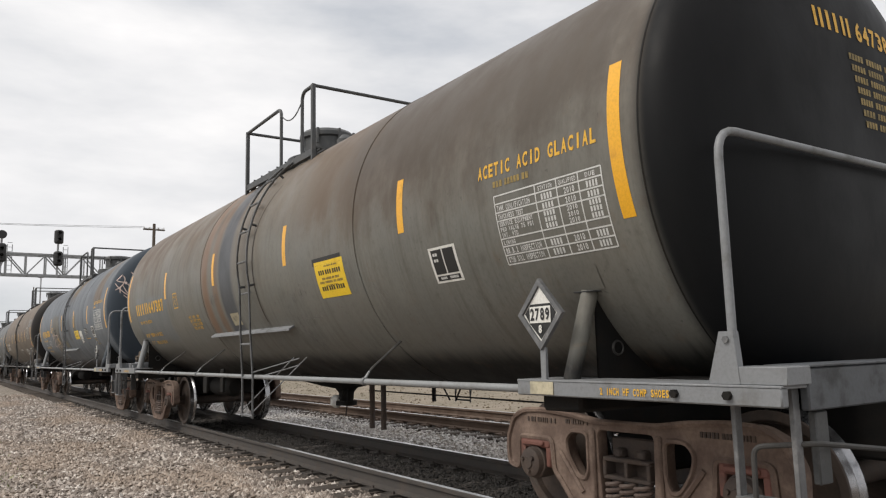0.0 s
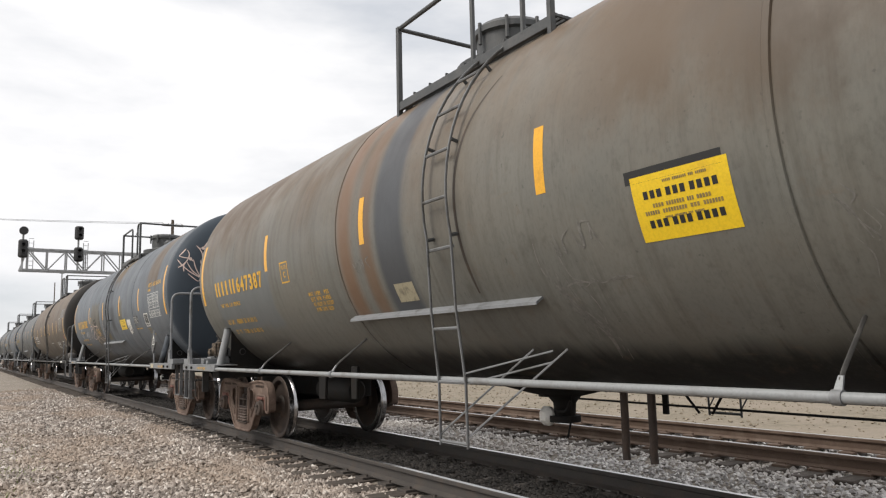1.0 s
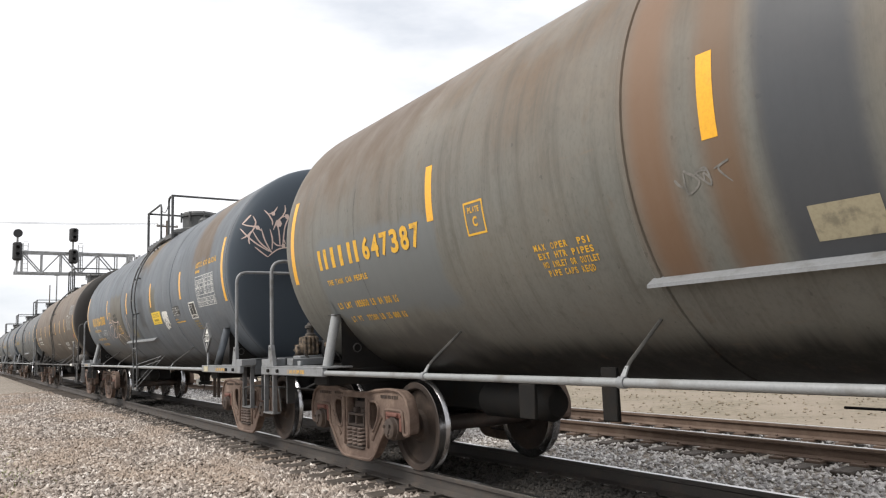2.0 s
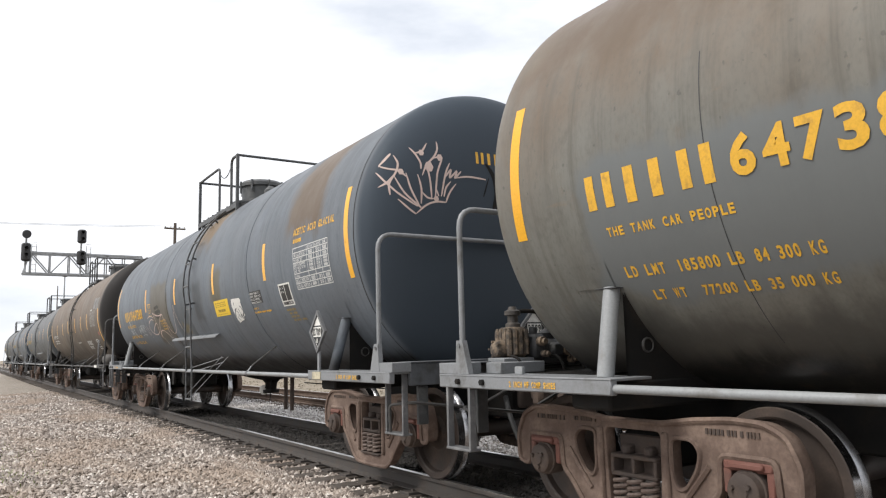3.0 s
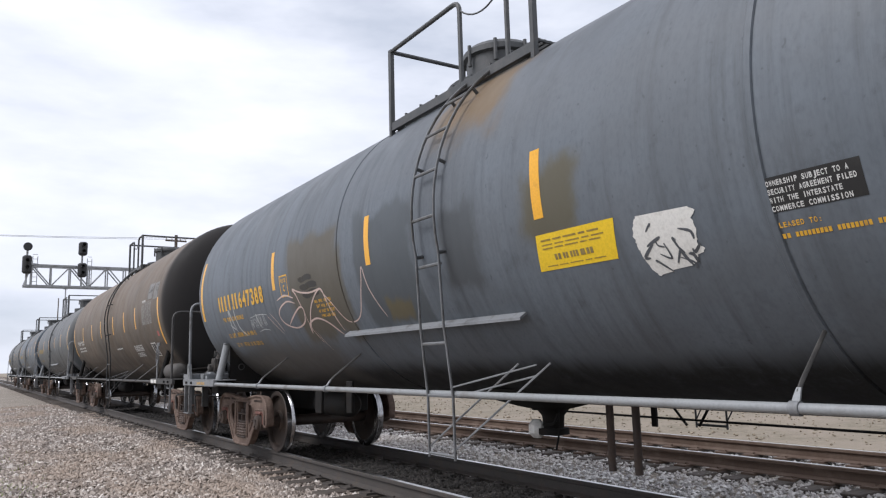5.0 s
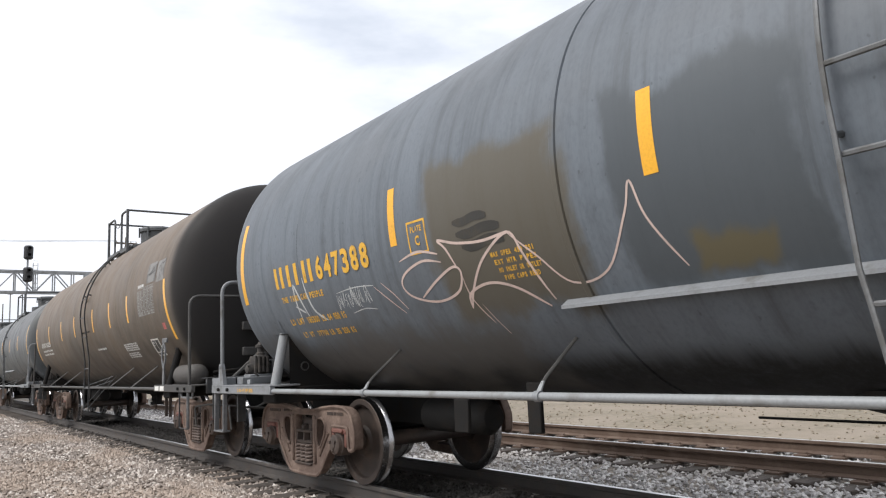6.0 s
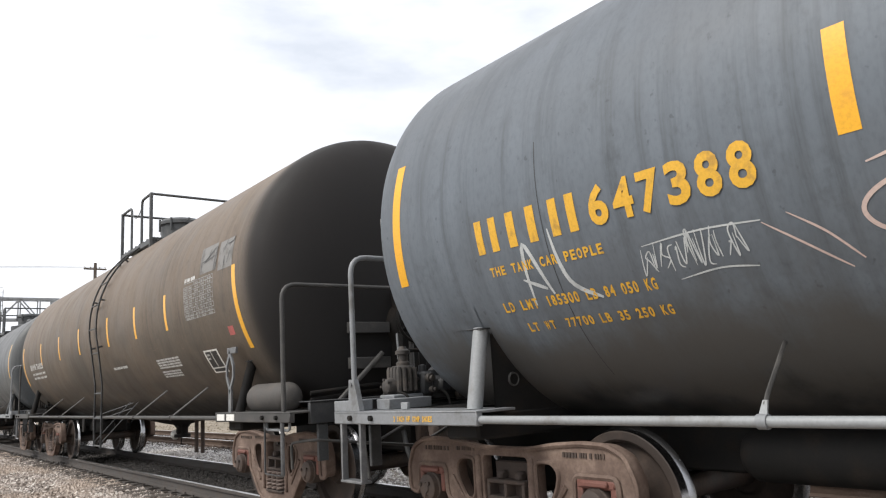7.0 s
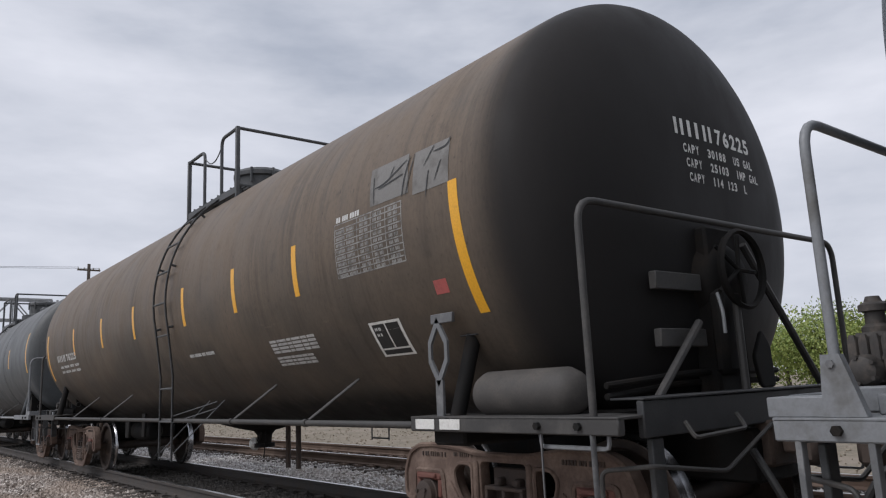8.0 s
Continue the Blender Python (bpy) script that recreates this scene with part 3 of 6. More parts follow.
def bolster_end():
    """The bolster's end: a casting with two square pockets, over the springs."""
    bm = bmesh.new()
    box(bm, -0.055, 0.10, -0.205, 0.205, 0.415, 0.445, 0.008)
    box(bm, -0.055, 0.10, -0.205, 0.205, 0.535, 0.565, 0.008)
    for y in (-0.19, 0.0, 0.19):
        box(bm, -0.055, 0.10, y - 0.016, y + 0.016, 0.440, 0.540, 0.006)
    box(bm, 0.04, 0.10, -0.20, 0.20, 0.42, 0.69, 0.01)
    for y in (-0.11, 0.09):
        box(bm, -0.03, 0.05, y - 0.035, y + 0.035, 0.56, 0.625, 0.015)
    return finish(bm, "bolster_end")


def spring_seat():
    return finish(box(bmesh.new(), -0.08, 0.05, -0.21, 0.21, 0.178, 0.205, 0.008), "spring_seat")


def bearing():
    bm = bmesh.new()
    lathe(bm, [(-0.115, 0), (-0.115, 0.040), (-0.105, 0.046), (-0.105, 0.082), (-0.09, 0.104), (-0.05, 0.110), (-0.045, 0.122), (0.08, 0.122), (0.08, 0.0)], (0, 0, 0), "x", 24)
    for k in range(3):
        a = 2 * math.pi * k / 3 + 0.4
        lathe(bm, [(-0.125, 0), (-0.125, 0.016), (-0.10, 0.016), (-0.10, 0.0)], (0, 0.063 * math.cos(a), 0.06 * math.sin(a)), "x", 6)
    return finish(bm, "bearing")


def adapter():
    """The red adapter saddle that fills the jaw over the bearing."""
    bm = bmesh.new()
    box(bm, -0.060, 0.07, -0.165, 0.165, 0.105, 0.170, 0.014)
    box(bm, -0.085, -0.05, -0.115, 0.115, 0.120, 0.160, 0.010)
    for s in (-1, 1):
        box(bm, -0.055, 0.06, s * 0.142 - 0.026, s * 0.142 + 0.026, -0.03, 0.12, 0.01)
    return finish(bm, "bearing_adapter")


def truck(car, yc):
    for s in (-1, 1):
        fr = part("side_frame", shared(("frame", car.cast.name), frame_casting).copy(), car.cast, car.ob, "cast steel truck side frame, rust brown with dust")
        fr.matrix_basis = pose(s * 1.02, yc, 0) @ pose(0, 0, 0, 0, 0, 0 if s < 0 else 180)
        part("frame_rim", shared("rim", frame_rim), car.cast, fr)
        tagged(part("foundry_lettering", shared("marks", cast_marks), M_CAST_DARK, fr), kind="stuff")
        part("bolster_end", shared("bolster", bolster_end), M_CAST_DARK, fr)
        part("spring_seat", shared("seat", spring_seat), M_CAST_DARK, fr)
        for k in (-0.125, 0.0, 0.125):
            for x in (-0.03, ):
                sp = part("spring", shared("spring", coil), M_SPRING, fr)
                sp.matrix_basis = pose(x, k, 0.207)
        for k in (-0.89, 0.89):
            be = part("bearing", shared("bearing", bearing), M_CAST_DARK, fr, "grimy roller bearing end cap")
            be.matrix_basis = pose(-0.03, k, 0.457)
            ad = part("bearing_adapter", shared("adapter", adapter), M_BEARING, fr)
            ad.matrix_basis = pose(-0.01, k, 0.457)
    bm = box(bmesh.new(), -0.95, 0.95, yc - 0.2, yc + 0.2, 0.5, 0.72, 0.03)
    part("truck_bolster", bm, M_UNDER, car.ob)
    for k in (-0.36, 0.36):
        bm = box(bmesh.new(), -0.85, 0.85, yc + k - 0.05, yc + k + 0.05, 0.36, 0.46, 0.015)
        part("brake_beam", bm, M_UNDER, car.ob)
    for k in (-0.89, 0.89):
        wheelset(car, yc + k)


def side_pipe(car, braces, clamps_sides=(-1, 1)):
    """The tubular side sill on both flanks, with the struts that tie it to the jacket."""
    y0, y1 = -car.half + 1.90, car.half - 1.85
    for s in (-1, 1):
        pipe = part("side_sill_pipe", sweep(bmesh.new(), [(s * 1.62, y0, 1.045), (s * 1.62, y1, 1.045)], 0.027, 14), M_PIPE if car.trim is M_TRIM else car.trim, car.ob)
        for yt, yb in braces:
            a = radians(-44)
            top = (s * (car.r - 0.01) * math.cos(a), yt, car.zc + (car.r - 0.01) * math.sin(a))
            mid = (s * 1.555, yb + 0.10 * (yt - yb), 1.15)
            way = [top, (s * 1.62, yb, 1.05)] if car.trim is M_DARKTRIM else fillet([top, mid, (s * 1.62, yb, 1.05)], 0.05)
            bm = sweep(bmesh.new(), way, 0.015 if car.trim is M_DARKTRIM else 0.012, 8, 0.6)
            strut = part("sill_strut", bm, M_DARKTRIM, pipe)
            part("pipe_clamp", lathe(bmesh.new(), [(-0.025, 0.027), (-0.025, 0.036), (0.025, 0.036), (0.025, 0.027)], (s * 1.62, yb, 1.045), "y", 14), car.trim, pipe)
            if car.trim is M_DARKTRIM:
                continue
            foot = [(s * 1.62, yb - 0.022, 1.066), (s * 1.62, yb + 0.022, 1.066), (s * 1.565, yb + 0.012 + 0.1 * (yt - yb), 1.14), (s * 1.565, yb - 0.012 + 0.1 * (yt - yb), 1.14)]
            bm = bmesh.new()
            vs = [bm.verts.new((x + dx, y, z)) for dx in (-0.006, 0.006) for x, y, z in foot]
            for q in ((0, 1, 2, 3), (7, 6, 5, 4), (0, 4, 5, 1), (1, 5, 6, 2), (2, 6, 7, 3), (3, 7, 4, 0)):
                bm.faces.new([vs[i] for i in q])
            part("strut_foot", bm, M_PIPE, strut, smooth=False)


def ladder(car, y0, y1, x_foot=1.655, z_foot=0.54, splay=(0.0, 0.0)):
    """Curved ladder from below the sill up the flank to the walkway."""
    for s in (-1, 1):
        tone = M_RAILING if s > 0 or car.trim is not M_TRIM else M_LADDER
        root = None
        for y, dy in zip((y0, y1), splay):
            pts = [(s * x_foot, y + dy, z_foot), (s * x_foot, y + dy * 0.95, 1.02), (s * x_foot, y + dy * 0.4, 1.46), (s * x_foot, y + dy * 0.2, 1.6)]
            for deg in range(-12, 58, 5):
                a = radians(deg)
                rr = car.r + 0.07
                p = (s * rr * math.cos(a), y, car.zc + rr * math.sin(a))
                if p[2] > 1.75:
                    pts.append(p)
            bm = sweep(bmesh.new(), pts, 0.021, 8, 0.55)
            ob = part("ladder_rail", bm, tone, car.ob)
            root = root or ob
        steps = [(s * x_foot, z_foot + 0.03), (s * x_foot, 1.03), (s * x_foot, 1.45)]
        deg = -15.0
        while deg < 56:
            a = radians(deg)
            steps.append((s * (car.r + 0.07) * math.cos(a), car.zc + (car.r + 0.07) * math.sin(a)))
            deg += 13.6
        for k, (x, z) in enumerate(steps):
            q = (1.0, 0.95, 0.4)[k] if k < 3 else 0.0
            part("rung", sweep(bmesh.new(), [(x, y0 + splay[0] * q, z), (x, y1 + splay[1] * q, z)], 0.014, 6), tone, root)
        for deg in (-12, 15, 42):
            a = radians(deg)
            for y in (y0, y1):
                bm = sweep(bmesh.new(), [((car.r + q) * s * math.cos(a), y, car.zc + (car.r + q) * math.sin(a)) for q in (-0.01, 0.07)], 0.016, 6)
                part("standoff", bm, M_RAILING, root)
        for y, dy in ((y0 + splay[0], -0.70), (y1 + splay[1], -0.70)):
            bm = sweep(bmesh.new(), [(s * x_foot, y, 0.62), (s * 1.25, y + dy, 1.27)], 0.012, 6, 0.6)
            part("ladder_brace", bm, tone, root)
        for z in (1.02, 1.10):
            bm = sweep(bmesh.new(), [(s * x_foot, y1 + splay[1] * 0.9, z), (s * 1.3, y1 + splay[1] - 0.60, z + 0.16)], 0.010, 6, 0.6)
            part("ladder_brace", bm, tone, root)


def walkway(car, y0, y1, gap0, gap1, top, manway_y):
    """The platform on top with its grating, hand rails and the manway."""
    floor = car.zc + math.sqrt(car.r ** 2 - 1.06 ** 2) + 0.17
    bm = bmesh.new()
    for s in (-1, 1):
        x = 0.52
        while x < 1.06:
            box(bm, s * x - 0.012, s * x + 0.012, y0, y1, floor - 0.035, floor, 0)
            x += 0.06
        for k in range(9):
            y = y0 + (y1 - y0) * k / 8
            box(bm, min(s * 0.5, s * 1.07), max(s * 0.5, s * 1.07), y - 0.008, y + 0.008, floor - 0.03, floor - 0.008, 0)
    part("walkway_grating", bm, M_RAILING, car.ob, "dark steel walkway grating on top of the tank")
    for s in (-1, 1):
        bm = bmesh.new()
        box(bm, s * 1.06 - 0.02, s * 1.06 + 0.02, y0 - 0.02, y1 + 0.02, floor - 0.13, floor - 0.036, 0.004)
        for y in (y0 + 0.1, (y0 + y1) / 2, y1 - 0.1):
            box(bm, s * 1.0 - 0.03, s * 1.0 + 0.03, y - 0.04, y + 0.04, car.zc + math.sqrt(car.r ** 2 - 1.03 ** 2) - 0.03, floor - 0.036, 0.004)
            box(bm, s * 0.58 - 0.03, s * 0.58 + 0.03, y - 0.04, y + 0.04, car.zc + math.sqrt(car.r ** 2 - 0.6 ** 2) - 0.05, floor - 0.036, 0.004) if floor - 0.036 > car.zc + math.sqrt(car.r ** 2 - 0.6 ** 2) else None
        part("walkway_bracket", bm, M_RAILING, car.ob)
        for a, b in ((y1, gap1), (y0, gap0)):
            pts = [(s * 1.06, a, top), (s * 1.06, b, top), (s * 1.06, b, floor - 0.06)]
            part("handrail", sweep(bmesh.new(), fillet(pts, 0.12), 0.024, 8), M_RAILING, car.ob)
            post = box(bmesh.new(), s * 1.06 - 0.026, s * 1.06 + 0.026, a - 0.026, a + 0.026, floor - 0.20, top + 0.02, 0.004)
            part("rail_post", post, M_RAILING, car.ob)
    chain = [(-1.06, gap0 + (gap1 - gap0) * q, top - 0.10 - 0.16 * (1 - (2 * q - 1) ** 2)) for q in (i / 10 for i in range(11))]
    part("gate_chain", sweep(bmesh.new(), chain, 0.009, 5), M_RAILING, car.ob)
    for y in (y0, y1):
        part("cross_rail", sweep(bmesh.new(), [(-1.06, y, top), (1.06, y, top)], 0.024, 8), M_RAILING, car.ob)
    crown = car.zc + car.r - (0.06 if car.trim is M_DARKTRIM else 0.0)
    bm = lathe(bmesh.new(), [(-0.25, 0.62), (0.10, 0.62), (0.10, 0.44), (0.16, 0.39), (0.42, 0.39), (0.44, 0.43), (0.50, 0.43), (0.55, 0.38), (0.56, 0.0)], (0, manway_y, crown), "z", 32)
    man = part("manway", bm, M_RAILING, car.ob, "dark grey manway dome with bolted lid")
    for k in range(8):
        a = 2 * math.pi * k / 8
        part("manway_bolt", sweep(bmesh.new(), [(0.43 * math.cos(a), manway_y + 0.43 * math.sin(a), crown + q) for q in (0.30, 0.54)], 0.022, 6), M_RAILING, man)
    for dy, h in ((-0.85, 0.30), (-0.72, 0.22)):
        bm = lathe(bmesh.new(), [(-0.2, 0.09), (h * 0.5, 0.09), (h * 0.5, 0.12), (h * 0.75, 0.12), (h, 0.05), (h, 0.0)], (-0.12 if dy < -0.8 else 0.2, manway_y + dy, crown), "z", 14)
        part("relief_valve", bm, M_RAILING, car.ob)


def end_platform(car, e, valve):
    """The end sill with its platform, hand rail, steps, draft gear; e is -1 at the front and 1 at the rear."""
    H = car.half
    t = car.trim
    for s in (-1, 1):
        bm = bmesh.new()
        y0, y1 = sorted((e * (H - 1.92), e * (H - 0.02)))
        box(bm, min(s * 1.60, s * 1.66), max(s * 1.60, s * 1.66), y0, y1, 1.005, 1.105, 0.008)
        box(bm, min(s * 1.30, s * 1.66), max(s * 1.30, s * 1.66), y0, y1, 1.090, 1.108, 0.004)
        beam = part("side_channel", bm, t, car.ob)
        if t is M_TRIM:
            bm = bmesh.new()
            yc, yo = e * (H - 0.30), e * (H + 0.005)
            box(bm, min(s * 1.44, s * 1.642), max(s * 1.44, s * 1.642), min(yc, yo), max(yc, yo), 1.108, 1.195, 0.004)
            part("corner_bracket", bm, t, car.ob)
            bm = bmesh.new()
            vs = [bm.verts.new((s * x, e * (H - q), z)) for x in (1.60, 1.646) for q, z in ((0.42, 1.110), (0.24, 1.110), (0.26, 1.37), (0.34, 1.37))]
            for q in ((0, 1, 2, 3), (4, 7, 6, 5), (0, 4, 5, 1), (1, 5, 6, 2), (2, 6, 7, 3), (3, 7, 4, 0)):
                bm.faces.new([vs[i] for i in q])
            gusset = part("rail_gusset", bm, t, car.ob, smooth=False)
            part("bolt", lathe(bmesh.new(), [(-0.010, 0), (-0.010, 0.018), (0.010, 0.018), (0.010, 0)], (s * 1.648, e * (H - 0.30), 1.33), "x", 6), M_STEP, gusset)
        yb0, yb1 = e * (H - 0.62), e * (H - 0.22)
        if t is M_TRIM:
            yb0, yb1 = (-(H - 0.40), -(H - 0.08)) if e < 0 else (H - 0.42, H - 0.12)
            xs = 0.16 if e < 0 else 0.0
            za, zb = (1.09, 0.54) if e < 0 else (1.02, 0.545)
            bm = bmesh.new()
            for y in (yb0, yb1):
                box(bm, min(s * (1.600 - xs), s * (1.655 - xs)), max(s * (1.600 - xs), s * (1.655 - xs)), y - 0.014, y + 0.014, zb, za, 0.004)
            box(bm, min(s * (1.560 - xs), s * (1.665 - xs)), max(s * (1.560 - xs), s * (1.665 - xs)), min(yb0, yb1) - 0.014, max(yb0, yb1) + 0.014, zb - 0.014, zb + 0.006, 0.004)
            part("step_stirrup", bm, M_STEP, car.ob)
        else:
            pts = [(s * 1.64, yb0, 1.02), (s * 1.64, yb0, 0.50), (s * 1.64, yb1, 0.50), (s * 1.64, yb1, 1.02)]
            part("step_stirrup", sweep(bmesh.new(), fillet(pts, 0.03, 2), 0.020, 6, 0.4), M_STEP, car.ob)
        for q in (0.30, 0.62):
            part("bolt", lathe(bmesh.new(), [(-0.02, 0), (-0.02, 0.024), (0.02, 0.024), (0.02, 0)], (s * 1.665, e * (H - q), 1.055), "x", 6), M_UNDER, beam)
        # saddle post from the channel to the shell
        yf = H - (1.54 if e < 0 else 1.74)
        yt = H - (1.47 if e < 0 else 1.71)
        foot, head = (s * 1.52, e * yf, 1.10), (s * 1.39, e * yt, 1.665)
        bm = sweep(bmesh.new(), [foot, head], 0.056, 14)
        part("saddle_post", bm, (M_PIPE if e > 0 else car.paint) if t is M_TRIM else M_UNDER, car.ob)
        pad = box(bmesh.new(), min(s * 1.32, s * 1.45), max(s * 1.32, s * 1.45), e * yt - 0.09, e * yt + 0.09, 1.662, 1.670, 0.002)
        part("saddle_pad", pad, M_SILL, car.ob)
        if s < 0 and t is M_TRIM:
            part("weld_pad", car.skin.patch(bmesh.new(), *((yt - 0.03, yt + 0.31) if e > 0 else (0.16 - yt, -yt - 0.14)), -32.0, -26.0, 0.014), car.paint, car.ob)
    yh, zh = e * (H - (0.28 if e < 0 else 0.31)), 2.42
    if e < 0 and t is not M_TRIM:
        yh, zh = -7.84, 2.37
    pts = [(-1.62, yh, 1.10), (-1.62, yh, zh), (1.62, yh, zh), (1.62, yh, 1.10)]
    part("end_handrail", sweep(bmesh.new(), fillet(pts, 0.16), 0.023, 10), t, car.ob)
    bm = bmesh.new()
    ya, yz = sorted((e * (H - 0.06), e * (H - 0.012)))
    box(bm, -1.445, 1.445, ya, yz, 0.98, 1.185, 0.008)
    ya, yz = sorted((e * (H - 0.24), e * (H - 0.0)))
    box(bm, -1.445, 1.445, ya, yz, 1.187, 1.199, 0.003)
    part("end_sill", bm, M_SILL if t is not M_TRIM else M_SLATE_SILL, car.ob)
    bm = bmesh.new()
    for k in range(7):
        y = e * (H - 0.45 - 0.12 * k)
        box(bm, -1.30, 1.30, y - 0.045, y + 0.045, 1.092, 1.106, 0)
    part("platform_grating", bm, M_UNDER, car.ob)
    bm = bmesh.new()
    inner = H - (2.7 if e < 0 else 3.4)
    box(bm, -0.26, 0.26, min(e * inner, e * (H - 0.05)), max(e * inner, e * (H - 0.05)), 0.60, 0.95, 0.02)
    part("stub_sill", bm, M_UNDER, car.ob)
    bm = bmesh.new()
    yb = e * (H - 1.62)
    box(bm, -1.55, 1.55, yb - 0.18, yb + 0.18, 0.90, 1.085, 0.02)
    bolster = part("body_bolster", bm, M_UNDER, car.ob)
    n = 14
    reach = 1.36 if t is M_TRIM else 1.22
    for s in (-1, 1):
        for q, span in ((-0.16, reach), (0.03, reach - 0.22)):
            bm = bmesh.new()
            top, foot = [], []
            for k in range(n + 1):
                x = 0.25 + (span - 0.25) * k / n
                top.append((s * x, car.zc - math.sqrt(car.r ** 2 - x * x) + 0.012))
                foot.append((s * x, 0.96))
            for dy in (-0.008, 0.008):
                vt = [bm.verts.new((x, yb + q + dy, z)) for x, z in top]
                vb = [bm.verts.new((x, yb + q + dy, z)) for x, z in foot]
                for k in range(n):
                    bm.faces.new((vb[k], vb[k + 1], vt[k + 1], vt[k]))
            part("bolster_web", bm, M_UNDER, bolster, smooth=False)
        ring = lathe(bmesh.new(), [(-0.010, 0.038), (-0.016, 0.042), (-0.016, 0.048), (0.0, 0.052)], (s * 1.18, yb - 0.168, 1.30), "y", 20)
        part("jacking_ring", ring, M_DARKTRIM, bolster)
    # coupler
    bm = bmesh.new()
    ye = e * (H + 0.02)
    box(bm, -0.18, 0.18, min(ye, e * (H - 0.10)), max(ye, e * (H - 0.10)), 0.70, 1.0, 0.02)
    box(bm, -0.08, 0.08, min(ye, e * (H + 0.16)), max(ye, e * (H + 0.16)), 0.78, 0.92, 0.02)
    box(bm, -0.17, 0.02, min(e * (H + 0.14), e * (H + 0.30)), max(e * (H + 0.14), e * (H + 0.30)), 0.72, 0.98, 0.04)
    box(bm, 0.05, 0.17, min(e * (H + 0.14), e * (H + 0.26)), max(e * (H + 0.14), e * (H + 0.26)), 0.74, 0.96, 0.03)
    part("coupler", bm, M_CAST_DARK, car.ob)
    pts = [(-0.35, e * (H - 0.02), 0.82), (-0.42, e * (H + 0.12), 0.66), (-0.40, e * (H + 0.24), 0.42), (-0.36, e * (H + 0.29), 0.40)]
    part("air_hose", sweep(bmesh.new(), fillet(pts, 0.12), 0.026, 8), M_HOSE, car.ob)
    pts = [(-1.50, e * (H - 0.30), 0.55), (-1.52, e * (H - 0.28), 0.80), (-1.42, e * (H + 0.0), 0.83), (-0.75, e * (H + 0.03), 0.74), (-0.15, e * (H + 0.02), 0.98)]
    part("uncoupling_lever", sweep(bmesh.new(), fillet(pts, 0.05), 0.014, 8), M_DARKTRIM, car.ob)
    bm = bmesh.new()
    box(bm, -1.34, -1.23, min(e * (H - 0.05), e * (H - 0.09)), max(e * (H - 0.05), e * (H - 0.09)), 0.62, 0.97, 0.006)
    part("hanger_plate", bm, M_RAILING, car.ob)
    if valve:
        brake_valve(car, e)


def brake_valve(car, e):
    """The control valve on its bracket on the end platform, with its pipes."""
    y = e * (car.half - 0.29)
    tone = M_VALVE_TAN if car.paint is M_TANK_A else M_BRASS
    bm = box(bmesh.new(), -1.46, -1.02, y - 0.29, y - 0.10, 1.108, 1.195, 0.006)
    box(bm, -1.30, -0.98, y - 0.12, y + 0.10, 1.108, 1.225, 0.01)
    part("valve_bracket", bm, car.trim, car.ob)
    part("bracket_tab", box(bmesh.new(), -1.47, -1.44, y - 0.56, y - 0.47, 1.108, 1.165, 0.004), M_PIPE, car.ob)
    bm = bmesh.new()
    box(bm, -1.19, -1.02, y - 0.085, y + 0.085, 1.225, 1.47, 0.02)
    box(bm, -1.21, -1.00, y - 0.10, y + 0.10, 1.33, 1.365, 0.01)
    for k in range(4):
        lathe(bm, [(-0.02, 0.0), (-0.02, 0.020), (0.0, 0.026), (0.17, 0.026), (0.20, 0.015), (0.20, 0.0)], (-1.20, y - 0.075 + 0.05 * k, 1.26), "z", 8)
    for k in range(3):
        lathe(bm, [(0.0, 0.0), (0.0, 0.022), (0.20, 0.022), (0.20, 0.0)], (-1.16 + 0.055 * k, y - 0.10, 1.25), "z", 8)
    part("service_portion", bm, tone, car.ob, "grimy cast brake valve with ribs")
    bm = lathe(bmesh.new(), [(-0.06, 0.0), (-0.06, 0.035), (-0.045, 0.062), (0.0, 0.075), (0.03, 0.075), (0.03, 0.0)], (-1.235, y + 0.02, 1.295), "x", 16)
    for k in range(5):
        a = 2 * math.pi * k / 5
        lathe(bm, [(-0.06, 0.0), (-0.06, 0.011), (-0.02, 0.011)], (-1.235, y + 0.02 + 0.062 * math.cos(a), 1.295 + 0.062 * math.sin(a)), "x", 6)
    part("valve_cover", bm, tone, car.ob)
    bm = lathe(bmesh.new(), [(0.0, 0.0), (0.0, 0.065), (0.03, 0.065), (0.045, 0.045), (0.10, 0.045), (0.105, 0.068), (0.135, 0.068), (0.15, 0.04), (0.175, 0.03), (0.175, 0.0)], (-1.10, y, 1.465), "z", 14)
    part("emergency_portion", bm, M_BRASS, car.ob)
    pts = [(-1.10, y, 1.60), (-0.94, y - 0.02, 1.605), (-0.76, y - 0.03, 1.585), (-0.70, y - 0.03, 1.42)]
    part("air_pipe", sweep(bmesh.new(), fillet(pts, 0.06), 0.018, 8), M_UNDER, car.ob)
    bm = bmesh.new()
    box(bm, -0.99, -0.86, y - 0.13, y + 0.10, 1.20, 1.41, 0.025)
    box(bm, -0.86, -0.56, y - 0.11, y + 0.11, 1.17, 1.37, 0.04)
    box(bm, -0.82, -0.70, y - 0.17, y - 0.10, 1.22, 1.34, 0.02)
    box(bm, -0.56, -0.40, y - 0.08, y + 0.08, 1.14, 1.27, 0.03)
    lathe(bm, [(0.0, 0.0), (0.0, 0.06), (0.05, 0.075), (0.08, 0.04), (0.08, 0.0)], (-0.74, y, 1.37), "z", 12)
    lathe(bm, [(0.0, 0.0), (0.0, 0.035), (0.06, 0.035), (0.07, 0.0)], (-0.93, y - 0.05, 1.405), "z", 10)
    part("pipe_bracket", bm, M_SILL, car.ob)
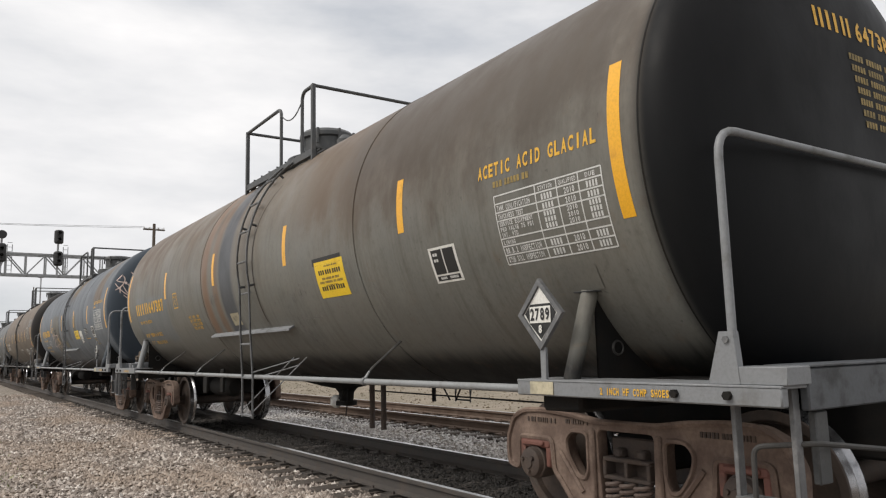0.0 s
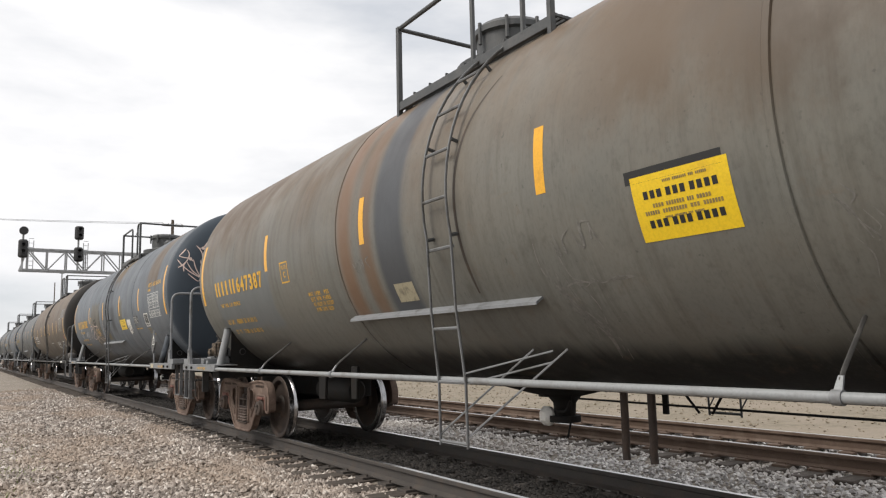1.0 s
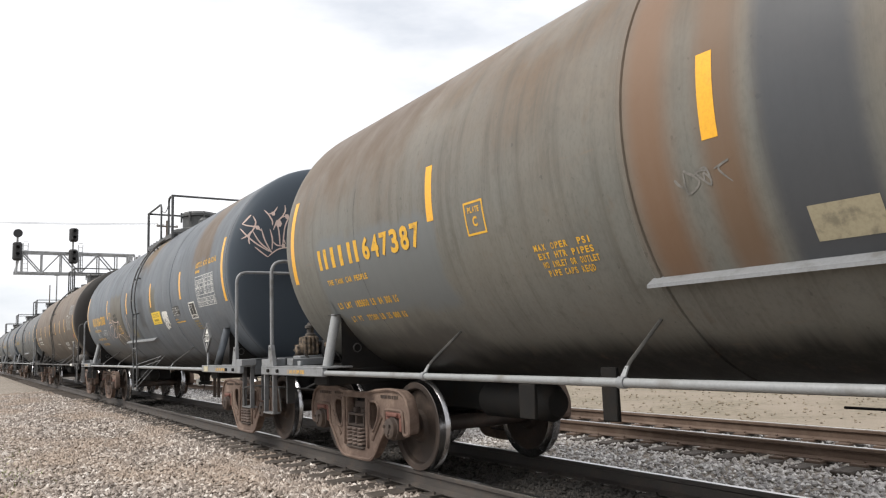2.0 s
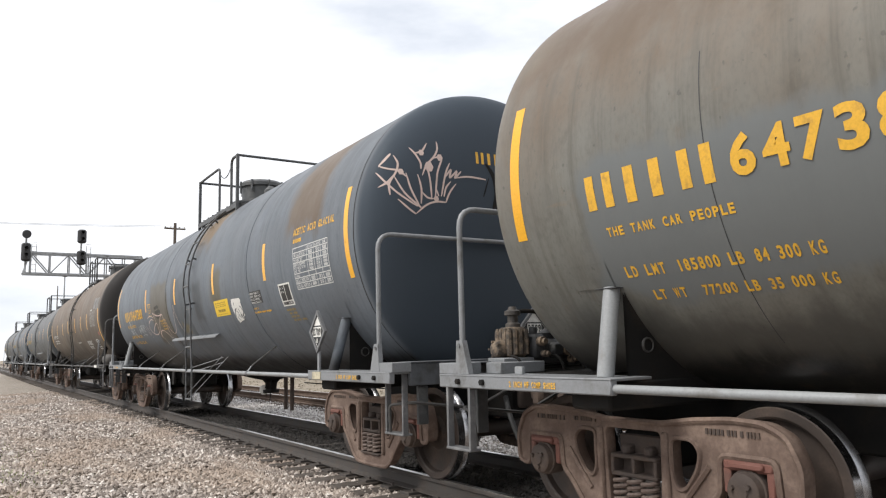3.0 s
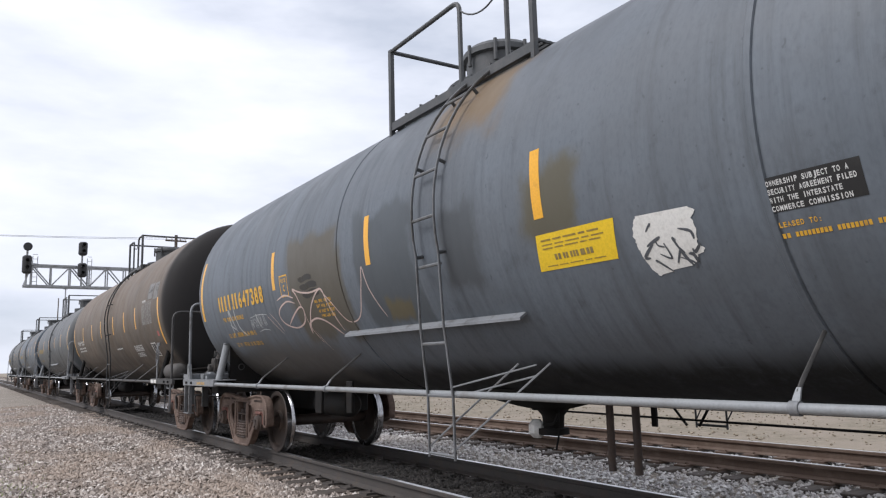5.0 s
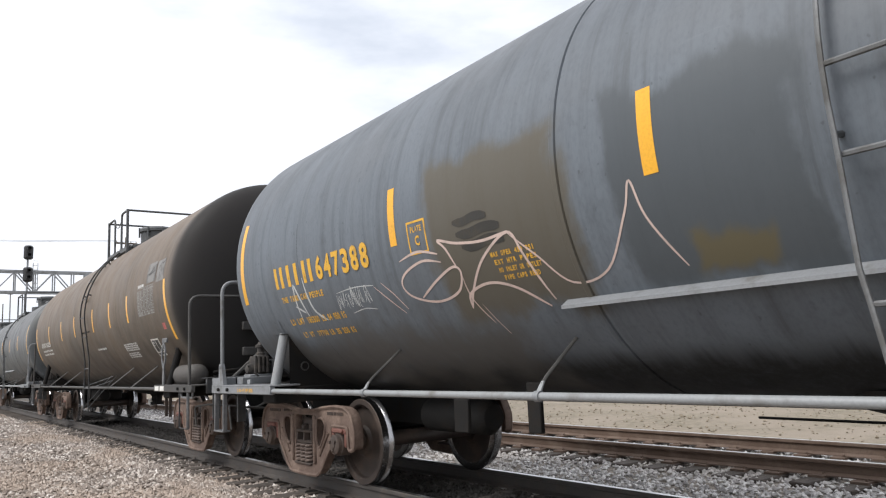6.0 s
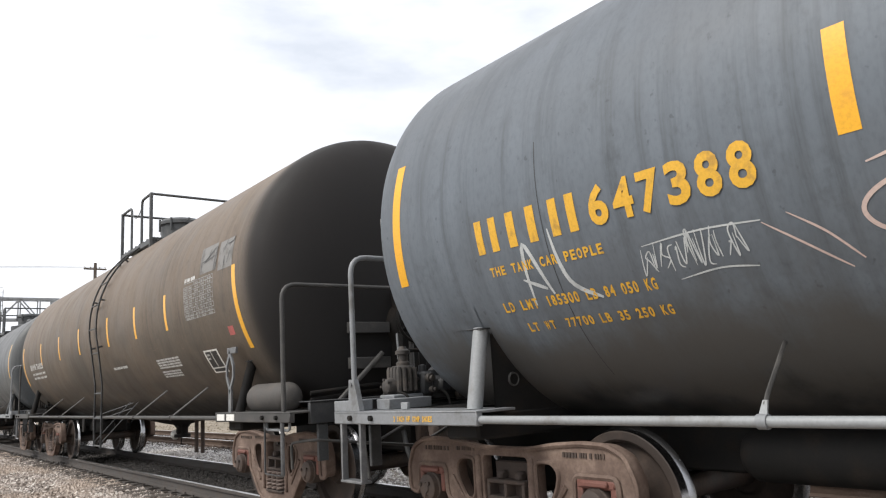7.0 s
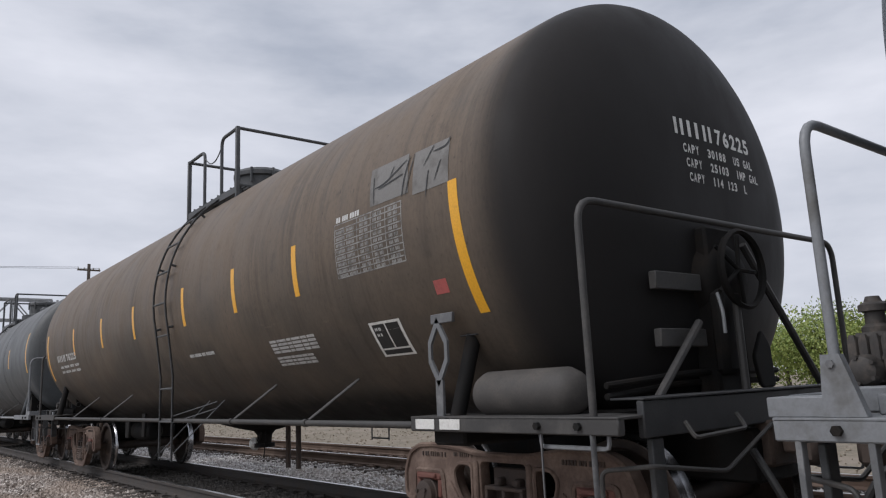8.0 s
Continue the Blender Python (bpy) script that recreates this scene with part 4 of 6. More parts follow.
    for x, z, r in ((-0.93, 1.35, 0.040), (-0.90, 1.25, 0.028), (-0.66, 1.28, 0.048), (-0.60, 1.20, 0.032), (-0.50, 1.21, 0.036)):
        flange = lathe(bmesh.new(), [(-0.06, 0.0), (-0.06, r * 0.6), (-0.03, r * 0.6), (-0.03, r), (0.03, r), (0.03, 0.0)], (x, y - 0.15, z), "y", 12)
        part("pipe_flange", flange, tone, car.ob)
    for k, (z, r) in enumerate(((1.13, 0.017), (1.17, 0.013), (1.24, 0.017), (1.31, 0.013), (1.37, 0.012))):
        pts = [(-0.98 + 0.11 * k, y - 0.06, z), (-0.25 + 0.1 * k, y + e * (0.03 - 0.03 * k), z + 0.02), (0.35, y - 0.02 * k, z - 0.03), (1.2, y + e * 0.02, z - 0.04)]
        part("air_pipe", sweep(bmesh.new(), fillet(pts, 0.15), r, 6), M_UNDER, car.ob)
    for x in (-1.26, -0.84, -0.62):
        pts = [(x, y - 0.17, 1.24), (x + 0.02, y - 0.24, 1.22), (x + 0.05, y - 0.26, 1.12)]
        part("drop_pipe", sweep(bmesh.new(), fillet(pts, 0.05), 0.012, 6), M_UNDER, car.ob)


def underbody(car):
    """Outlet, skid posts, piping and brake rigging beneath the shell."""
    zb = car.zc - car.r
    bm = lathe(bmesh.new(), [(0.12, 0.66), (0.02, 0.62), (-0.06, 0.34), (-0.10, 0.16), (-0.16, 0.11), (-0.28, 0.10), (-0.28, 0.15), (-0.34, 0.15), (-0.34, 0.0)], (0, -0.08, zb), "z", 24)
    part("bottom_outlet", bm, M_UNDER, car.ob)
    bm = bmesh.new()
    box(bm, -0.16, -0.02, -0.02, 0.16, zb - 0.38, zb - 0.20, 0.05)
    part("valve_wrap", bm, M_WHITE, car.ob, "white tape wrapped round the outlet valve")
    for y in (-0.85, -1.16):
        part("skid_post", sweep(bmesh.new(), [(0, y, zb + 0.06), (0, y, 0.44), (0, y + 0.008, 0.42), (0, y, 0.30)], 0.036, 10), M_CAST_DARK, car.ob)
    part("valve_chain", sweep(bmesh.new(), fillet([(-0.05, -0.22, zb - 0.02), (-0.07, -0.26, zb - 0.25), (-0.05, -0.16, zb - 0.48)], 0.08), 0.010, 5), M_UNDER, car.ob)
    part("valve_handle", sweep(bmesh.new(), fillet([(-0.1, -0.05, zb - 0.24), (-0.18, -0.30, zb - 0.22), (-0.18, -0.36, zb - 0.12)], 0.05), 0.014, 6), M_UNDER, car.ob)
    part("train_line", sweep(bmesh.new(), [(0.30, -car.half + 1.0, 0.86), (0.30, car.half - 1.0, 0.86)], 0.016, 8), M_UNDER, car.ob)
    for y, w, x, z0, z1 in ((3.34, 0.20, -1.0, 0.68, 0.96), (2.42, 0.15, -1.0, 0.72, 1.10)):
        part("hanger", box(bmesh.new(), x - 0.02, x + 0.02, y - w / 2, y + w / 2, z0, z1, 0.008), M_UNDER, car.ob)
    bm = lathe(bmesh.new(), [(-0.55, 0.0), (-0.53, 0.12), (-0.46, 0.17), (0.46, 0.17), (0.53, 0.12), (0.55, 0.0)], (-0.35, car.half - 3.6, 0.74), "y", 20)
    part("air_reservoir", bm, M_UNDER, car.ob)
    if car.trim is M_TRIM:
        # hangers below the far sill, with the brake rod that runs through them
        for y in (0.08, -2.78, -3.17):
            part("rod_hanger", box(bmesh.new(), 1.59, 1.63, y - 0.035, y + 0.035, 0.52, 1.03, 0.006), M_UNDER, car.ob)
        for y0, y1 in ((0.06, -0.36), (-0.84, -0.52)):
            part("hanger_brace", sweep(bmesh.new(), [(1.61, y0, 1.02), (1.61, y1, 0.56)], 0.014, 6), M_UNDER, car.ob)
        part("brake_rod", sweep(bmesh.new(), [(1.60, 2.2, 0.63), (1.60, -5.2, 0.60)], 0.013, 6), M_UNDER, car.ob)


def drip_ledge(car, y0, y1, deg):
    """The angle iron along the jacket by the ladder."""
    a = radians(deg)
    bm = bmesh.new()
    p = [((car.r + q) * -math.cos(a), (car.r + q) * math.sin(a) + car.zc) for q in (-0.005, 0.085)]
    vs = [bm.verts.new((x, y, z + dz)) for y in (y0, y1) for (x, z) in p for dz in (0.0, 0.022)]
    for q in ((0, 1, 3, 2), (4, 6, 7, 5), (0, 4, 5, 1), (2, 3, 7, 6), (0, 2, 6, 4), (1, 5, 7, 3)):
        bm.faces.new([vs[i] for i in q])
    part("drip_ledge", bm, M_TRIM, car.ob, "pale weathered ledge along the flank", smooth=False)


def placard(car, x, y, z, facing, number, size=0.215, post=True):
    """A hazard diamond in its metal holder; facing 'side' looks away from the track, 'end' looks along it."""
    def place(u, v, w):
        return (x - w, y - u, z + v) if facing == "side" else (x + u, y - w, z + v)
    bm = bmesh.new()
    loops = []
    for r, w in ((size, 0.0), (size, 0.03), (size * 0.80, 0.03), (size * 0.80, 0.014)):
        loops.append([bm.verts.new(place(r * a, r * 1.09 * b, w)) for a, b in ((1, 0), (0, 1), (-1, 0), (0, -1))])
    for a, b in zip(loops, loops[1:]):
        for k in range(4):
            bm.faces.new((a[k], a[(k + 1) % 4], b[(k + 1) % 4], b[k]))
    bm.faces.new(loops[0])
    bm.faces.new(loops[-1])
    holder = part("placard_holder", bm, M_STEP, car.ob, "grey metal holder with a black and white corrosive diamond", smooth=False)
    def flat(name, pts, material, w):
        b = bmesh.new()
        b.faces.new([b.verts.new(place(u, v, w)) for u, v in pts])
        part(name, b, material, holder, smooth=False)
    s = size * 0.78
    flat("placard_face", [(-s, 0), (0, -s * 1.09), (s, 0), (0, s * 1.09)], M_WHITE, 0.016)
    flat("placard_black_field", [(-s * 0.90, 0.03 * s), (-s * 0.62, -s * 0.38), (0, -s * 0.98), (s * 0.62, -s * 0.38), (s * 0.90, 0.03 * s), (s * 0.58, s * 0.40), (-s * 0.58, s * 0.40)], M_BLACK, 0.018)
    flat("number_panel", [(-s * 0.60, -s * 0.34), (s * 0.60, -s * 0.34), (s * 0.60, s * 0.30), (-s * 0.60, s * 0.30)], M_WHITE, 0.022)
    for text, u0, u1, v0, v1, m in ((number, -s * 0.55, s * 0.55, -s * 0.24, s * 0.24, M_BLACK), ("8", -s * 0.09, s * 0.09, -s * 0.74, -s * 0.42, M_WHITE)):
        pts, faces = letters(text)
        b = bmesh.new()
        vs = [b.verts.new(place(u0 + (u1 - u0) * p[0], v0 + (v1 - v0) * p[1], 0.025)) for p in pts]
        for f in faces:
            b.faces.new([vs[i] for i in f])
        part("placard_figure", b, m, holder, smooth=False)
    if post:
        part("placard_post", box(bmesh.new(), x - 0.012, x + 0.012, y - 0.025, y + 0.025, 1.10, z - size, 0.003), M_TRIM, car.ob)


def stripe(car, y, a0, a1, width=0.10, lean=0.0, m=None):
    part("reflective_stripe", car.skin.patch(bmesh.new(), y + width / 2, y - width / 2, a0, a1, 0.004, lean), m or M_YELLOW, car.ob, smooth=True)


def marks(car, name, material, lines, label=""):
    """Lines of lettering laid on the flank as one painted marking."""
    bm = bmesh.new()
    for text, y0, y1, a0, a1 in lines:
        if isinstance(text, str):
            car.skin.text(bm, text, y0, y1, a0, a1)
        else:
            car.skin.bars(bm, text, y0, y1, a0, a1)
    return part(name, bm, material, car.ob, label)


def grid_table(car, y0, y1, a0, a1, rows, cols, cells, paint=M_LETTER_W):
    """A white-ruled inspection table with its entries."""
    bm = bmesh.new()
    w, t = 0.010, 0.35
    for r in rows:
        a = a1 + (a0 - a1) * r
        car.skin.patch(bm, y0, y1, a - t / 2, a + t / 2, 0.005)
    for c, r0, r1 in cols:
        y = y0 + (y1 - y0) * c
        car.skin.patch(bm, y + w / 2, y - w / 2, a1 + (a0 - a1) * r1, a1 + (a0 - a1) * r0, 0.006)
    ob = part("inspection_table", bm, paint, car.ob, "white stencilled inspection table on the flank")
    bm = bmesh.new()
    for text, c0, c1, r0, r1 in cells:
        ya, yb = y0 + (y1 - y0) * c0, y0 + (y1 - y0) * c1
        aa, ab = a1 + (a0 - a1) * r1, a1 + (a0 - a1) * r0
        if isinstance(text, str):
            car.skin.text(bm, text, ya, yb, aa, ab)
        else:
            car.skin.bars(bm, text, ya, yb, aa, ab)
    part("table_print", bm, paint, ob)


def data_plate(car, y0, y1, a0, a1, lines):
    """A black panel in a white border, split in two fields and a foot line."""
    sk = car.skin
    ob = part("data_panel", sk.patch(bmesh.new(), y0, y1, a0, a1, 0.004), M_WHITE, car.ob, "black data panel with a white border")
    d, a = (y1 - y0), (a1 - a0)
    bm = bmesh.new()
    sk.patch(bm, y0 + d * 0.08, y0 + d * 0.48, a0 + a * 0.25, a0 + a * 0.93, 0.006)
    sk.patch(bm, y0 + d * 0.52, y0 + d * 0.92, a0 + a * 0.25, a0 + a * 0.93, 0.006)
    sk.patch(bm, y0 + d * 0.08, y0 + d * 0.92, a0 + a * 0.06, a0 + a * 0.20, 0.006)
    part("panel_field", bm, M_BLACK, ob)
    bm = bmesh.new()
    for text, c0, c1, r0, r1 in lines:
        args = (y0 + d * c0, y0 + d * c1, a0 + a * r0, a0 + a * r1, 0.008)
        sk.text(bm, text, *args) if isinstance(text, str) else sk.bars(bm, text, *args)
    part("panel_lettering", bm, M_LETTER_W, ob)


TABLE_ROWS = (0.0, 0.115, 0.24, 0.36, 0.62, 0.73, 0.86, 1.0)


def acid_table(car, y0, y1, a0, a1):
    words = ["TANK QUALIFICATION", "THICKNESS TEST", "SERVICE EQUIPMENT", "PRD VALVE 75 PSI", "INT. WTD", "LINING", "88.B.2 INSPECTION", "STUB SILL INSPECTION"]
    ys = [(0.14, 0.22), (0.265, 0.34), (0.375, 0.44), (0.455, 0.52), (0.535, 0.60), (0.645, 0.71), (0.755, 0.84), (0.885, 0.97)]
    ends = (0.36, 0.28, 0.36, 0.36, 0.19, 0.14, 0.38, 0.38)
    cells = [(w, 0.02, e, r0, r1) for w, e, (r0, r1) in zip(words, ends, ys)]
    cells += [("STATION", 0.45, 0.58, 0.03, 0.09), ("QUALIFIED", 0.64, 0.79, 0.03, 0.09), ("DUE", 0.87, 0.95, 0.03, 0.09)]
    for i, (r0, r1) in enumerate(ys):
        if i != 5:
            cells += [((3, -2, 3, -2, 3, -2, 3), 0.47, 0.57, r0, r1), ("2010", 0.68, 0.77, r0, r1), ((3, -2, 3, -2, 3, -2, 3), 0.87, 0.96, r0, r1)]
    grid_table(car, y0, y1, a0, a1, TABLE_ROWS, [(0.0, 0, 1), (0.42, 0, 1), (0.62, 0, 1), (0.81, 0, 1), (1.0, 0, 1)], cells)


MARK = (1.75, -1.9, 1.75, -2.6, 1.9, -2.9, 1.9, -3.2, 1.75, -1.9, 1.75)


class ShiftedSkin(Skin):
    """A flank whose marks are all laid a little further along and down."""

    def __init__(self, skin, dy, da):
        self.base, self.r, self.zc, self.dy, self.da = skin, skin.r, skin.zc, dy, da

    def at(self, y, deg, off=0.004):
        return self.base.at(y + self.dy, deg + self.da, off)


class EndSkin(Skin):
    """The front head of a tank: u is x, v is height."""

    def __init__(self, car):
        self.car, self.r, self.zc = car, 57.2958, 0.0

    def at(self, x, z, off=0.006):
        return self.car.on_end(x, z, off * 0.6)


# ---- ground, stones and tracks ----
def ground_height(x):
    pts = [(-2000, -0.34), (-6.0, -0.34), (-2.6, -0.30), (-1.7, -0.262), (-0.95, -0.262), (-0.70, -0.212), (0.70, -0.212), (0.95, -0.262), (1.9, -0.262), (2.8, -0.25), (6.0, -0.25), (7.2, -0.55), (9.0, -0.75), (2000, -0.75)]
    return float(np.interp(x, [p[0] for p in pts], [p[1] for p in pts]))


def build_ground():
    xs = [-2000, -600, -200, -80, -40, -20, -12, -9, -7] + [-6 + 0.25 * k for k in range(61)] + [10, 12, 16, 25, 45, 90, 200, 600, 2000]
    ys = [-400, -100, -40, -15, -6] + [-4 + 0.5 * k for k in range(90)] + [42, 46, 52, 60, 75, 100, 150, 250, 500, 1000, 2500]
    bm = bmesh.new()
    grid = []
    for y in ys:
        row = []
        for x in xs:
            z = ground_height(x)
            if -6 < x < -1.7 and -4 < y < 41:
                z += 0.05 * (noise.noise(Vector((x * 0.7, y * 0.5, 0))))
            row.append(bm.verts.new((x, y, z)))
        grid.append(row)
    for a, b in zip(grid, grid[1:]):
        for k in range(len(xs) - 1):
            bm.faces.new((a[k], a[k + 1], b[k + 1], b[k]))
    ob = new("ground", finish(bm, "ground"))
    ob.data.materials.append(M_GROUND)
    tagged(ob, "flat gravel yard beside the line with dry grass field beyond", "ground", kind="structure")


def stones(name, label, material, spread, count, sizes, sink=0.3):
    """Loose stones as one mesh: spread() gives x, y."""
    rng = np.random.default_rng(len(name) * 7 + count)
    x, y = spread(rng, count)
    z = np.array([ground_height(v) for v in x])
    size = rng.uniform(sizes[0], sizes[1], count) * (1 + 0.006 * np.maximum(0, y - 6))
    base = np.array([(1, 0, 0), (-1, 0, 0), (0, 1, 0), (0, -1, 0), (0, 0, 1), (0, 0, -1)], float)
    tri = np.array([(0, 2, 4), (2, 1, 4), (1, 3, 4), (3, 0, 4), (2, 0, 5), (1, 2, 5), (3, 1, 5), (0, 3, 5)])
    jig = base[None] * rng.uniform(0.6, 1.15, (count, 6, 1)) + rng.uniform(-0.28, 0.28, (count, 6, 3))
    jig *= (size[:, None, None] * rng.uniform(0.7, 1.1, (count, 1, 3)) * np.array([1, 1, 0.75]))
    a = rng.uniform(0, 6.283, count)
    c, s = np.cos(a)[:, None], np.sin(a)[:, None]
    vx, vy = jig[:, :, 0] * c - jig[:, :, 1] * s, jig[:, :, 0] * s + jig[:, :, 1] * c
    co = np.stack([vx + x[:, None], vy + y[:, None], jig[:, :, 2] + (z + size * (0.75 - sink))[:, None]], 2).reshape(-1, 3)
    faces = (tri[None] + (np.arange(count) * 6)[:, None, None]).reshape(-1, 3)
    me = bpy.data.meshes.new(name)
    me.from_pydata(co.tolist(), [], faces.tolist())
    me.materials.append(material)
    tagged(new(name, me), label, "gravel", kind="stuff")


def far_bias(rng, n, y0, y1, power):
    return y0 + (y1 - y0) * rng.random(n) ** power


def build_stones():
    def yard(rng, n):
        y = far_bias(rng, n, 2.6, 40.0, 1.9) + rng.normal(0, 0.5, n)
        left = np.maximum(-6.0, -4.88 - 0.05 * y + 0.25)
        return left + (-1.30 - left) * rng.random(n), y

    def shoulder(rng, n):
        y = far_bias(rng, n, 2.6, 30.0, 1.7) + rng.normal(0, 0.5, n)
        return -1.85 + 0.95 * rng.random(n) ** 1.3, y

    def between(rng, n):
        y = far_bias(rng, n, 0.5, 34.0, 1.5)
        return 0.85 + 6.3 * rng.random(n) ** 1.25, y

    def field(rng, n):
        return 7.0 + 16.0 * rng.random(n) ** 1.6, far_bias(rng, n, -2.0, 60.0, 1.4)

    def bed(rng, n):
        return rng.uniform(-0.68, 0.68, n), far_bias(rng, n, 1.0, 34.0, 1.5)

    stones("gravel", "tan and grey crushed stone spread over the yard", M_STONE, yard, 52000, (0.018, 0.044), 0.12)
    def around(rng, n):
        x, y = rng.uniform(-11.0, -1.35, n), rng.uniform(-9.0, 16.0, n)
        keep = (y < 2.9 + rng.normal(0, 0.6, n)) | (x < -4.8 - 0.05 * y)
        return np.where(keep, x, -5.6 - 4.0 * rng.random(n)), y

    def behind(rng, n):
        return rng.choice([-1.0, 1.0], n) * rng.uniform(0.85, 1.9, n), rng.uniform(-9.0, 2.8, n)

    stones("gravel", "tan and grey crushed stone spread thinly over the rest of the yard", M_STONE, around, 30000, (0.022, 0.05), 0.12)
    stones("ballast", "grey ballast beside the near rails", M_BALLAST, behind, 5000, (0.025, 0.05), 0.1)
    stones("gravel", "larger pale crushed stones lying on the yard", M_STONE, yard, 9000, (0.034, 0.056), 0.18)
    stones("gravel", "tan and grey crushed stone against the tie ends", M_STONE, shoulder, 17000, (0.022, 0.046), -0.1)
    stones("ballast", "pale grey ballast between the two tracks", M_BALLAST, between, 44000, (0.022, 0.044), 0.05)
    stones("clods", "dry earth clods and stones scattered over the field edge", M_CLOD, field, 5000, (0.025, 0.06), 0.4)
    stones("ballast", "dark railbed ballast inside the rails", M_RAILBED, bed, 17000, (0.022, 0.040), 0.25)


RAIL_LINE = [(-0.07, -0.172), (0.07, -0.172), (0.07, -0.16), (0.012, -0.135), (0.009, -0.05), (0.036, -0.038), (0.036, -0.008), (0.028, 0.0), (-0.028, 0.0), (-0.036, -0.008), (-0.036, -0.038), (-0.009, -0.05), (-0.012, -0.135), (-0.07, -0.16)]


def build_track(name, xc, label, web, head):
    root = tagged(new(name), label, "railway track", kind="structure")
    root.location = (xc, 0, 0)
    for s in (-1, 1):
        bm = bmesh.new()
        loops = [[bm.verts.new((s * 0.752 + u, y, v - 0.002)) for u, v in RAIL_LINE] for y in (-60, 0, 30, 420)]
        for a, b in zip(loops, loops[1:]):
            for k in range(len(a)):
                bm.faces.new((a[k], a[(k + 1) % len(a)], b[(k + 1) % len(a)], b[k]))
        rail = part("rail", bm, web, root)
        bm = box(bmesh.new(), s * 0.752 - 0.027, s * 0.752 + 0.027, -60, 420, -0.003, 0.0005, 0)
        part("rail_head", bm, head, rail)
    tie = finish(box(bmesh.new(), -1.30, 1.30, -0.115, 0.115, -0.38, -0.200, 0.012), "tie")
    tie.materials.append(M_TIE)
    chair = bmesh.new()
    for s in (-1, 1):
        box(chair, s * 0.752 - 0.17, s * 0.752 + 0.17, -0.095, 0.095, -0.202, -0.172, 0.003)
        for q in (-0.09, 0.09):
            box(chair, s * 0.752 + q - 0.012, s * 0.752 + q + 0.012, -0.06, -0.035, -0.172, -0.145, 0)
    chair = finish(chair, "tie_plate")
    chair.materials.append(web)
    rng = random.Random(5)
    for k in range(150):
        ob = part("tie", tie, M_TIE, root)
        ob.matrix_basis = pose(rng.uniform(-0.05, 0.05), -11.0 + 0.50 * k + rng.uniform(-0.03, 0.03), rng.uniform(-0.012, 0.008), 0, 0, rng.uniform(-1.2, 1.2))
        if k < 80:
            part("tie_plate", chair, web, ob)
    bm = bmesh.new()
    for k in range(160):
        box(bm, -1.3, 1.3, 64.4 + 0.5 * k, 64.6 + 0.5 * k, -0.36, -0.185, 0)
    tagged(part("distant_ties", bm, M_TIE, root), kind="stuff")


build_ground()


def build_weeds():
    """Low grass tufts coming through the gravel at the yard's edge."""
    rng = random.Random(17)
    bm = bmesh.new()
    for cx, cy, n, spread in ((-4.45, 12.2, 260, 0.35), (-4.5, 14.6, 260, 0.45), (-4.75, 9.6, 160, 0.3), (-4.7, 17.5, 160, 0.4)):
        for _ in range(n):
            x, y = cx + rng.gauss(0, spread), cy + rng.gauss(0, spread * 1.6)
            z, h, a = ground_height(x) - 0.01, rng.uniform(0.03, 0.10), rng.uniform(0, 6.283)
            u, v = math.cos(a) * 0.006, math.sin(a) * 0.006
            bend = rng.uniform(-0.05, 0.05)
            p = [bm.verts.new(q) for q in ((x - u, y - v, z), (x + u, y + v, z), (x + bend + u * 0.6, y + bend + v * 0.6, z + h * 0.7), (x + bend * 1.8, y + bend * 1.8, z + h), (x + bend - u * 0.6, y + bend - v * 0.6, z + h * 0.7))]
            bm.faces.new(p)
    ob = new("grass_tufts", finish(bm, "grass_tufts", False))
    ob.data.materials.append(M_LEAF)
    tagged(ob, "sparse low green grass tufts in the gravel", "grass", kind="stuff")


build_weeds()


# ---- the far things along the line ----
def signal_head(root, x, y, z, tall, r):
    bm = lathe(bmesh.new(), [(-tall / 2, 0), (-tall / 2, r * 0.7), (-tall / 2 + 0.12, r), (tall / 2 - 0.12, r), (tall / 2, r * 0.7), (tall / 2, 0)], (x, y, z), "z", 20)
    head = part("signal_head", bm, M_SIGNAL, root, "black signal head with hooded lamps")
    for k in range(2):
        bm = lathe(bmesh.new(), [(-0.5, 0.16), (-0.5, 0.14), (0.0, 0.14)], (x, y - r * 0.7, z + (k - 0.5) * 0.55), "y", 14)
        part("hood", bm, M_SIGNAL, head)


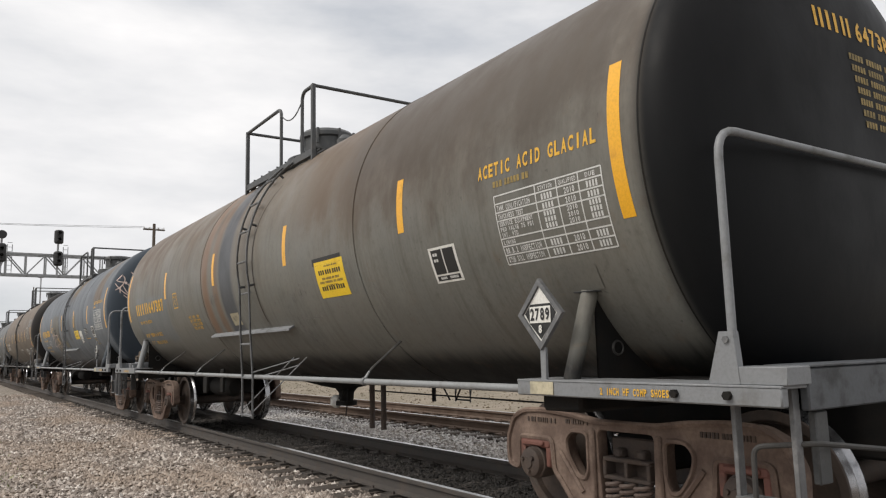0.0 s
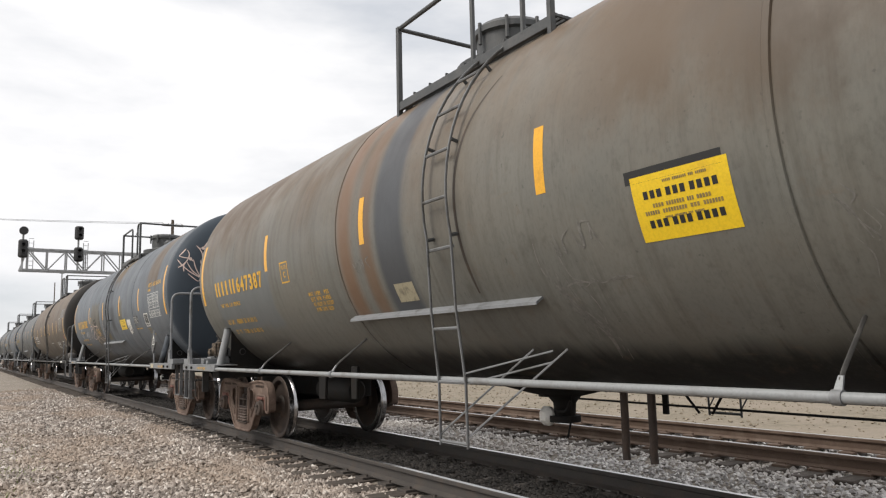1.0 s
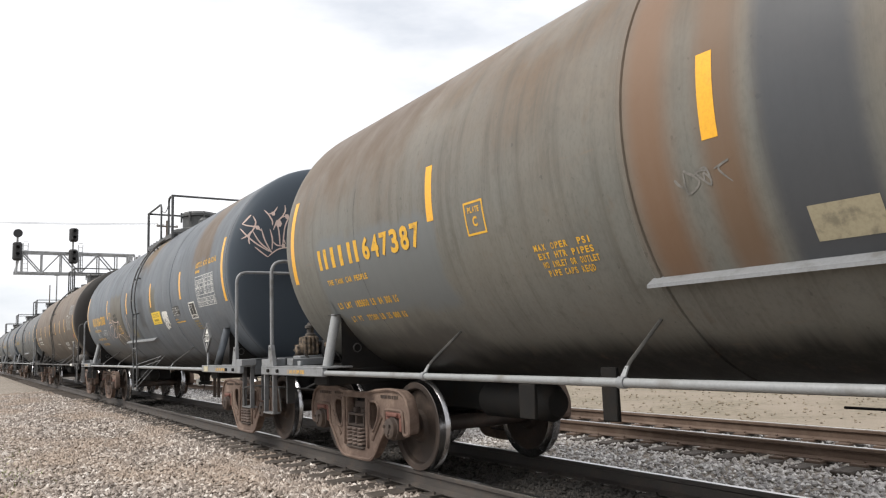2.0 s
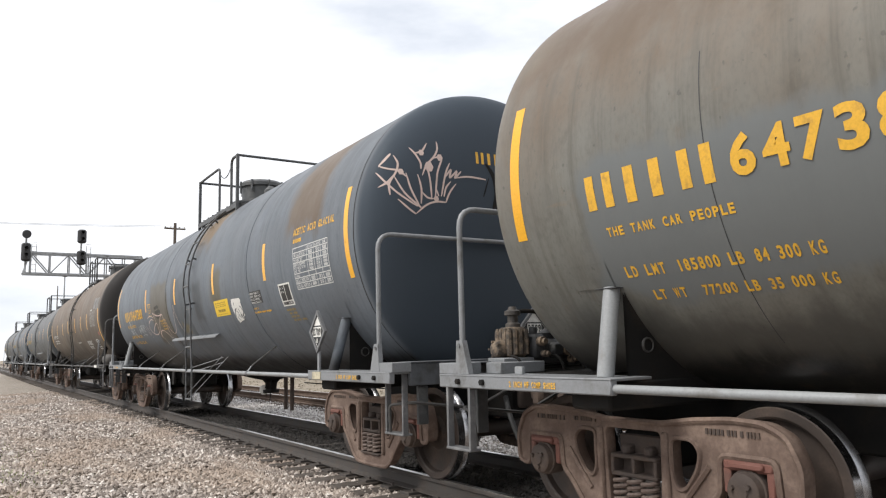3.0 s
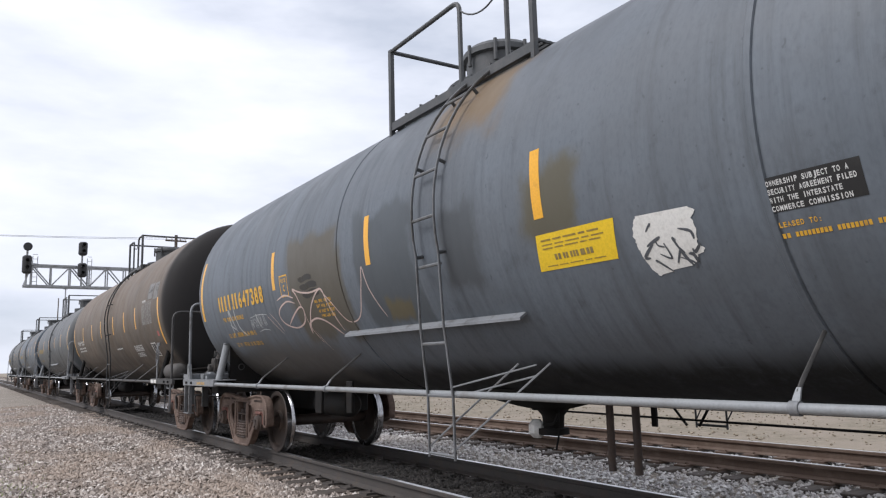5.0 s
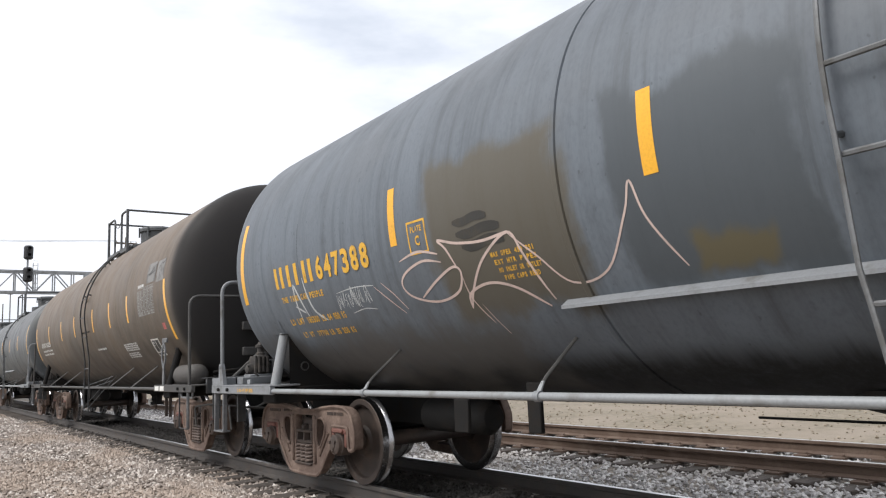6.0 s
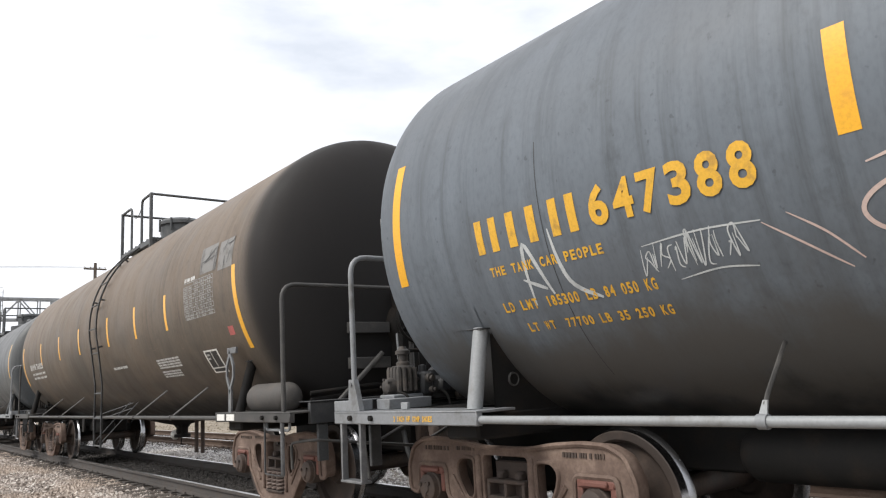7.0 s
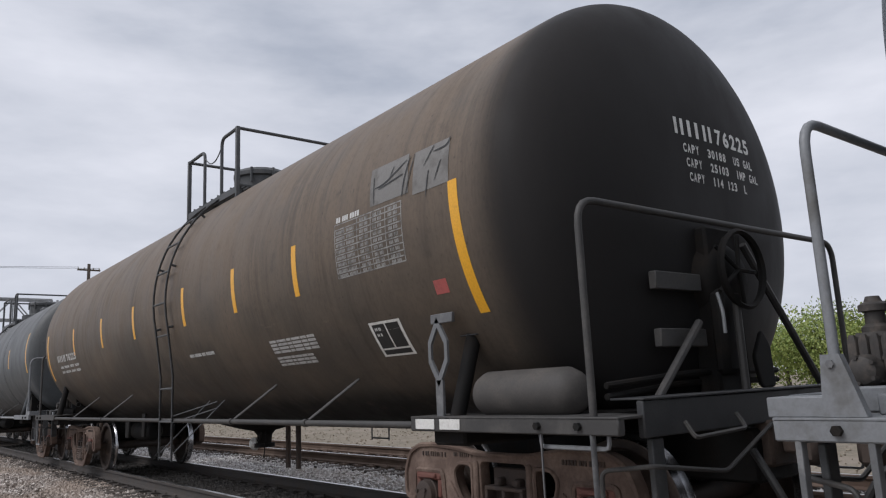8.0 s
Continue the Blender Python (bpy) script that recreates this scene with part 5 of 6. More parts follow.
def signal_gantry():
    root = tagged(new("signal_bridge"), "galvanised lattice signal bridge over the tracks with black signals", "signal bridge")
    y = 70.0
    x0, x1, z0, z1 = -1.28, 8.03, 8.42, 10.17
    for yy in (y, y + 1.2):
        for z in (z0, z1):
            a = 1.0 if z == z1 else 0.0
            part("chord", box(bmesh.new(), x0 + a * 0.55, x1, yy - 0.07, yy + 0.07, z - 0.08, z + 0.08, 0.01), M_GANTRY, root)
        n = 6
        step = (x1 - x0 - 0.55) / n
        for k in range(n + 1):
            x = x0 + 0.55 + step * k
            part("upright", box(bmesh.new(), x - 0.05, x + 0.05, yy - 0.05, yy + 0.05, z0, z1, 0.006), M_GANTRY, root)
            if k < n:
                za, zb = (z0, z1) if k % 2 else (z1, z0)
                part("diagonal", sweep(bmesh.new(), [(x, yy, za), (x + step, yy, zb)], 0.055, 6), M_GANTRY, root)
        part("diagonal", sweep(bmesh.new(), [(x0, yy, z0), (x0 + 0.55, yy, z1)], 0.05, 6), M_GANTRY, root)
    for dx in (-0.4, 0.4):
        for yy in (y, y + 1.2):
            part("mast_leg", box(bmesh.new(), x1 + dx - 0.09, x1 + dx + 0.09, yy - 0.09, yy + 0.09, -0.6, z1, 0.01), M_GANTRY, root)
    for x, tall in ((-1.13, 0), (3.01, 1)):
        part("signal_mast", sweep(bmesh.new(), [(x, y - 0.25, z0 - 0.1), (x, y - 0.25, 11.9)], 0.08, 8), M_GANTRY, root)
        for s in (-1, 1):
            part("ladder_rail", sweep(bmesh.new(), [(x + 0.62 + 0.18 * s, y, z0), (x + 0.62 + 0.18 * s, y, 10.9)], 0.03, 6), M_GANTRY, root)
        for k in range(7):
            part("rung", sweep(bmesh.new(), [(x + 0.44, y, z0 + 0.35 + 0.38 * k), (x + 0.80, y, z0 + 0.35 + 0.38 * k)], 0.02, 6), M_GANTRY, root)
    signal_head(root, -1.13, y - 0.6, 10.1, 1.5, 0.36)
    signal_head(root, 3.01, y - 0.6, 9.8, 1.2, 0.36)
    signal_head(root, 3.01, y - 0.6, 11.65, 1.15, 0.36)
    bm = lathe(bmesh.new(), [(-0.12, 0.0), (-0.12, 0.34), (0.10, 0.34), (0.16, 0.0)], (-1.13, y - 0.6, 11.6), "y", 20)
    part("signal_head", bm, M_SIGNAL, root, "round black signal head")


def utility_pole(x, y, top, arm):
    root = tagged(new("utility_pole"), "weathered wooden utility pole with a crossarm and wires", "utility pole")
    part("pole", lathe(bmesh.new(), [(-0.8, 0.0), (-0.8, 0.17), (top, 0.12), (top, 0.0)], (x, y, 0), "z", 12), M_POLE, root)
    part("crossarm", box(bmesh.new(), x - arm / 2, x + arm / 2, y - 0.06, y + 0.06, top - 0.55, top - 0.42, 0.01), M_POLE, root)
    for k in (-0.45, -0.2, 0.2, 0.45):
        part("insulator", lathe(bmesh.new(), [(0, 0.03), (0.05, 0.05), (0.12, 0.05), (0.15, 0.0)], (x + k * arm, y, top - 0.42), "z", 10), M_WHITE, root)
    for k, z in ((-0.45, top - 0.28), (0.45, top - 0.30)):
        pts = [(x + k * arm - 62 * q, y - 6 * q, z + 1.2 * (2 * q - 1) ** 2 - 1.2) for q in (i / 16 for i in range(17))]
        part("wire", sweep(bmesh.new(), pts, 0.015, 4), M_HOSE, root)


signal_gantry()
utility_pole(9.25, 63.0, 12.25, 1.7)

lamp_mast = tagged(new("yard_mast"), "slim grey yard mast with a small lamp head", "lamp post")
part("mast", lathe(bmesh.new(), [(-0.8, 0.0), (-0.8, 0.14), (13.6, 0.09), (13.6, 0.0)], (7.2, 125.0, 0), "z", 10), M_GANTRY, lamp_mast)
part("lamp_head", box(bmesh.new(), 6.85, 7.55, 124.8, 125.2, 13.6, 14.1, 0.05), M_SIGNAL, lamp_mast)
thin_mast = tagged(new("antenna_mast"), "thin dark antenna mast beside the line", "antenna")
part("mast", lathe(bmesh.new(), [(-0.8, 0.0), (-0.8, 0.12), (12.2, 0.07), (12.2, 0.0)], (6.3, 125.0, 0), "z", 8), M_POLE, thin_mast)


def warehouse(x0, x1, y, depth, h, label):
    root = tagged(new("warehouse"), label, "building")
    part("wall", box(bmesh.new(), x0, x1, y, y + depth, -0.6, h, 0), M_BUILDING, root, smooth=False)
    bm = bmesh.new()
    r = h + 0.9
    vs = [bm.verts.new(p) for p in ((x0 - 0.4, y - 0.4, h), (x1 + 0.4, y - 0.4, h), (x1 + 0.4, y + depth / 2, r), (x0 - 0.4, y + depth / 2, r), (x0 - 0.4, y + depth + 0.4, h), (x1 + 0.4, y + depth + 0.4, h))]
    for q in ((0, 1, 2, 3), (3, 2, 5, 4), (0, 3, 4), (1, 5, 2)):
        bm.faces.new([vs[i] for i in q])
    part("roof", bm, M_ROOF, root, smooth=False)
    n = max(2, int((x1 - x0) / 5))
    for k in range(n):
        x = x0 + (k + 0.5) * (x1 - x0) / n
        part("window", box(bmesh.new(), x - 0.8, x + 0.8, y - 0.05, y + 0.02, 1.2, 2.4, 0.02), M_BLACK, root)


warehouse(-24.0, -1.0, 170.0, 14.0, 2.9, "low pale grey trackside shed with a shallow roof far off")
warehouse(-60.0, -33.0, 210.0, 18.0, 5.0, "long pale grey shed with a blue-grey roof far off")


# ---- trees beyond the field ----
def tree(seed, height, spread_r, label):
    rng = random.Random(seed)
    root = tagged(new("tree"), label, "tree", "trees beyond the field")
    bm = bmesh.new()
    th = height * 0.45
    trunk = [(0, 0, -0.4), (rng.uniform(-0.15, 0.15), rng.uniform(-0.15, 0.15), th * 0.5), (rng.uniform(-0.3, 0.3), rng.uniform(-0.3, 0.3), th)]
    prev = None
    for p, q, r0 in zip(trunk, trunk[1:], (0.19, 0.13)):
        sweep(bm, [p, q], r0 * height / 6, 7)
    tips = []
    for k in range(9):
        a = rng.uniform(0, 6.283)
        z0 = th * rng.uniform(0.35, 1.0)
        tip = (math.cos(a) * spread_r * rng.uniform(0.4, 0.9), math.sin(a) * spread_r * rng.uniform(0.4, 0.9), z0 + height * rng.uniform(0.15, 0.5))
        mid = (tip[0] * 0.4, tip[1] * 0.4, z0 + (tip[2] - z0) * 0.55)
        sweep(bm, [(0, 0, z0), mid, tip], 0.05 * height / 6, 5)
        tips.append(tip)
    part("trunk", bm, M_BARK, root)
    bm = bmesh.new()
    clumps = [(t, rng.uniform(0.5, 0.95) * spread_r * 0.55) for t in tips]
    clumps += [((rng.uniform(-0.7, 0.7) * spread_r, rng.uniform(-0.7, 0.7) * spread_r, height * rng.uniform(0.25, 0.9)), spread_r * rng.uniform(0.28, 0.5)) for _ in range(9)]
    for c, r in clumps:
        for _ in range(260):
            d = Vector((rng.gauss(0, 1), rng.gauss(0, 1), rng.gauss(0, 0.8))).normalized() * r * rng.random() ** 0.4
            p = Vector(c) + d
            if p.z < 0.1:
                continue
            s = rng.uniform(0.06, 0.13)
            u = Vector((rng.gauss(0, 1), rng.gauss(0, 1), rng.gauss(0, 1))).normalized()
            v = u.orthogonal().normalized()
            bm.faces.new([bm.verts.new(p + u * s), bm.verts.new(p + v * s * 0.5), bm.verts.new(p - u * s), bm.verts.new(p - v * s * 0.5)])
    part("crown", bm, M_LEAF, root, smooth=False)
    return root


TREE_A = tree(3, 6.0, 2.6, "leafy spring-green tree at the edge of the dry field")
TREE_B = tree(8, 4.6, 2.9, "low bushy spring-green tree at the edge of the field")


def plant(ob, az, dist, turn, grow, copy=True):
    m = pose(EYE[0] + dist * math.sin(radians(az)), dist * math.cos(radians(az)), -0.75, 0, 0, turn)
    ob = copy_thing(ob, m) if copy else ob
    ob.matrix_basis = m @ Matrix.Diagonal((grow * 1.05, grow * 1.05, grow * 1.2, 1))


plant(TREE_A, 57.0, 62, 20, 1.0, False)
plant(TREE_B, 63.0, 60, 50, 1.2, False)
for i, (az, dist, turn, grow) in enumerate(((59.5, 70, 120, 1.0), (61.2, 58, 200, 1.0), (64.6, 66, 300, 1.05), (66.4, 60, 80, 1.15), (68.0, 63, 160, 1.0), (69.6, 60, 260, 1.15), (72.0, 62, 30, 1.0), (52.0, 74, 220, 1.0), (48.5, 78, 140, 1.0), (44.0, 90, 310, 1.05))):
    plant(TREE_B if i % 2 else TREE_A, az, dist, turn, grow)


# ---- the train ----
FIRST, PITCH_AB, PITCH_BC = 9.821, 16.489, 16.72
CARS = []


def acid_car(name, y, paint, label, seams):
    car = Car(name, y, 7.84, 1.635, 2.545, 7.02, 0.49, paint, M_TRIM, M_RAILING, M_CAST, label)
    tank_shell(car, seams)
    for yc in (-6.3, 6.34):
        truck(car, yc)
    side_pipe(car, ((-3.60, -3.68), (1.77, 1.71), (4.01, 3.93)))
    ladder(car, -0.32, -0.68, splay=(-0.13, -0.15))
    walkway(car, -1.30, 1.16, -0.95, -0.22, 4.76, 0.52)
    end_platform(car, -1, False)
    end_platform(car, 1, True)
    underbody(car)
    drip_ledge(car, 1.64, -1.42, -33.6)
    CARS.append(car)
    return car


def common_marks(car, stripes, a0, a1):
    for y in stripes:
        stripe(car, y, a0, a1)
    for y, s in ((-6.90, 1), (6.80, -1)):
        stripe(car, y, -17.3, 17.0, 0.10, 0.04 * s)
    placard(car, -1.63, -6.17, 1.53, "side", "2789")


def big_number(car, number, y0, y1, a0, a1):
    """Owner's mark as plain blocks, then the figures."""
    d = y1 - y0
    bm = car.skin.bars(bmesh.new(), MARK, y0, y0 + d * 0.445, a0, a1)
    part("owner_mark", bm, M_LETTER_Y, car.ob, "yellow stencilled blocks")
    marks(car, "car_number", M_LETTER_Y, [(number, y0 + d * 0.495, y1, a0, a1)], "yellow stencilled figures")


def plate_box(car, y0, y1, a0, a1):
    sk, bm = car.skin, bmesh.new()
    for b in ((y0, y1, a1 - 0.6, a1), (y0, y1, a0, a0 + 0.6), (y0, y0 - 0.017, a0, a1), (y1 + 0.017, y1, a0, a1)):
        sk.patch(bm, *b, 0.005)
    d, a = y1 - y0, a1 - a0
    sk.text(bm, "PLATE", y0 + d * 0.2, y0 + d * 0.8, a0 + a * 0.66, a0 + a * 0.84)
    sk.text(bm, "C", y0 + d * 0.38, y0 + d * 0.62, a0 + a * 0.25, a0 + a * 0.55)
    part("plate_box", bm, M_LETTER_Y, car.ob, "yellow stencilled clearance box")


def tag_scrawl(skin, bm, u0, u1, v0, v1, n, width, seed):
    """An unreadable wiry scrawl inside a rectangle."""
    rng = random.Random(seed)
    for k in range(n):
        c = u0 + (u1 - u0) * (k + 0.5) / n
        w = (u1 - u0) / n
        pts = [(c + w * rng.uniform(-0.8, 0.8), v0 + (v1 - v0) * rng.random()) for _ in range(rng.randint(3, 5))]
        skin.stroke(bm, pts, width)
    return bm


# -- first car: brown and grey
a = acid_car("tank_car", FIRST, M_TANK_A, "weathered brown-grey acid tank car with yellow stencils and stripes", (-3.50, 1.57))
part("weld_seam", a.skin.patch(bmesh.new(), 5.174, 5.168, -50, 12, 0.003), M_SILL, a.ob, "thin dark weld line round the shell")
common_marks(a, (-4.38, -1.74, 0.98, 3.75), -7.6, 9.0)
part("head_seam", a.skin.patch(bmesh.new(), -7.055, -7.067, -62, 70, 0.004), M_UNDER, a.ob, "dark weld line beside the stripe")
marks(a, "cargo_name", M_LETTER_Y, [("ACETIC ACID GLACIAL", -5.53, -6.73, 0.1, 3.7)], "yellow stencilled words on the flank")
marks(a, "faded_line", M_FADED_Y, [((6, -1, 9, -1, 4), -5.70, -6.10, -2.9, -1.3)])
acid_table(a, -5.70, -6.75, -22.8, -5.1)
data_plate(a, -4.74, -5.12, -24.8, -14.2, [((4, -1, 4), 0.14, 0.30, 0.76, 0.84), ((4, -1, 4), 0.14, 0.30, 0.60, 0.68), ((6, -3, 8), 0.2, 0.85, 0.10, 0.17)])
notice = part("phone_notice", a.skin.patch(bmesh.new(), -2.53, -3.20, -23.5, -9.7), M_STICKER_Y, a.ob, "bright yellow emergency notice with black lines")
bm = bmesh.new()
for w, r0, r1, c0, c1 in (((2, -1, 2, -1, 2, -2, 2, -1, 2, -1, 2, -2, 2, -1, 2, -1, 2, -1, 2), 0.64, 0.76, 0.12, 0.88), ((2, -1, 2, -1, 2, -2, 2, -1, 2, -1, 2, -2, 2, -1, 2, -1, 2, -1, 2), 0.20, 0.32, 0.12, 0.88)):
    a.skin.bars(bm, w, -2.53 - 0.67 * c0, -2.53 - 0.67 * c1, -23.5 + 13.8 * r0, -23.5 + 13.8 * r1, 0.007)
part("notice_print", bm, M_BLACK, notice)
bm = bmesh.new()
for r0, r1, c0, c1 in ((0.84, 0.88, 0.35, 0.8), (0.50, 0.56, 0.2, 0.8), (0.40, 0.46, 0.1, 0.9), (0.32, 0.35, 0.3, 0.7)):
    a.skin.bars(bm, (5, -1, 8, -1, 3, -1, 6), -2.53 - 0.67 * c0, -2.53 - 0.67 * c1, -23.5 + 13.8 * r0, -23.5 + 13.8 * r1, 0.007)
part("notice_small_print", bm, M_FADED_Y, notice)
part("notice_border", a.skin.patch(bmesh.new(), -2.49, -3.17, -11.0, -8.2, 0.003), M_BLACK, notice)
big_number(a, "647387", 6.09, 3.95, -14.0, -6.4)
marks(a, "slogan", M_LETTER_Y, [("THE TANK CAR PEOPLE", 5.99, 5.07, -20.4, -18.3)])
marks(a, "load_limit", M_LETTER_Y, [("LD LMT", 5.96, 5.65, -30.3, -27.6), ("185800 LB", 5.56, 5.12, -30.3, -27.6), ("84 300 KG", 5.05, 4.67, -30.3, -27.6),
                                    ("LT WT", 5.82, 5.58, -36.3, -33.8), ("77200 LB", 5.46, 5.10, -36.3, -33.8), ("35 000 KG", 5.04, 4.67, -36.3, -33.8)])
plate_box(a, 3.26, 3.01, -14.7, -5.5)
marks(a, "pressure_note", M_LETTER_Y, [("MAX OPER  PSI", 2.56, 2.00, -22.3, -20.6), ("EXT HTR PIPES", 2.54, 2.00, -24.6, -22.9), ("NO INLET OR OUTLET", 2.52, 1.98, -26.9, -25.2), ("PIPE CAPS REQD", 2.50, 2.05, -29.2, -27.5)])
part("cream_label", a.skin.patch(bmesh.new(), 0.56, 0.22, -29.8, -23.2), worn("cream_label", (0.36, 0.32, 0.22), (0.2, 0.18, 0.13), 12.0, 0.6), a.ob)
bm = tag_scrawl(a.skin, bmesh.new(), -1.75, -2.2, -24, -15, 5, 0.012, 4)
tag_scrawl(a.skin, bm, 1.25, 0.9, -17, -12, 5, 0.012, 9)
part("scratched_tag", bm, M_SCUFF, a.ob, "thin pale scratched scrawl")
bm = bmesh.new()
rng = random.Random(21)
for k in range(9):
    q = rng.uniform(-0.10, 0.14)
    top = rng.uniform(-30, -15)
    a.skin.stroke(bm, [(-1.68 + q, top), (-1.72 + q * 1.2, top - 8), (-1.86 + q, top - 17), (-1.80 + q, top - 26)], rng.uniform(0.004, 0.013), 0.004)
for k in range(8):
    y, d = rng.uniform(-3.62, -3.92), rng.uniform(-30, -19)
    a.skin.stroke(bm, [(y, d), (y - 0.05, d - rng.uniform(1, 4)), (y - rng.uniform(0.02, 0.12), d - rng.uniform(3, 8))], rng.uniform(0.004, 0.012), 0.004)
for k in range(6):
    y = rng.uniform(-1.62, -2.15)
    a.skin.stroke(bm, [(y, -30 + rng.uniform(-2, 2)), (y - 0.12, -31 + rng.uniform(-1, 1)), (y - 0.22, -30.5)], rng.uniform(0.006, 0.014), 0.004)
part("pale_scuff", bm, M_SCUFF, a.ob, "pale dusty scrape marks")["kind"] = "stuff"
# Ladder rail's shadow and rust painted as one dark line on the shell.
part("rust_line", a.skin.stroke(bmesh.new(), [(-1.02, 34), (-0.80, 20), (-0.70, 4), (-0.69, -13), (-0.71, -30)], 0.035, 0.003), worn("ladder_shade_and_rust", (0.055, 0.043, 0.035), (0.09, 0.065, 0.045), 8.0, 0.7), a.ob, "dark line of rail shadow and rust behind the ladder")
e = EndSkin(a)
bm = bmesh.new()
e.bars(bm, MARK, -0.40, 0.02, 3.30, 3.44)
e.text(bm, "647387", 0.10, 0.68, 3.30, 3.44)
part("end_number", bm, M_LETTER_Y, a.ob, "yellow stencilled figures on the tank head")
bm = bmesh.new()
for k in range(7):
    e.bars(bm, (5, -1, 6, -1, 3), -0.05 + 0.02 * k, 0.55, 3.14 - 0.075 * k, 3.185 - 0.075 * k)
part("end_small_print", bm, M_FADED_Y, a.ob)

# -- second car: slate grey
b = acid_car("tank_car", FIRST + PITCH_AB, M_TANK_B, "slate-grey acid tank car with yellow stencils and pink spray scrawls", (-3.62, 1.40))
part("weld_seam", b.skin.patch(bmesh.new(), 5.234, 5.228, -50, 8, 0.003), M_SILL, b.ob, "thin dark weld line round the shell")
part("head_seam", b.skin.patch(bmesh.new(), -7.055, -7.067, -62, 70, 0.004), M_UNDER, b.ob, "dark weld line beside the stripe")
common_marks(b, (-4.33, -1.90, 0.70, 3.37), -10.0, 7.2)
marks(b, "cargo_name", M_LETTER_Y, [("ACETIC ACID GLACIAL", -5.39, -6.58, 5.3, 8.4)], "yellow stencilled words on the flank")
marks(b, "faded_line", M_LETTER_Y, [((3, -1, 9), -5.40, -5.66, 2.2, 3.8)])
acid_table(b, -5.39, -6.41, -17.3, 0.0)
data_plate(b, -4.76, -5.15, -23.5, -13.2, [("08 18", 0.14, 0.38, 0.76, 0.84), ("08 28", 0.14, 0.38, 0.60, 0.68), ("BLT-  10/2000", 0.14, 0.88, 0.09, 0.18)])
owner = part("ownership_notice", b.skin.patch(bmesh.new(), -3.59, -4.08, -19.8, -13.5), M_BLACK, b.ob, "black notice with white lines of print")
bm = bmesh.new()
for k, (text, c) in enumerate((("OWNERSHIP SUBJECT TO A", 0.88), ("SECURITY AGREEMENT FILED", 0.94), ("WITH THE INTERSTATE", 0.78), ("COMMERCE COMMISSION", 0.86))):
    b.skin.text(bm, text, -3.61, -3.61 - 0.47 * c, -15.1 - 1.5 * k, -14.1 - 1.5 * k, 0.007)
part("notice_print", bm, M_LETTER_W, owner)
marks(b, "lease_note", M_LETTER_Y, [("LEASED TO:", -3.62, -3.84, -22.6, -21.6), ((2, -1, 8, -1, 7, -1, 8), -3.62, -4.27, -24.6, -23.7)])
marks(b, "test_note", M_FADED_Y, [((9, -1, 6), -4.80, -5.10, -25.8, -24.8), ((4, -2, 5), -4.84, -5.10, -27.5, -26.5), ((6, -1, 4), -4.86, -5.12, -29.2, -28.2), ((3, -1, 5, -2, 5), -4.88, -5.30, -30.9, -29.9)])
notice = part("phone_notice", b.skin.patch(bmesh.new(), -1.78, -2.52, -22.9, -13.9, lean=-0.05), M_STICKER_Y, b.ob, "yellow emergency notice with dark lines")
bm = bmesh.new()
for r0, r1, c0, c1 in ((0.80, 0.85, 0.1, 0.9), (0.68, 0.72, 0.1, 0.95), (0.58, 0.62, 0.1, 0.9), (0.26, 0.42, 0.24, 0.78), (0.10, 0.13, 0.1, 0.9)):
    b.skin.bars(bm, (5, -1, 4, -1, 6, -1, 3, -1, 5), -1.80 - 0.70 * c0, -1.80 - 0.70 * c1, -22.9 + 9.0 * r0, -22.9 + 9.0 * r1, 0.007)
part("notice_print", bm, M_FADED_Y, notice)
bm = bmesh.new()
rng = random.Random(2)
rim = ((-2.72, -15.8), (-2.75, -14.7), (-2.80, -15.0), (-2.84, -16.2), (-2.93, -15.2), (-3.00, -14.9), (-3.10, -14.8), (-3.17, -16.0), (-3.13, -17.5), (-3.14, -20.0), (-3.12, -22.9), (-3.16, -23.7), (-3.14, -24.6), (-3.10, -24.6), (-3.08, -26.2), (-3.03, -27.1), (-2.98, -26.2), (-2.95, -25.5), (-2.91, -26.2), (-2.89, -27.7), (-2.84, -27.3), (-2.79, -28.3), (-2.74, -26.2), (-2.71, -22.5), (-2.69, -18.5))
prev = None
for k in range(41):
    d = -14.75 - 13.5 * k / 40
    cross = sorted(p[0] + (q[0] - p[0]) * (d - p[1]) / (q[1] - p[1]) for p, q in zip(rim, rim[1:] + rim[:1]) if (p[1] - d) * (q[1] - d) < 0)
    if len(cross) < 2:
        prev = None
        continue
    row = [bm.verts.new(b.skin.at(y + rng.uniform(-0.006, 0.006), d, 0.007)) for y in (cross[0], cross[-1])]
    if prev:
        bm.faces.new((prev[0], prev[1], row[1], row[0]))
    prev = row
sticker = part("torn_sticker", bm, M_WHITE, b.ob, "torn cream-white sticker with scraped gaps")
bm = bmesh.new()
for k in range(13):
    y, d = rng.uniform(-2.76, -3.08), rng.uniform(-25.5, -16.5)
    b.skin.stroke(bm, [(y, d), (y - rng.uniform(-0.05, 0.09), d + rng.uniform(-1.6, 1.6)), (y - rng.uniform(-0.04, 0.13), d + rng.uniform(-3.0, 3.0))], rng.uniform(0.010, 0.022), 0.011)
part("sticker_tears", bm, M_SLATE_SILL, sticker)
big_number(b, "647388", 5.86, 3.81, -14.1, -6.0)
marks(b, "slogan", M_LETTER_Y, [("THE TANK CAR PEOPLE", 5.80, 4.82, -19.9, -17.6)])
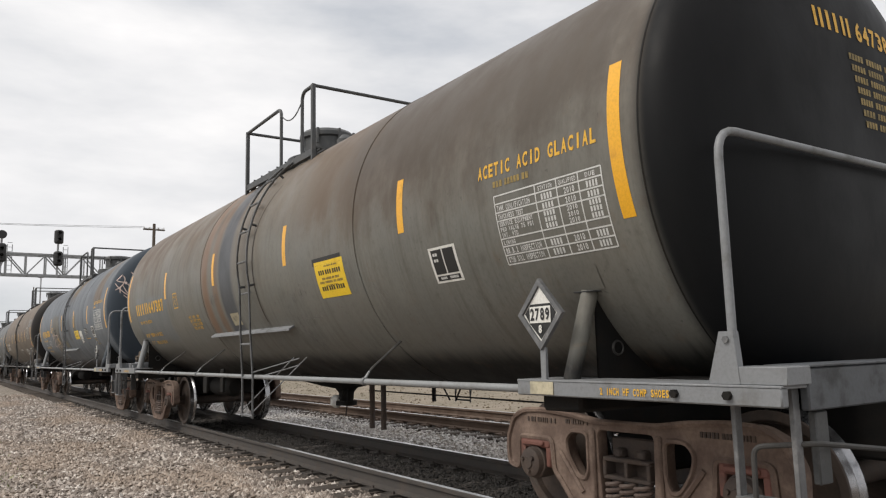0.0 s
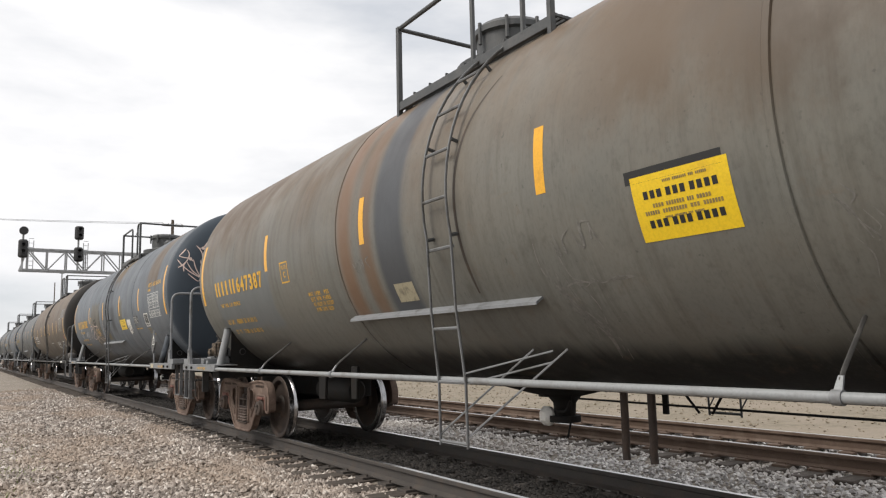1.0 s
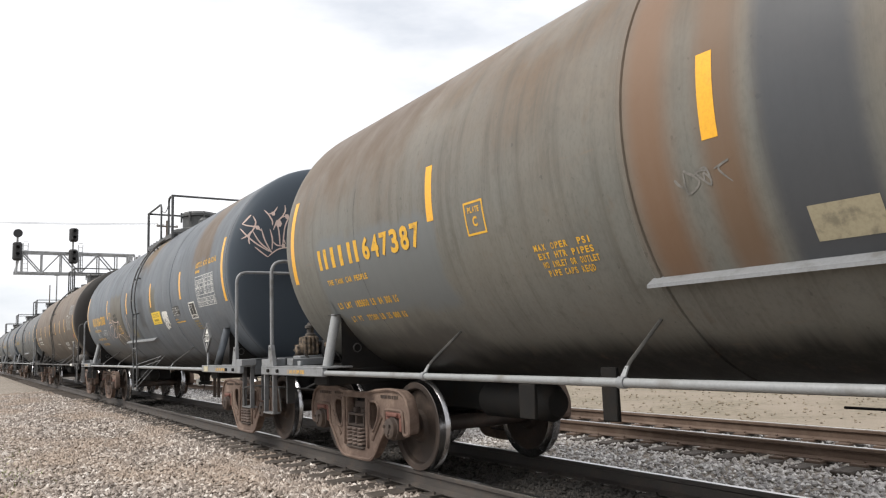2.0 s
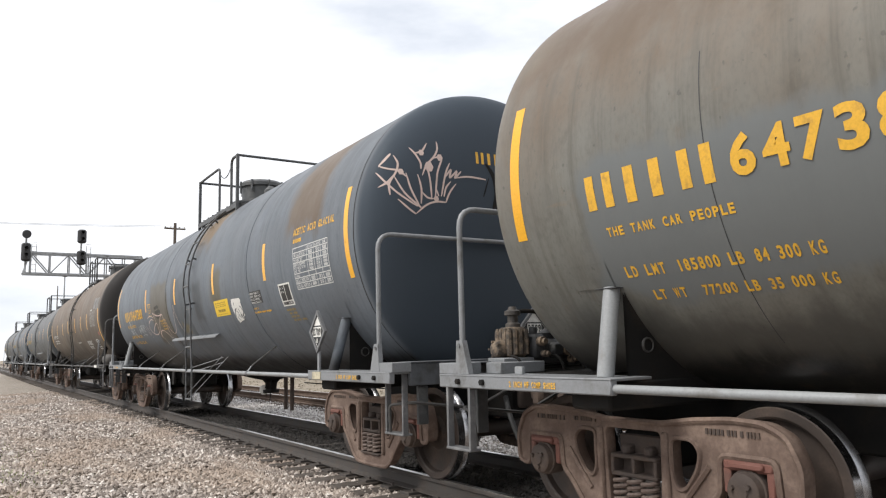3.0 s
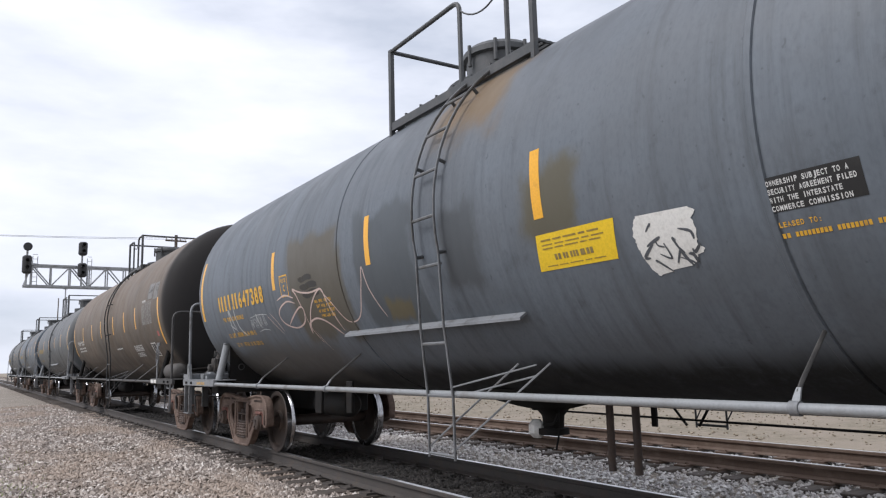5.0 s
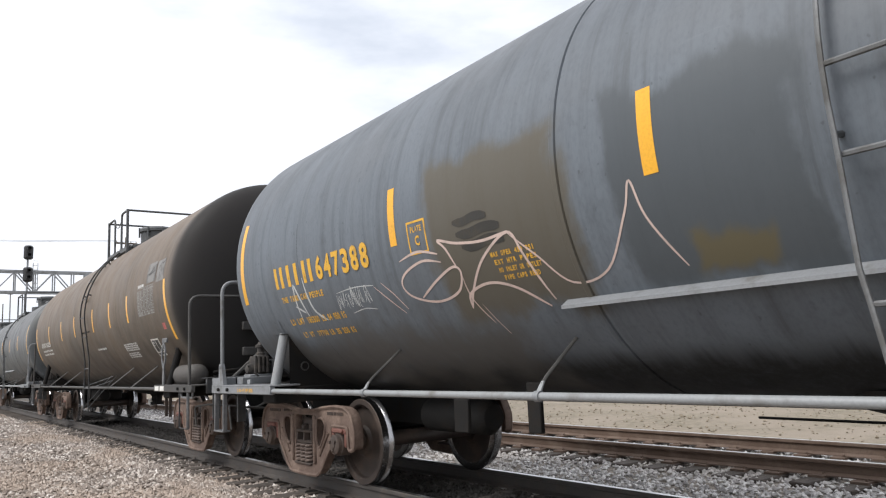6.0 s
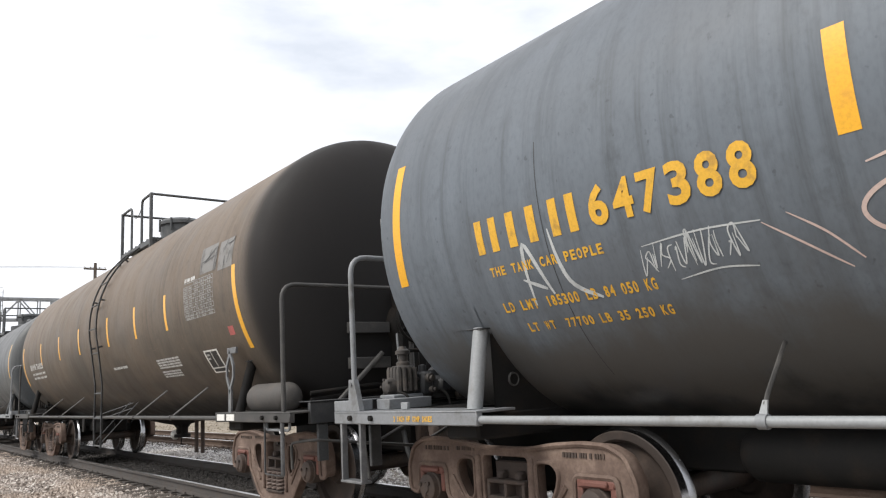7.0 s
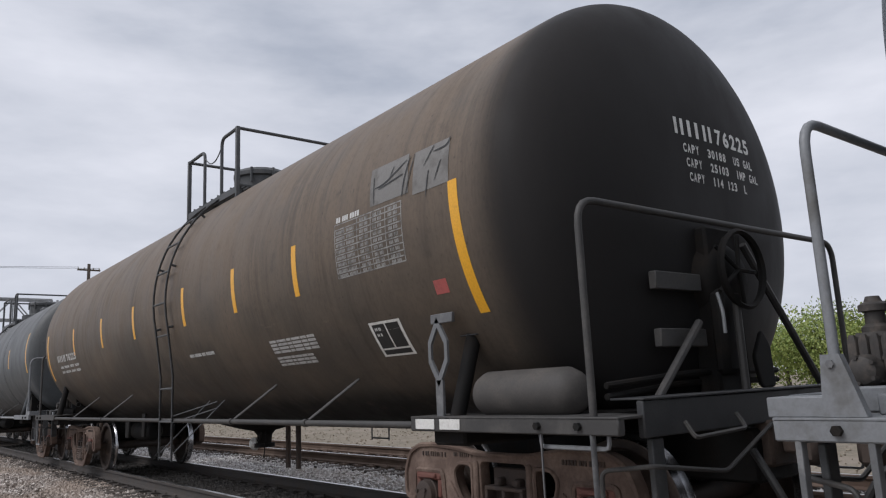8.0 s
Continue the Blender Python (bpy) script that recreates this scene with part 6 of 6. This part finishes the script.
marks(b, "load_limit", M_LETTER_Y, [("LD LMT", 5.80, 5.48, -29.2, -26.6), ("185300 LB", 5.40, 4.98, -29.2, -26.6), ("84 050 KG", 4.92, 4.55, -29.2, -26.6),
                                    ("LT WT", 5.66, 5.42, -35.0, -32.6), ("77700 LB", 5.32, 4.96, -35.0, -32.6), ("35 250 KG", 4.90, 4.52, -35.0, -32.6)])
plate_box(b, 3.15, 2.89, -14.0, -4.5)
bs = ShiftedSkin(b.skin, -0.06, -2.0)
marks(b, "pressure_note", M_LETTER_Y, [("MAX OPER 450 PSI", 2.19, 1.74, -19.3, -18.0), ("EXT HTR PIPES", 2.17, 1.74, -21.4, -20.1), ("NO INLET OR OUTLET", 2.15, 1.72, -23.5, -22.2), ("PIPE CAPS REQD", 2.12, 1.76, -25.6, -24.3)])
bm = bmesh.new()
for k, (y0, y1) in enumerate(((2.60, 2.20), (2.58, 2.08), (2.54, 2.06))):
    d = -6.3 - 3.3 * k
    bs.stroke(bm, [(y0, d), (y0 + (y1 - y0) * 0.3, d - 0.4), (y0 + (y1 - y0) * 0.65, d + 0.3), (y1, d - 0.2)], 0.066 + 0.008 * k, 0.005)
part("painted_out_note", bm, M_PAINTED_OUT, b.ob, "dark smudged paint over old lettering")["kind"] = "stuff"
bm = bmesh.new()
for pts, w in (([(3.40, -12.8), (3.12, -11.3), (2.86, -13.2)], 0.035), ([(2.84, -15.6), (3.08, -14.2), (3.36, -16.5), (3.46, -20.0), (3.36, -24.0), (3.05, -26.5), (2.75, -24.5), (2.64, -19.5), (2.72, -17.6), (2.98, -20.5), (3.24, -24.6)], 0.036),
               ([(2.66, -18.5), (2.74, -12.5), (2.82, -9.7), (2.60, -11.6), (2.30, -12.6), (2.02, -11.8)], 0.036), ([(2.64, -20.0), (2.63, -27.0), (2.52, -35.0)], 0.02), ([(2.55, -29.0), (2.43, -39.0)], 0.016),
               ([(2.68, -30.0), (2.58, -25.0), (2.34, -17.0), (2.02, -12.0), (1.92, -18.0), (1.79, -30.4)], 0.036), ([(2.68, -29.8), (2.62, -25.6), (2.36, -23.6), (2.10, -26.0), (1.86, -32.0)], 0.038),
               ([(2.02, -12.2), (1.80, -19.0), (1.57, -26.8), (1.25, -25.0), (1.00, -14.0), (0.92, -8.0), (0.86, -16.0), (0.70, -27.0)], 0.026), ([(3.79, -17.6), (3.64, -22.0), (3.52, -27.4)], 0.02), ([(3.92, -18.4), (3.76, -23.0), (3.58, -28.6)], 0.02)):
    bs.stroke(bm, pts, w * 0.58)
part("spray_scrawl", bm, M_PINK, b.ob, "looping pale pink spray scrawl")
bm = bmesh.new()
tag_scrawl(bs, bm, 4.65, 4.02, -24.5, -17.0, 17, 0.008, 31)
bs.stroke(bm, [(4.62, -18.2), (4.25, -17.4), (3.92, -18.0)], 0.010)
bs.stroke(bm, [(4.45, -26.0), (4.2, -25.0), (4.0, -25.8)], 0.010)
part("thin_tag", bm, M_SPRAY, b.ob, "thin silvery scrawl")
bm = bmesh.new()
for pts in ([(5.55, -26.5), (5.50, -12.0), (5.36, -24.5)], [(5.26, -10.0), (5.20, -22.0), (5.00, -27.0)], [(5.58, -20.0), (5.40, -23.0)]):
    bs.stroke(bm, pts, 0.03)
part("drip_tag", bm, M_SPRAY, b.ob, "pale sprayed zigzag")
e = EndSkin(b)
bm = bmesh.new()
for pts in (
        [(-1.47, 3.1), (-1.4, 2.99), (-1.28, 2.87), (-1.1, 2.75)], [(-1.44, 3.17), (-1.38, 3.24), (-1.32, 3.31)], [(-1.44, 3.17), (-1.37, 3.14), (-1.27, 3.12), (-1.2, 3.06)], [(-1.3, 3.29), (-1.27, 3.2), (-1.3, 3.1), (-1.37, 2.98), (-1.37, 2.86)],
        [(-1.47, 2.94), (-1.39, 2.99), (-1.33, 3.06)], [(-1.32, 3.06), (-1.23, 2.89), (-1.1, 2.77), (-1.06, 2.74)], [(-1.2, 3.1), (-1.16, 2.93), (-1.08, 2.76)], [(-1.3, 2.82), (-1.2, 2.73), (-1.12, 2.67)],
        [(-1.12, 2.67), (-1.0, 2.77), (-0.89, 2.81), (-0.78, 2.81)], [(-1.14, 3.38), (-1.09, 3.32), (-1.04, 3.22), (-1.04, 3.15)], [(-0.95, 3.44), (-1.01, 3.35), (-1.09, 3.32)], [(-0.84, 3.47), (-0.84, 3.38), (-0.89, 3.29), (-0.98, 3.2)],
        [(-1.08, 3.09), (-1.05, 2.94), (-1.06, 2.78)], [(-1.03, 3.08), (-0.98, 3.18), (-0.95, 3.05), (-0.94, 2.84)], [(-0.92, 3.27), (-0.8, 3.29), (-0.86, 3.12), (-0.9, 2.85)], [(-1.05, 2.91), (-0.99, 2.85), (-0.92, 2.84)],
        [(-0.89, 2.96), (-0.86, 2.87)], [(-0.71, 3.24), (-0.77, 3.11), (-0.83, 2.87)], [(-0.78, 3.07), (-0.7, 3.17), (-0.72, 3.08), (-0.63, 3.16), (-0.66, 3.08), (-0.58, 3.16)], [(-0.66, 3.08), (-0.49, 3.11), (-0.27, 3.1)],
        [(-0.71, 3.04), (-0.77, 2.97), (-0.8, 2.87)], [(-0.65, 3.02), (-0.73, 2.92), (-0.78, 2.81)]):
    e.stroke(bm, pts, 0.020)
for x, z, q in ((-1.25, 3.11, 0.03), (-1.02, 3.33, 0.03), (-0.95, 3.18, 0.05), (-0.82, 3.29, 0.035), (-0.89, 2.84, 0.03)):
    bm.faces.new([bm.verts.new(e.at(x + q * math.cos(k), z + 1.2 * q * math.sin(k), 0.006)) for k in (0, 1.0, 2.1, 3.1, 4.2, 5.3)])
part("crown_tag", bm, M_PINK, b.ob, "pale pink crown-shaped spray scrawl on the tank head")
bm = bmesh.new()
for pts, w in zip(([(-0.26, 3.28), (-0.17, 3.15), (-0.14, 2.95), (-0.19, 2.77)], [(-0.1, 3.12), (-0.09, 2.96), (-0.15, 2.74)], [(-0.23, 3.12), (-0.31, 2.91)]), (0.05, 0.04, 0.02)):
    e.stroke(bm, pts, w)
part("black_overspray", bm, M_UNDER, b.ob, "black spray blot on the tank head")
bm = bmesh.new()
e.bars(bm, MARK, -0.38, 0.06, 3.27, 3.40)
e.text(bm, "647388", 0.14, 0.69, 3.27, 3.40)
part("end_number", bm, M_LETTER_Y, b.ob, "yellow stencilled figures on the tank head")
bm = bmesh.new()
for k in range(6):
    e.bars(bm, (4, -1, 6, -1, 3), 0.02 + 0.02 * k, 0.60, 3.14 - 0.07 * k, 3.18 - 0.07 * k)
part("end_small_print", bm, M_FADED_Y, b.ob)
bm = bmesh.new()
e.patch(bm, 0.10, 0.46, 2.78, 3.02, 0.004)
part("black_overspray", bm, M_BLACK, b.ob)
placard(b, 0.12, -7.72, 1.50, "end", "2789", 0.20, False)
part("placard_arm", box(bmesh.new(), 0.10, 0.14, -7.72, -7.68, 1.15, 1.32, 0.004), M_TRIM, b.ob)

for car in (a, b):
    for y0, y1 in ((-6.68, -7.18), (6.90, 6.41)):
        bm = bmesh.new()
        pts, faces = letters("2 INCH HF COMP SHOES")
        vs = [bm.verts.new((-1.6640, y0 + (y1 - y0) * u, 1.030 + 0.042 * v)) for u, v in pts]
        for f in faces:
            bm.faces.new([vs[i] for i in f])
        part("sill_stencil", bm, M_LETTER_Y, car.ob, smooth=False)
    part("sill_plate", box(bmesh.new(), -1.668, -1.661, -6.28, -6.06, 1.015, 1.095, 0.002), worn("cream_tag", (0.5, 0.45, 0.32), (0.3, 0.27, 0.2), 9.0, 0.6), car.ob, "cream rectangular tag")

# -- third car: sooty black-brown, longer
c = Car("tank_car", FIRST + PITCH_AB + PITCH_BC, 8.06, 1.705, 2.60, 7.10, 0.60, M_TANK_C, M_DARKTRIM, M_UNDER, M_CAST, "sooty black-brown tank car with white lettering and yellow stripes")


def black_car(car):
    tank_shell(car, ())
    for yc in (-6.45, 6.45):
        truck(car, yc)
    side_pipe(car, ((-4.75, -4.45), (-3.05, -2.75), (2.3, 2.6), (4.4, 4.7)))
    ladder(car, -0.45, -0.93)
    walkway(car, -1.55, 0.28, -1.0, -0.36, 4.88, 0.02)
    end_platform(car, -1, False)
    end_platform(car, 1, True)
    underbody(car)
    CARS.append(car)


black_car(c)
for y in (-4.40, -2.95, -1.36, 0.75, 2.55, 4.52):
    stripe(c, y, -13.3, 3.0, 0.09)
for y, s in ((-6.86, 1), (6.86, -1)):
    stripe(c, y, -28.0, 4.5, 0.10, 0.06 * s)
foils = [(-5.74, -6.27, 5.6, 17.0, 0.12), (-6.33, -6.76, 4.4, 16.3, 0.06)]
for y0, y1, a0, a1, lean in foils:
    part("foil_patch", c.skin.patch(bmesh.new(), y0, y1, a0, a1, 0.006, lean * 0.4), M_FOIL, c.ob, "crinkled dull foil sheet stuck to the flank")
bm = bmesh.new()
creases = ([(-5.79, 10.5), (-5.95, 11.2), (-6.21, 15.2)], [(-5.85, 9.8), (-6.18, 11.5)], [(-6.19, 5.0), (-6.21, 10.0), (-6.25, 16.0)], [(-6.24, 5.0), (-6.31, 16.0)], [(-6.45, 11.0), (-6.55, 16.0)], [(-6.55, 14.2), (-6.70, 14.4), (-6.74, 16.3)], [(-6.50, 2.6), (-6.52, 9.5)], [(-6.00, 12.0), (-6.04, 15.0)], [(-5.80, 6.0), (-5.76, 14.0)], [(-6.60, 6.0), (-6.66, 11.0)])
for pts in creases:
    c.skin.stroke(bm, pts, 0.014, 0.016)
part("foil_crease", bm, M_BLACK, c.ob)
rows = (0.0, 0.10, 0.22, 0.34, 0.46, 0.58, 0.70, 0.82, 0.91, 1.0)
cells = [((7, -1, 6), 0.02, 0.32, r + 0.03, r + 0.09) for r in rows[1:-1]]
cells += [((4, -1, 4), c0, c0 + 0.13, r + 0.03, r + 0.09) for r in rows[:-1] for c0 in (0.40, 0.60, 0.82)]
grid_table(c, -5.18, -6.18, -11.4, 4.2, rows, [(0.0, 0, 1), (0.36, 0, 1), (0.57, 0, 1), (0.78, 0, 1), (1.0, 0, 1)], cells, M_FADED_W)
marks(c, "test_note", M_LETTER_W, [((3, -1, 4, -1, 6), -5.20, -5.58, 4.7, 6.3)])
data_plate(c, -5.41, -5.86, -36.7, -25.7, [((4, -1, 4), 0.14, 0.34, 0.76, 0.84), ((5, -2, 3), 0.14, 0.30, 0.60, 0.68)])
bm = bmesh.new()
for k in range(7):
    y1 = -4.46 if k < 4 else -4.28
    c.skin.bars(bm, (5, -.6, 7, -.6, 3, -.6, 6, -.6, 4, -.6, 5), -3.51, y1, -26.8 - 1.35 * k - (1.0 if k > 3 else 0), -25.9 - 1.35 * k - (1.0 if k > 3 else 0))
part("print_block", bm, M_LETTER_W, c.ob, "block of small white print")
marks(c, "print_line", M_LETTER_W, [((4, -.6, 6, -.6, 3, -.6, 7), -1.19, -2.00, -27.2, -25.8)])
part("red_label", c.skin.patch(bmesh.new(), -6.43, -6.58, -21.6, -18.0), M_RED, c.ob, "faded red square label")
bm = bmesh.new()
c.skin.bars(bm, MARK, 6.0, 5.35, -15.6, -11.2)
c.skin.text(bm, "76225", 5.22, 4.50, -15.6, -11.2)
part("car_number", bm, M_LETTER_W, c.ob, "white stencilled figures")
marks(c, "load_limit", M_LETTER_W, [((3, -1, 5, -1, 4, -1, 4), 5.9, 4.4, -20.0, -18.4), ((3, -1, 5, -1, 4, -1, 4), 5.9, 4.4, -23.4, -21.8)])
e = EndSkin(c)
bm = bmesh.new()
e.bars(bm, MARK, -0.30, 0.18, 3.06, 3.19)
e.text(bm, "76225", 0.24, 0.76, 3.06, 3.19)
e.text(bm, "CAPY  30188  US GAL", -0.22, 0.77, 2.93, 3.00)
e.text(bm, "CAPY  25103  IMP GAL", -0.20, 0.84, 2.82, 2.89)
e.text(bm, "CAPY  114 123  L", -0.18, 0.62, 2.71, 2.78)
part("end_lettering", bm, M_WHITE, c.ob, "white stencilled capacity figures on the tank head")
bm = lathe(bmesh.new(), [(-0.47, 0.0), (-0.46, 0.08), (-0.42, 0.13), (-0.36, 0.155), (0.36, 0.155), (0.42, 0.13), (0.46, 0.08), (0.47, 0.0)], (-1.38, -7.10, 1.245), "y", 28)
part("air_reservoir", bm, M_DUSTY, c.ob, "dusty grey air tank on the end platform")
bm = lathe(bmesh.new(), [(0.0, 0.27), (-0.04, 0.29), (-0.06, 0.27), (-0.04, 0.25)], (-0.02, -7.90, 2.03), "y", 28)
bw = part("brake_wheel", bm, M_UNDER, c.ob)
for k in range(5):
    t = 2 * math.pi * k / 5
    part("spoke", sweep(bmesh.new(), [(-0.02, -7.90, 2.03), (-0.02 + 0.27 * math.cos(t), -7.87, 2.03 + 0.27 * math.sin(t))], 0.016, 6), M_UNDER, bw)
part("gear_box", lathe(bmesh.new(), [(-0.05, 0), (-0.05, 0.10), (-0.03, 0.20), (0.03, 0.27), (0.10, 0.30), (0.22, 0.30), (0.24, 0.0)], (0.02, -7.80, 1.98), "y", 24), M_UNDER, c.ob, "black round hand brake gear housing")
part("chain_guard", box(bmesh.new(), -0.22, 0.06, -7.86, -7.74, 1.30, 1.90, 0.04), M_UNDER, c.ob)
part("release_lever", sweep(bmesh.new(), fillet([(-0.26, -7.86, 1.86), (-0.28, -7.90, 1.72), (-0.28, -7.90, 1.58)], 0.04), 0.012, 8), M_PIPE, c.ob, "pale worn release lever")
part("bell_crank", plate(round_loop([(-0.10, 0.0), (0.10, 0.0), (0.16, 0.22), (0.02, 0.42), (-0.08, 0.30)], 0.04), [], 0.03), M_UNDER, c.ob).matrix_basis = pose(0.30, -7.84, 1.20, 0, 0, 90)
part("brake_post", box(bmesh.new(), -0.20, 0.20, -7.78, -7.60, 1.12, 2.36, 0.02), M_UNDER, c.ob)
for z in (1.88, 1.50):
    part("bracket_arm", box(bmesh.new(), -0.80, -0.28, -7.76, -7.70, z, z + 0.12, 0.006), M_DARKTRIM, c.ob)
for pts in ([(-0.42, -7.80, 1.66), (-1.05, -7.82, 1.12)], [(0.25, -7.80, 2.25), (1.20, -7.82, 1.15)], [(-0.1, -7.9, 1.80), (-0.1, -7.9, 1.15)]):
    part("brake_strut", sweep(bmesh.new(), pts, 0.028, 8), M_DARKTRIM, c.ob)
for z, q in ((1.20, 0.10), (1.27, 0.0)):
    part("air_pipe", sweep(bmesh.new(), fillet([(-1.2, -7.6, z), (-0.4, -7.7 + q, z + 0.06), (0.8, -7.65, z + 0.05)], 0.2), 0.022, 8), M_UNDER, c.ob)
# folded placard frame
bm = bmesh.new()
for r0, r1 in ((0.20, 0.14),):
    outer = [bm.verts.new((-1.60, -6.42 - 0.55 * r0 * u, 1.56 + r0 * 1.25 * v)) for u, v in ((1, 0.3), (0, 1), (-1, 0.3), (-1, -0.3), (0, -1), (1, -0.3))]
    inner = [bm.verts.new((-1.60, -6.42 - 0.55 * r1 * u, 1.56 + r1 * 1.25 * v)) for u, v in ((1, 0.3), (0, 1), (-1, 0.3), (-1, -0.3), (0, -1), (1, -0.3))]
    for k in range(6):
        bm.faces.new((outer[k], outer[(k + 1) % 6], inner[(k + 1) % 6], inner[k]))
geo = bmesh.ops.extrude_face_region(bm, geom=list(bm.faces))
bmesh.ops.translate(bm, verts=[v for v in geo["geom"] if isinstance(v, bmesh.types.BMVert)], vec=(0.02, 0, 0))
part("placard_holder", bm, M_LADDER, c.ob, "grey folded placard frame", smooth=False)
part("placard_post", box(bmesh.new(), -1.60, -1.575, -6.46, -6.38, 1.09, 1.36, 0.003), M_STEP, c.ob)
part("placard_flap", box(bmesh.new(), -1.60, -1.57, -6.60, -6.35, 1.76, 1.83, 0.004), M_STEP, c.ob)
for y in (-6.32, -6.60):
    part("sill_plate", box(bmesh.new(), -1.668, -1.661, y - 0.11, y + 0.11, 1.02, 1.09, 0.002), M_WHITE, c.ob, "white rectangular tag")
for e in (-1, ):
    pts = [(-1.60, -7.40, 1.02), (-1.60, -7.40, 0.93), (-1.60, -7.92, 0.93), (-1.60, -7.92, 1.02)]
    part("grab_iron", sweep(bmesh.new(), fillet(pts, 0.03, 2), 0.014, 6), M_TRIM, c.ob)
    pts = [(-1.1, -8.07, 1.05), (-1.1, -8.13, 0.96), (-0.55, -8.13, 0.98), (-0.55, -8.07, 1.07)]
    part("grab_iron", sweep(bmesh.new(), fillet(pts, 0.03, 2), 0.014, 6), M_DARKTRIM, c.ob)

# -- cars behind, as far as the line can be seen
y = c.y
for gap, paint, half, label in ((16.72, M_TANK_D, 7.93, "faded dark slate tank car with a yellow end stripe"), (16.40, M_TANK_B, 7.93, "slate-grey tank car far along the train"), (16.40, M_TANK_D, 7.93, "dusty dark grey tank car at the far end")):
    y += gap
    d = acid_car("tank_car", y, paint, label, (-3.6, 1.5))
    for q in (-4.39, -1.92, 0.73, 3.46):
        stripe(d, q, -8, 9.5)
    for q, s in ((-6.93, 1), (7.0, -1)):
        stripe(d, q, -15.5, 18.5, 0.10, 0.07 * s)
    marks(d, "small_print", M_FADED_Y, [((5, -1, 5, -1, 5, -1, 5, -2, 5, -1, 5, -1, 5, -1, 5), 5.9, 3.8, -11, -4), ((4, -1, 6, -1, 5), 5.7, 4.5, -26, -23)])

build_track("track_near", 0.0, "railway track on dark ties with polished rails", M_RAIL, M_RAIL_TOP)
build_track("track_far", 4.27, "second railway track with rust-brown rails", M_RAIL_RUST, M_RAIL_TOP)
build_stones()


def rolled(t):
    return float(np.interp(t, [g[0] for g in GONE], [g[1] for g in GONE]))


def motions():
    """The train rolls towards the camera; its wheels turn."""
    for car in CARS:
        walk(car.ob, [(t, pose(0, car.y - s, 0)) for t, s in GONE])
    ticks = [k * 4 / 30 for k in range(60)] + [8.0]
    for car in CARS:
        for ob, y in car.wheels:
            walk(ob, [(t, pose(0, y, 0.457) @ Matrix.Rotation(rolled(t) / 0.457, 4, "X")) for t in ticks])


motions()
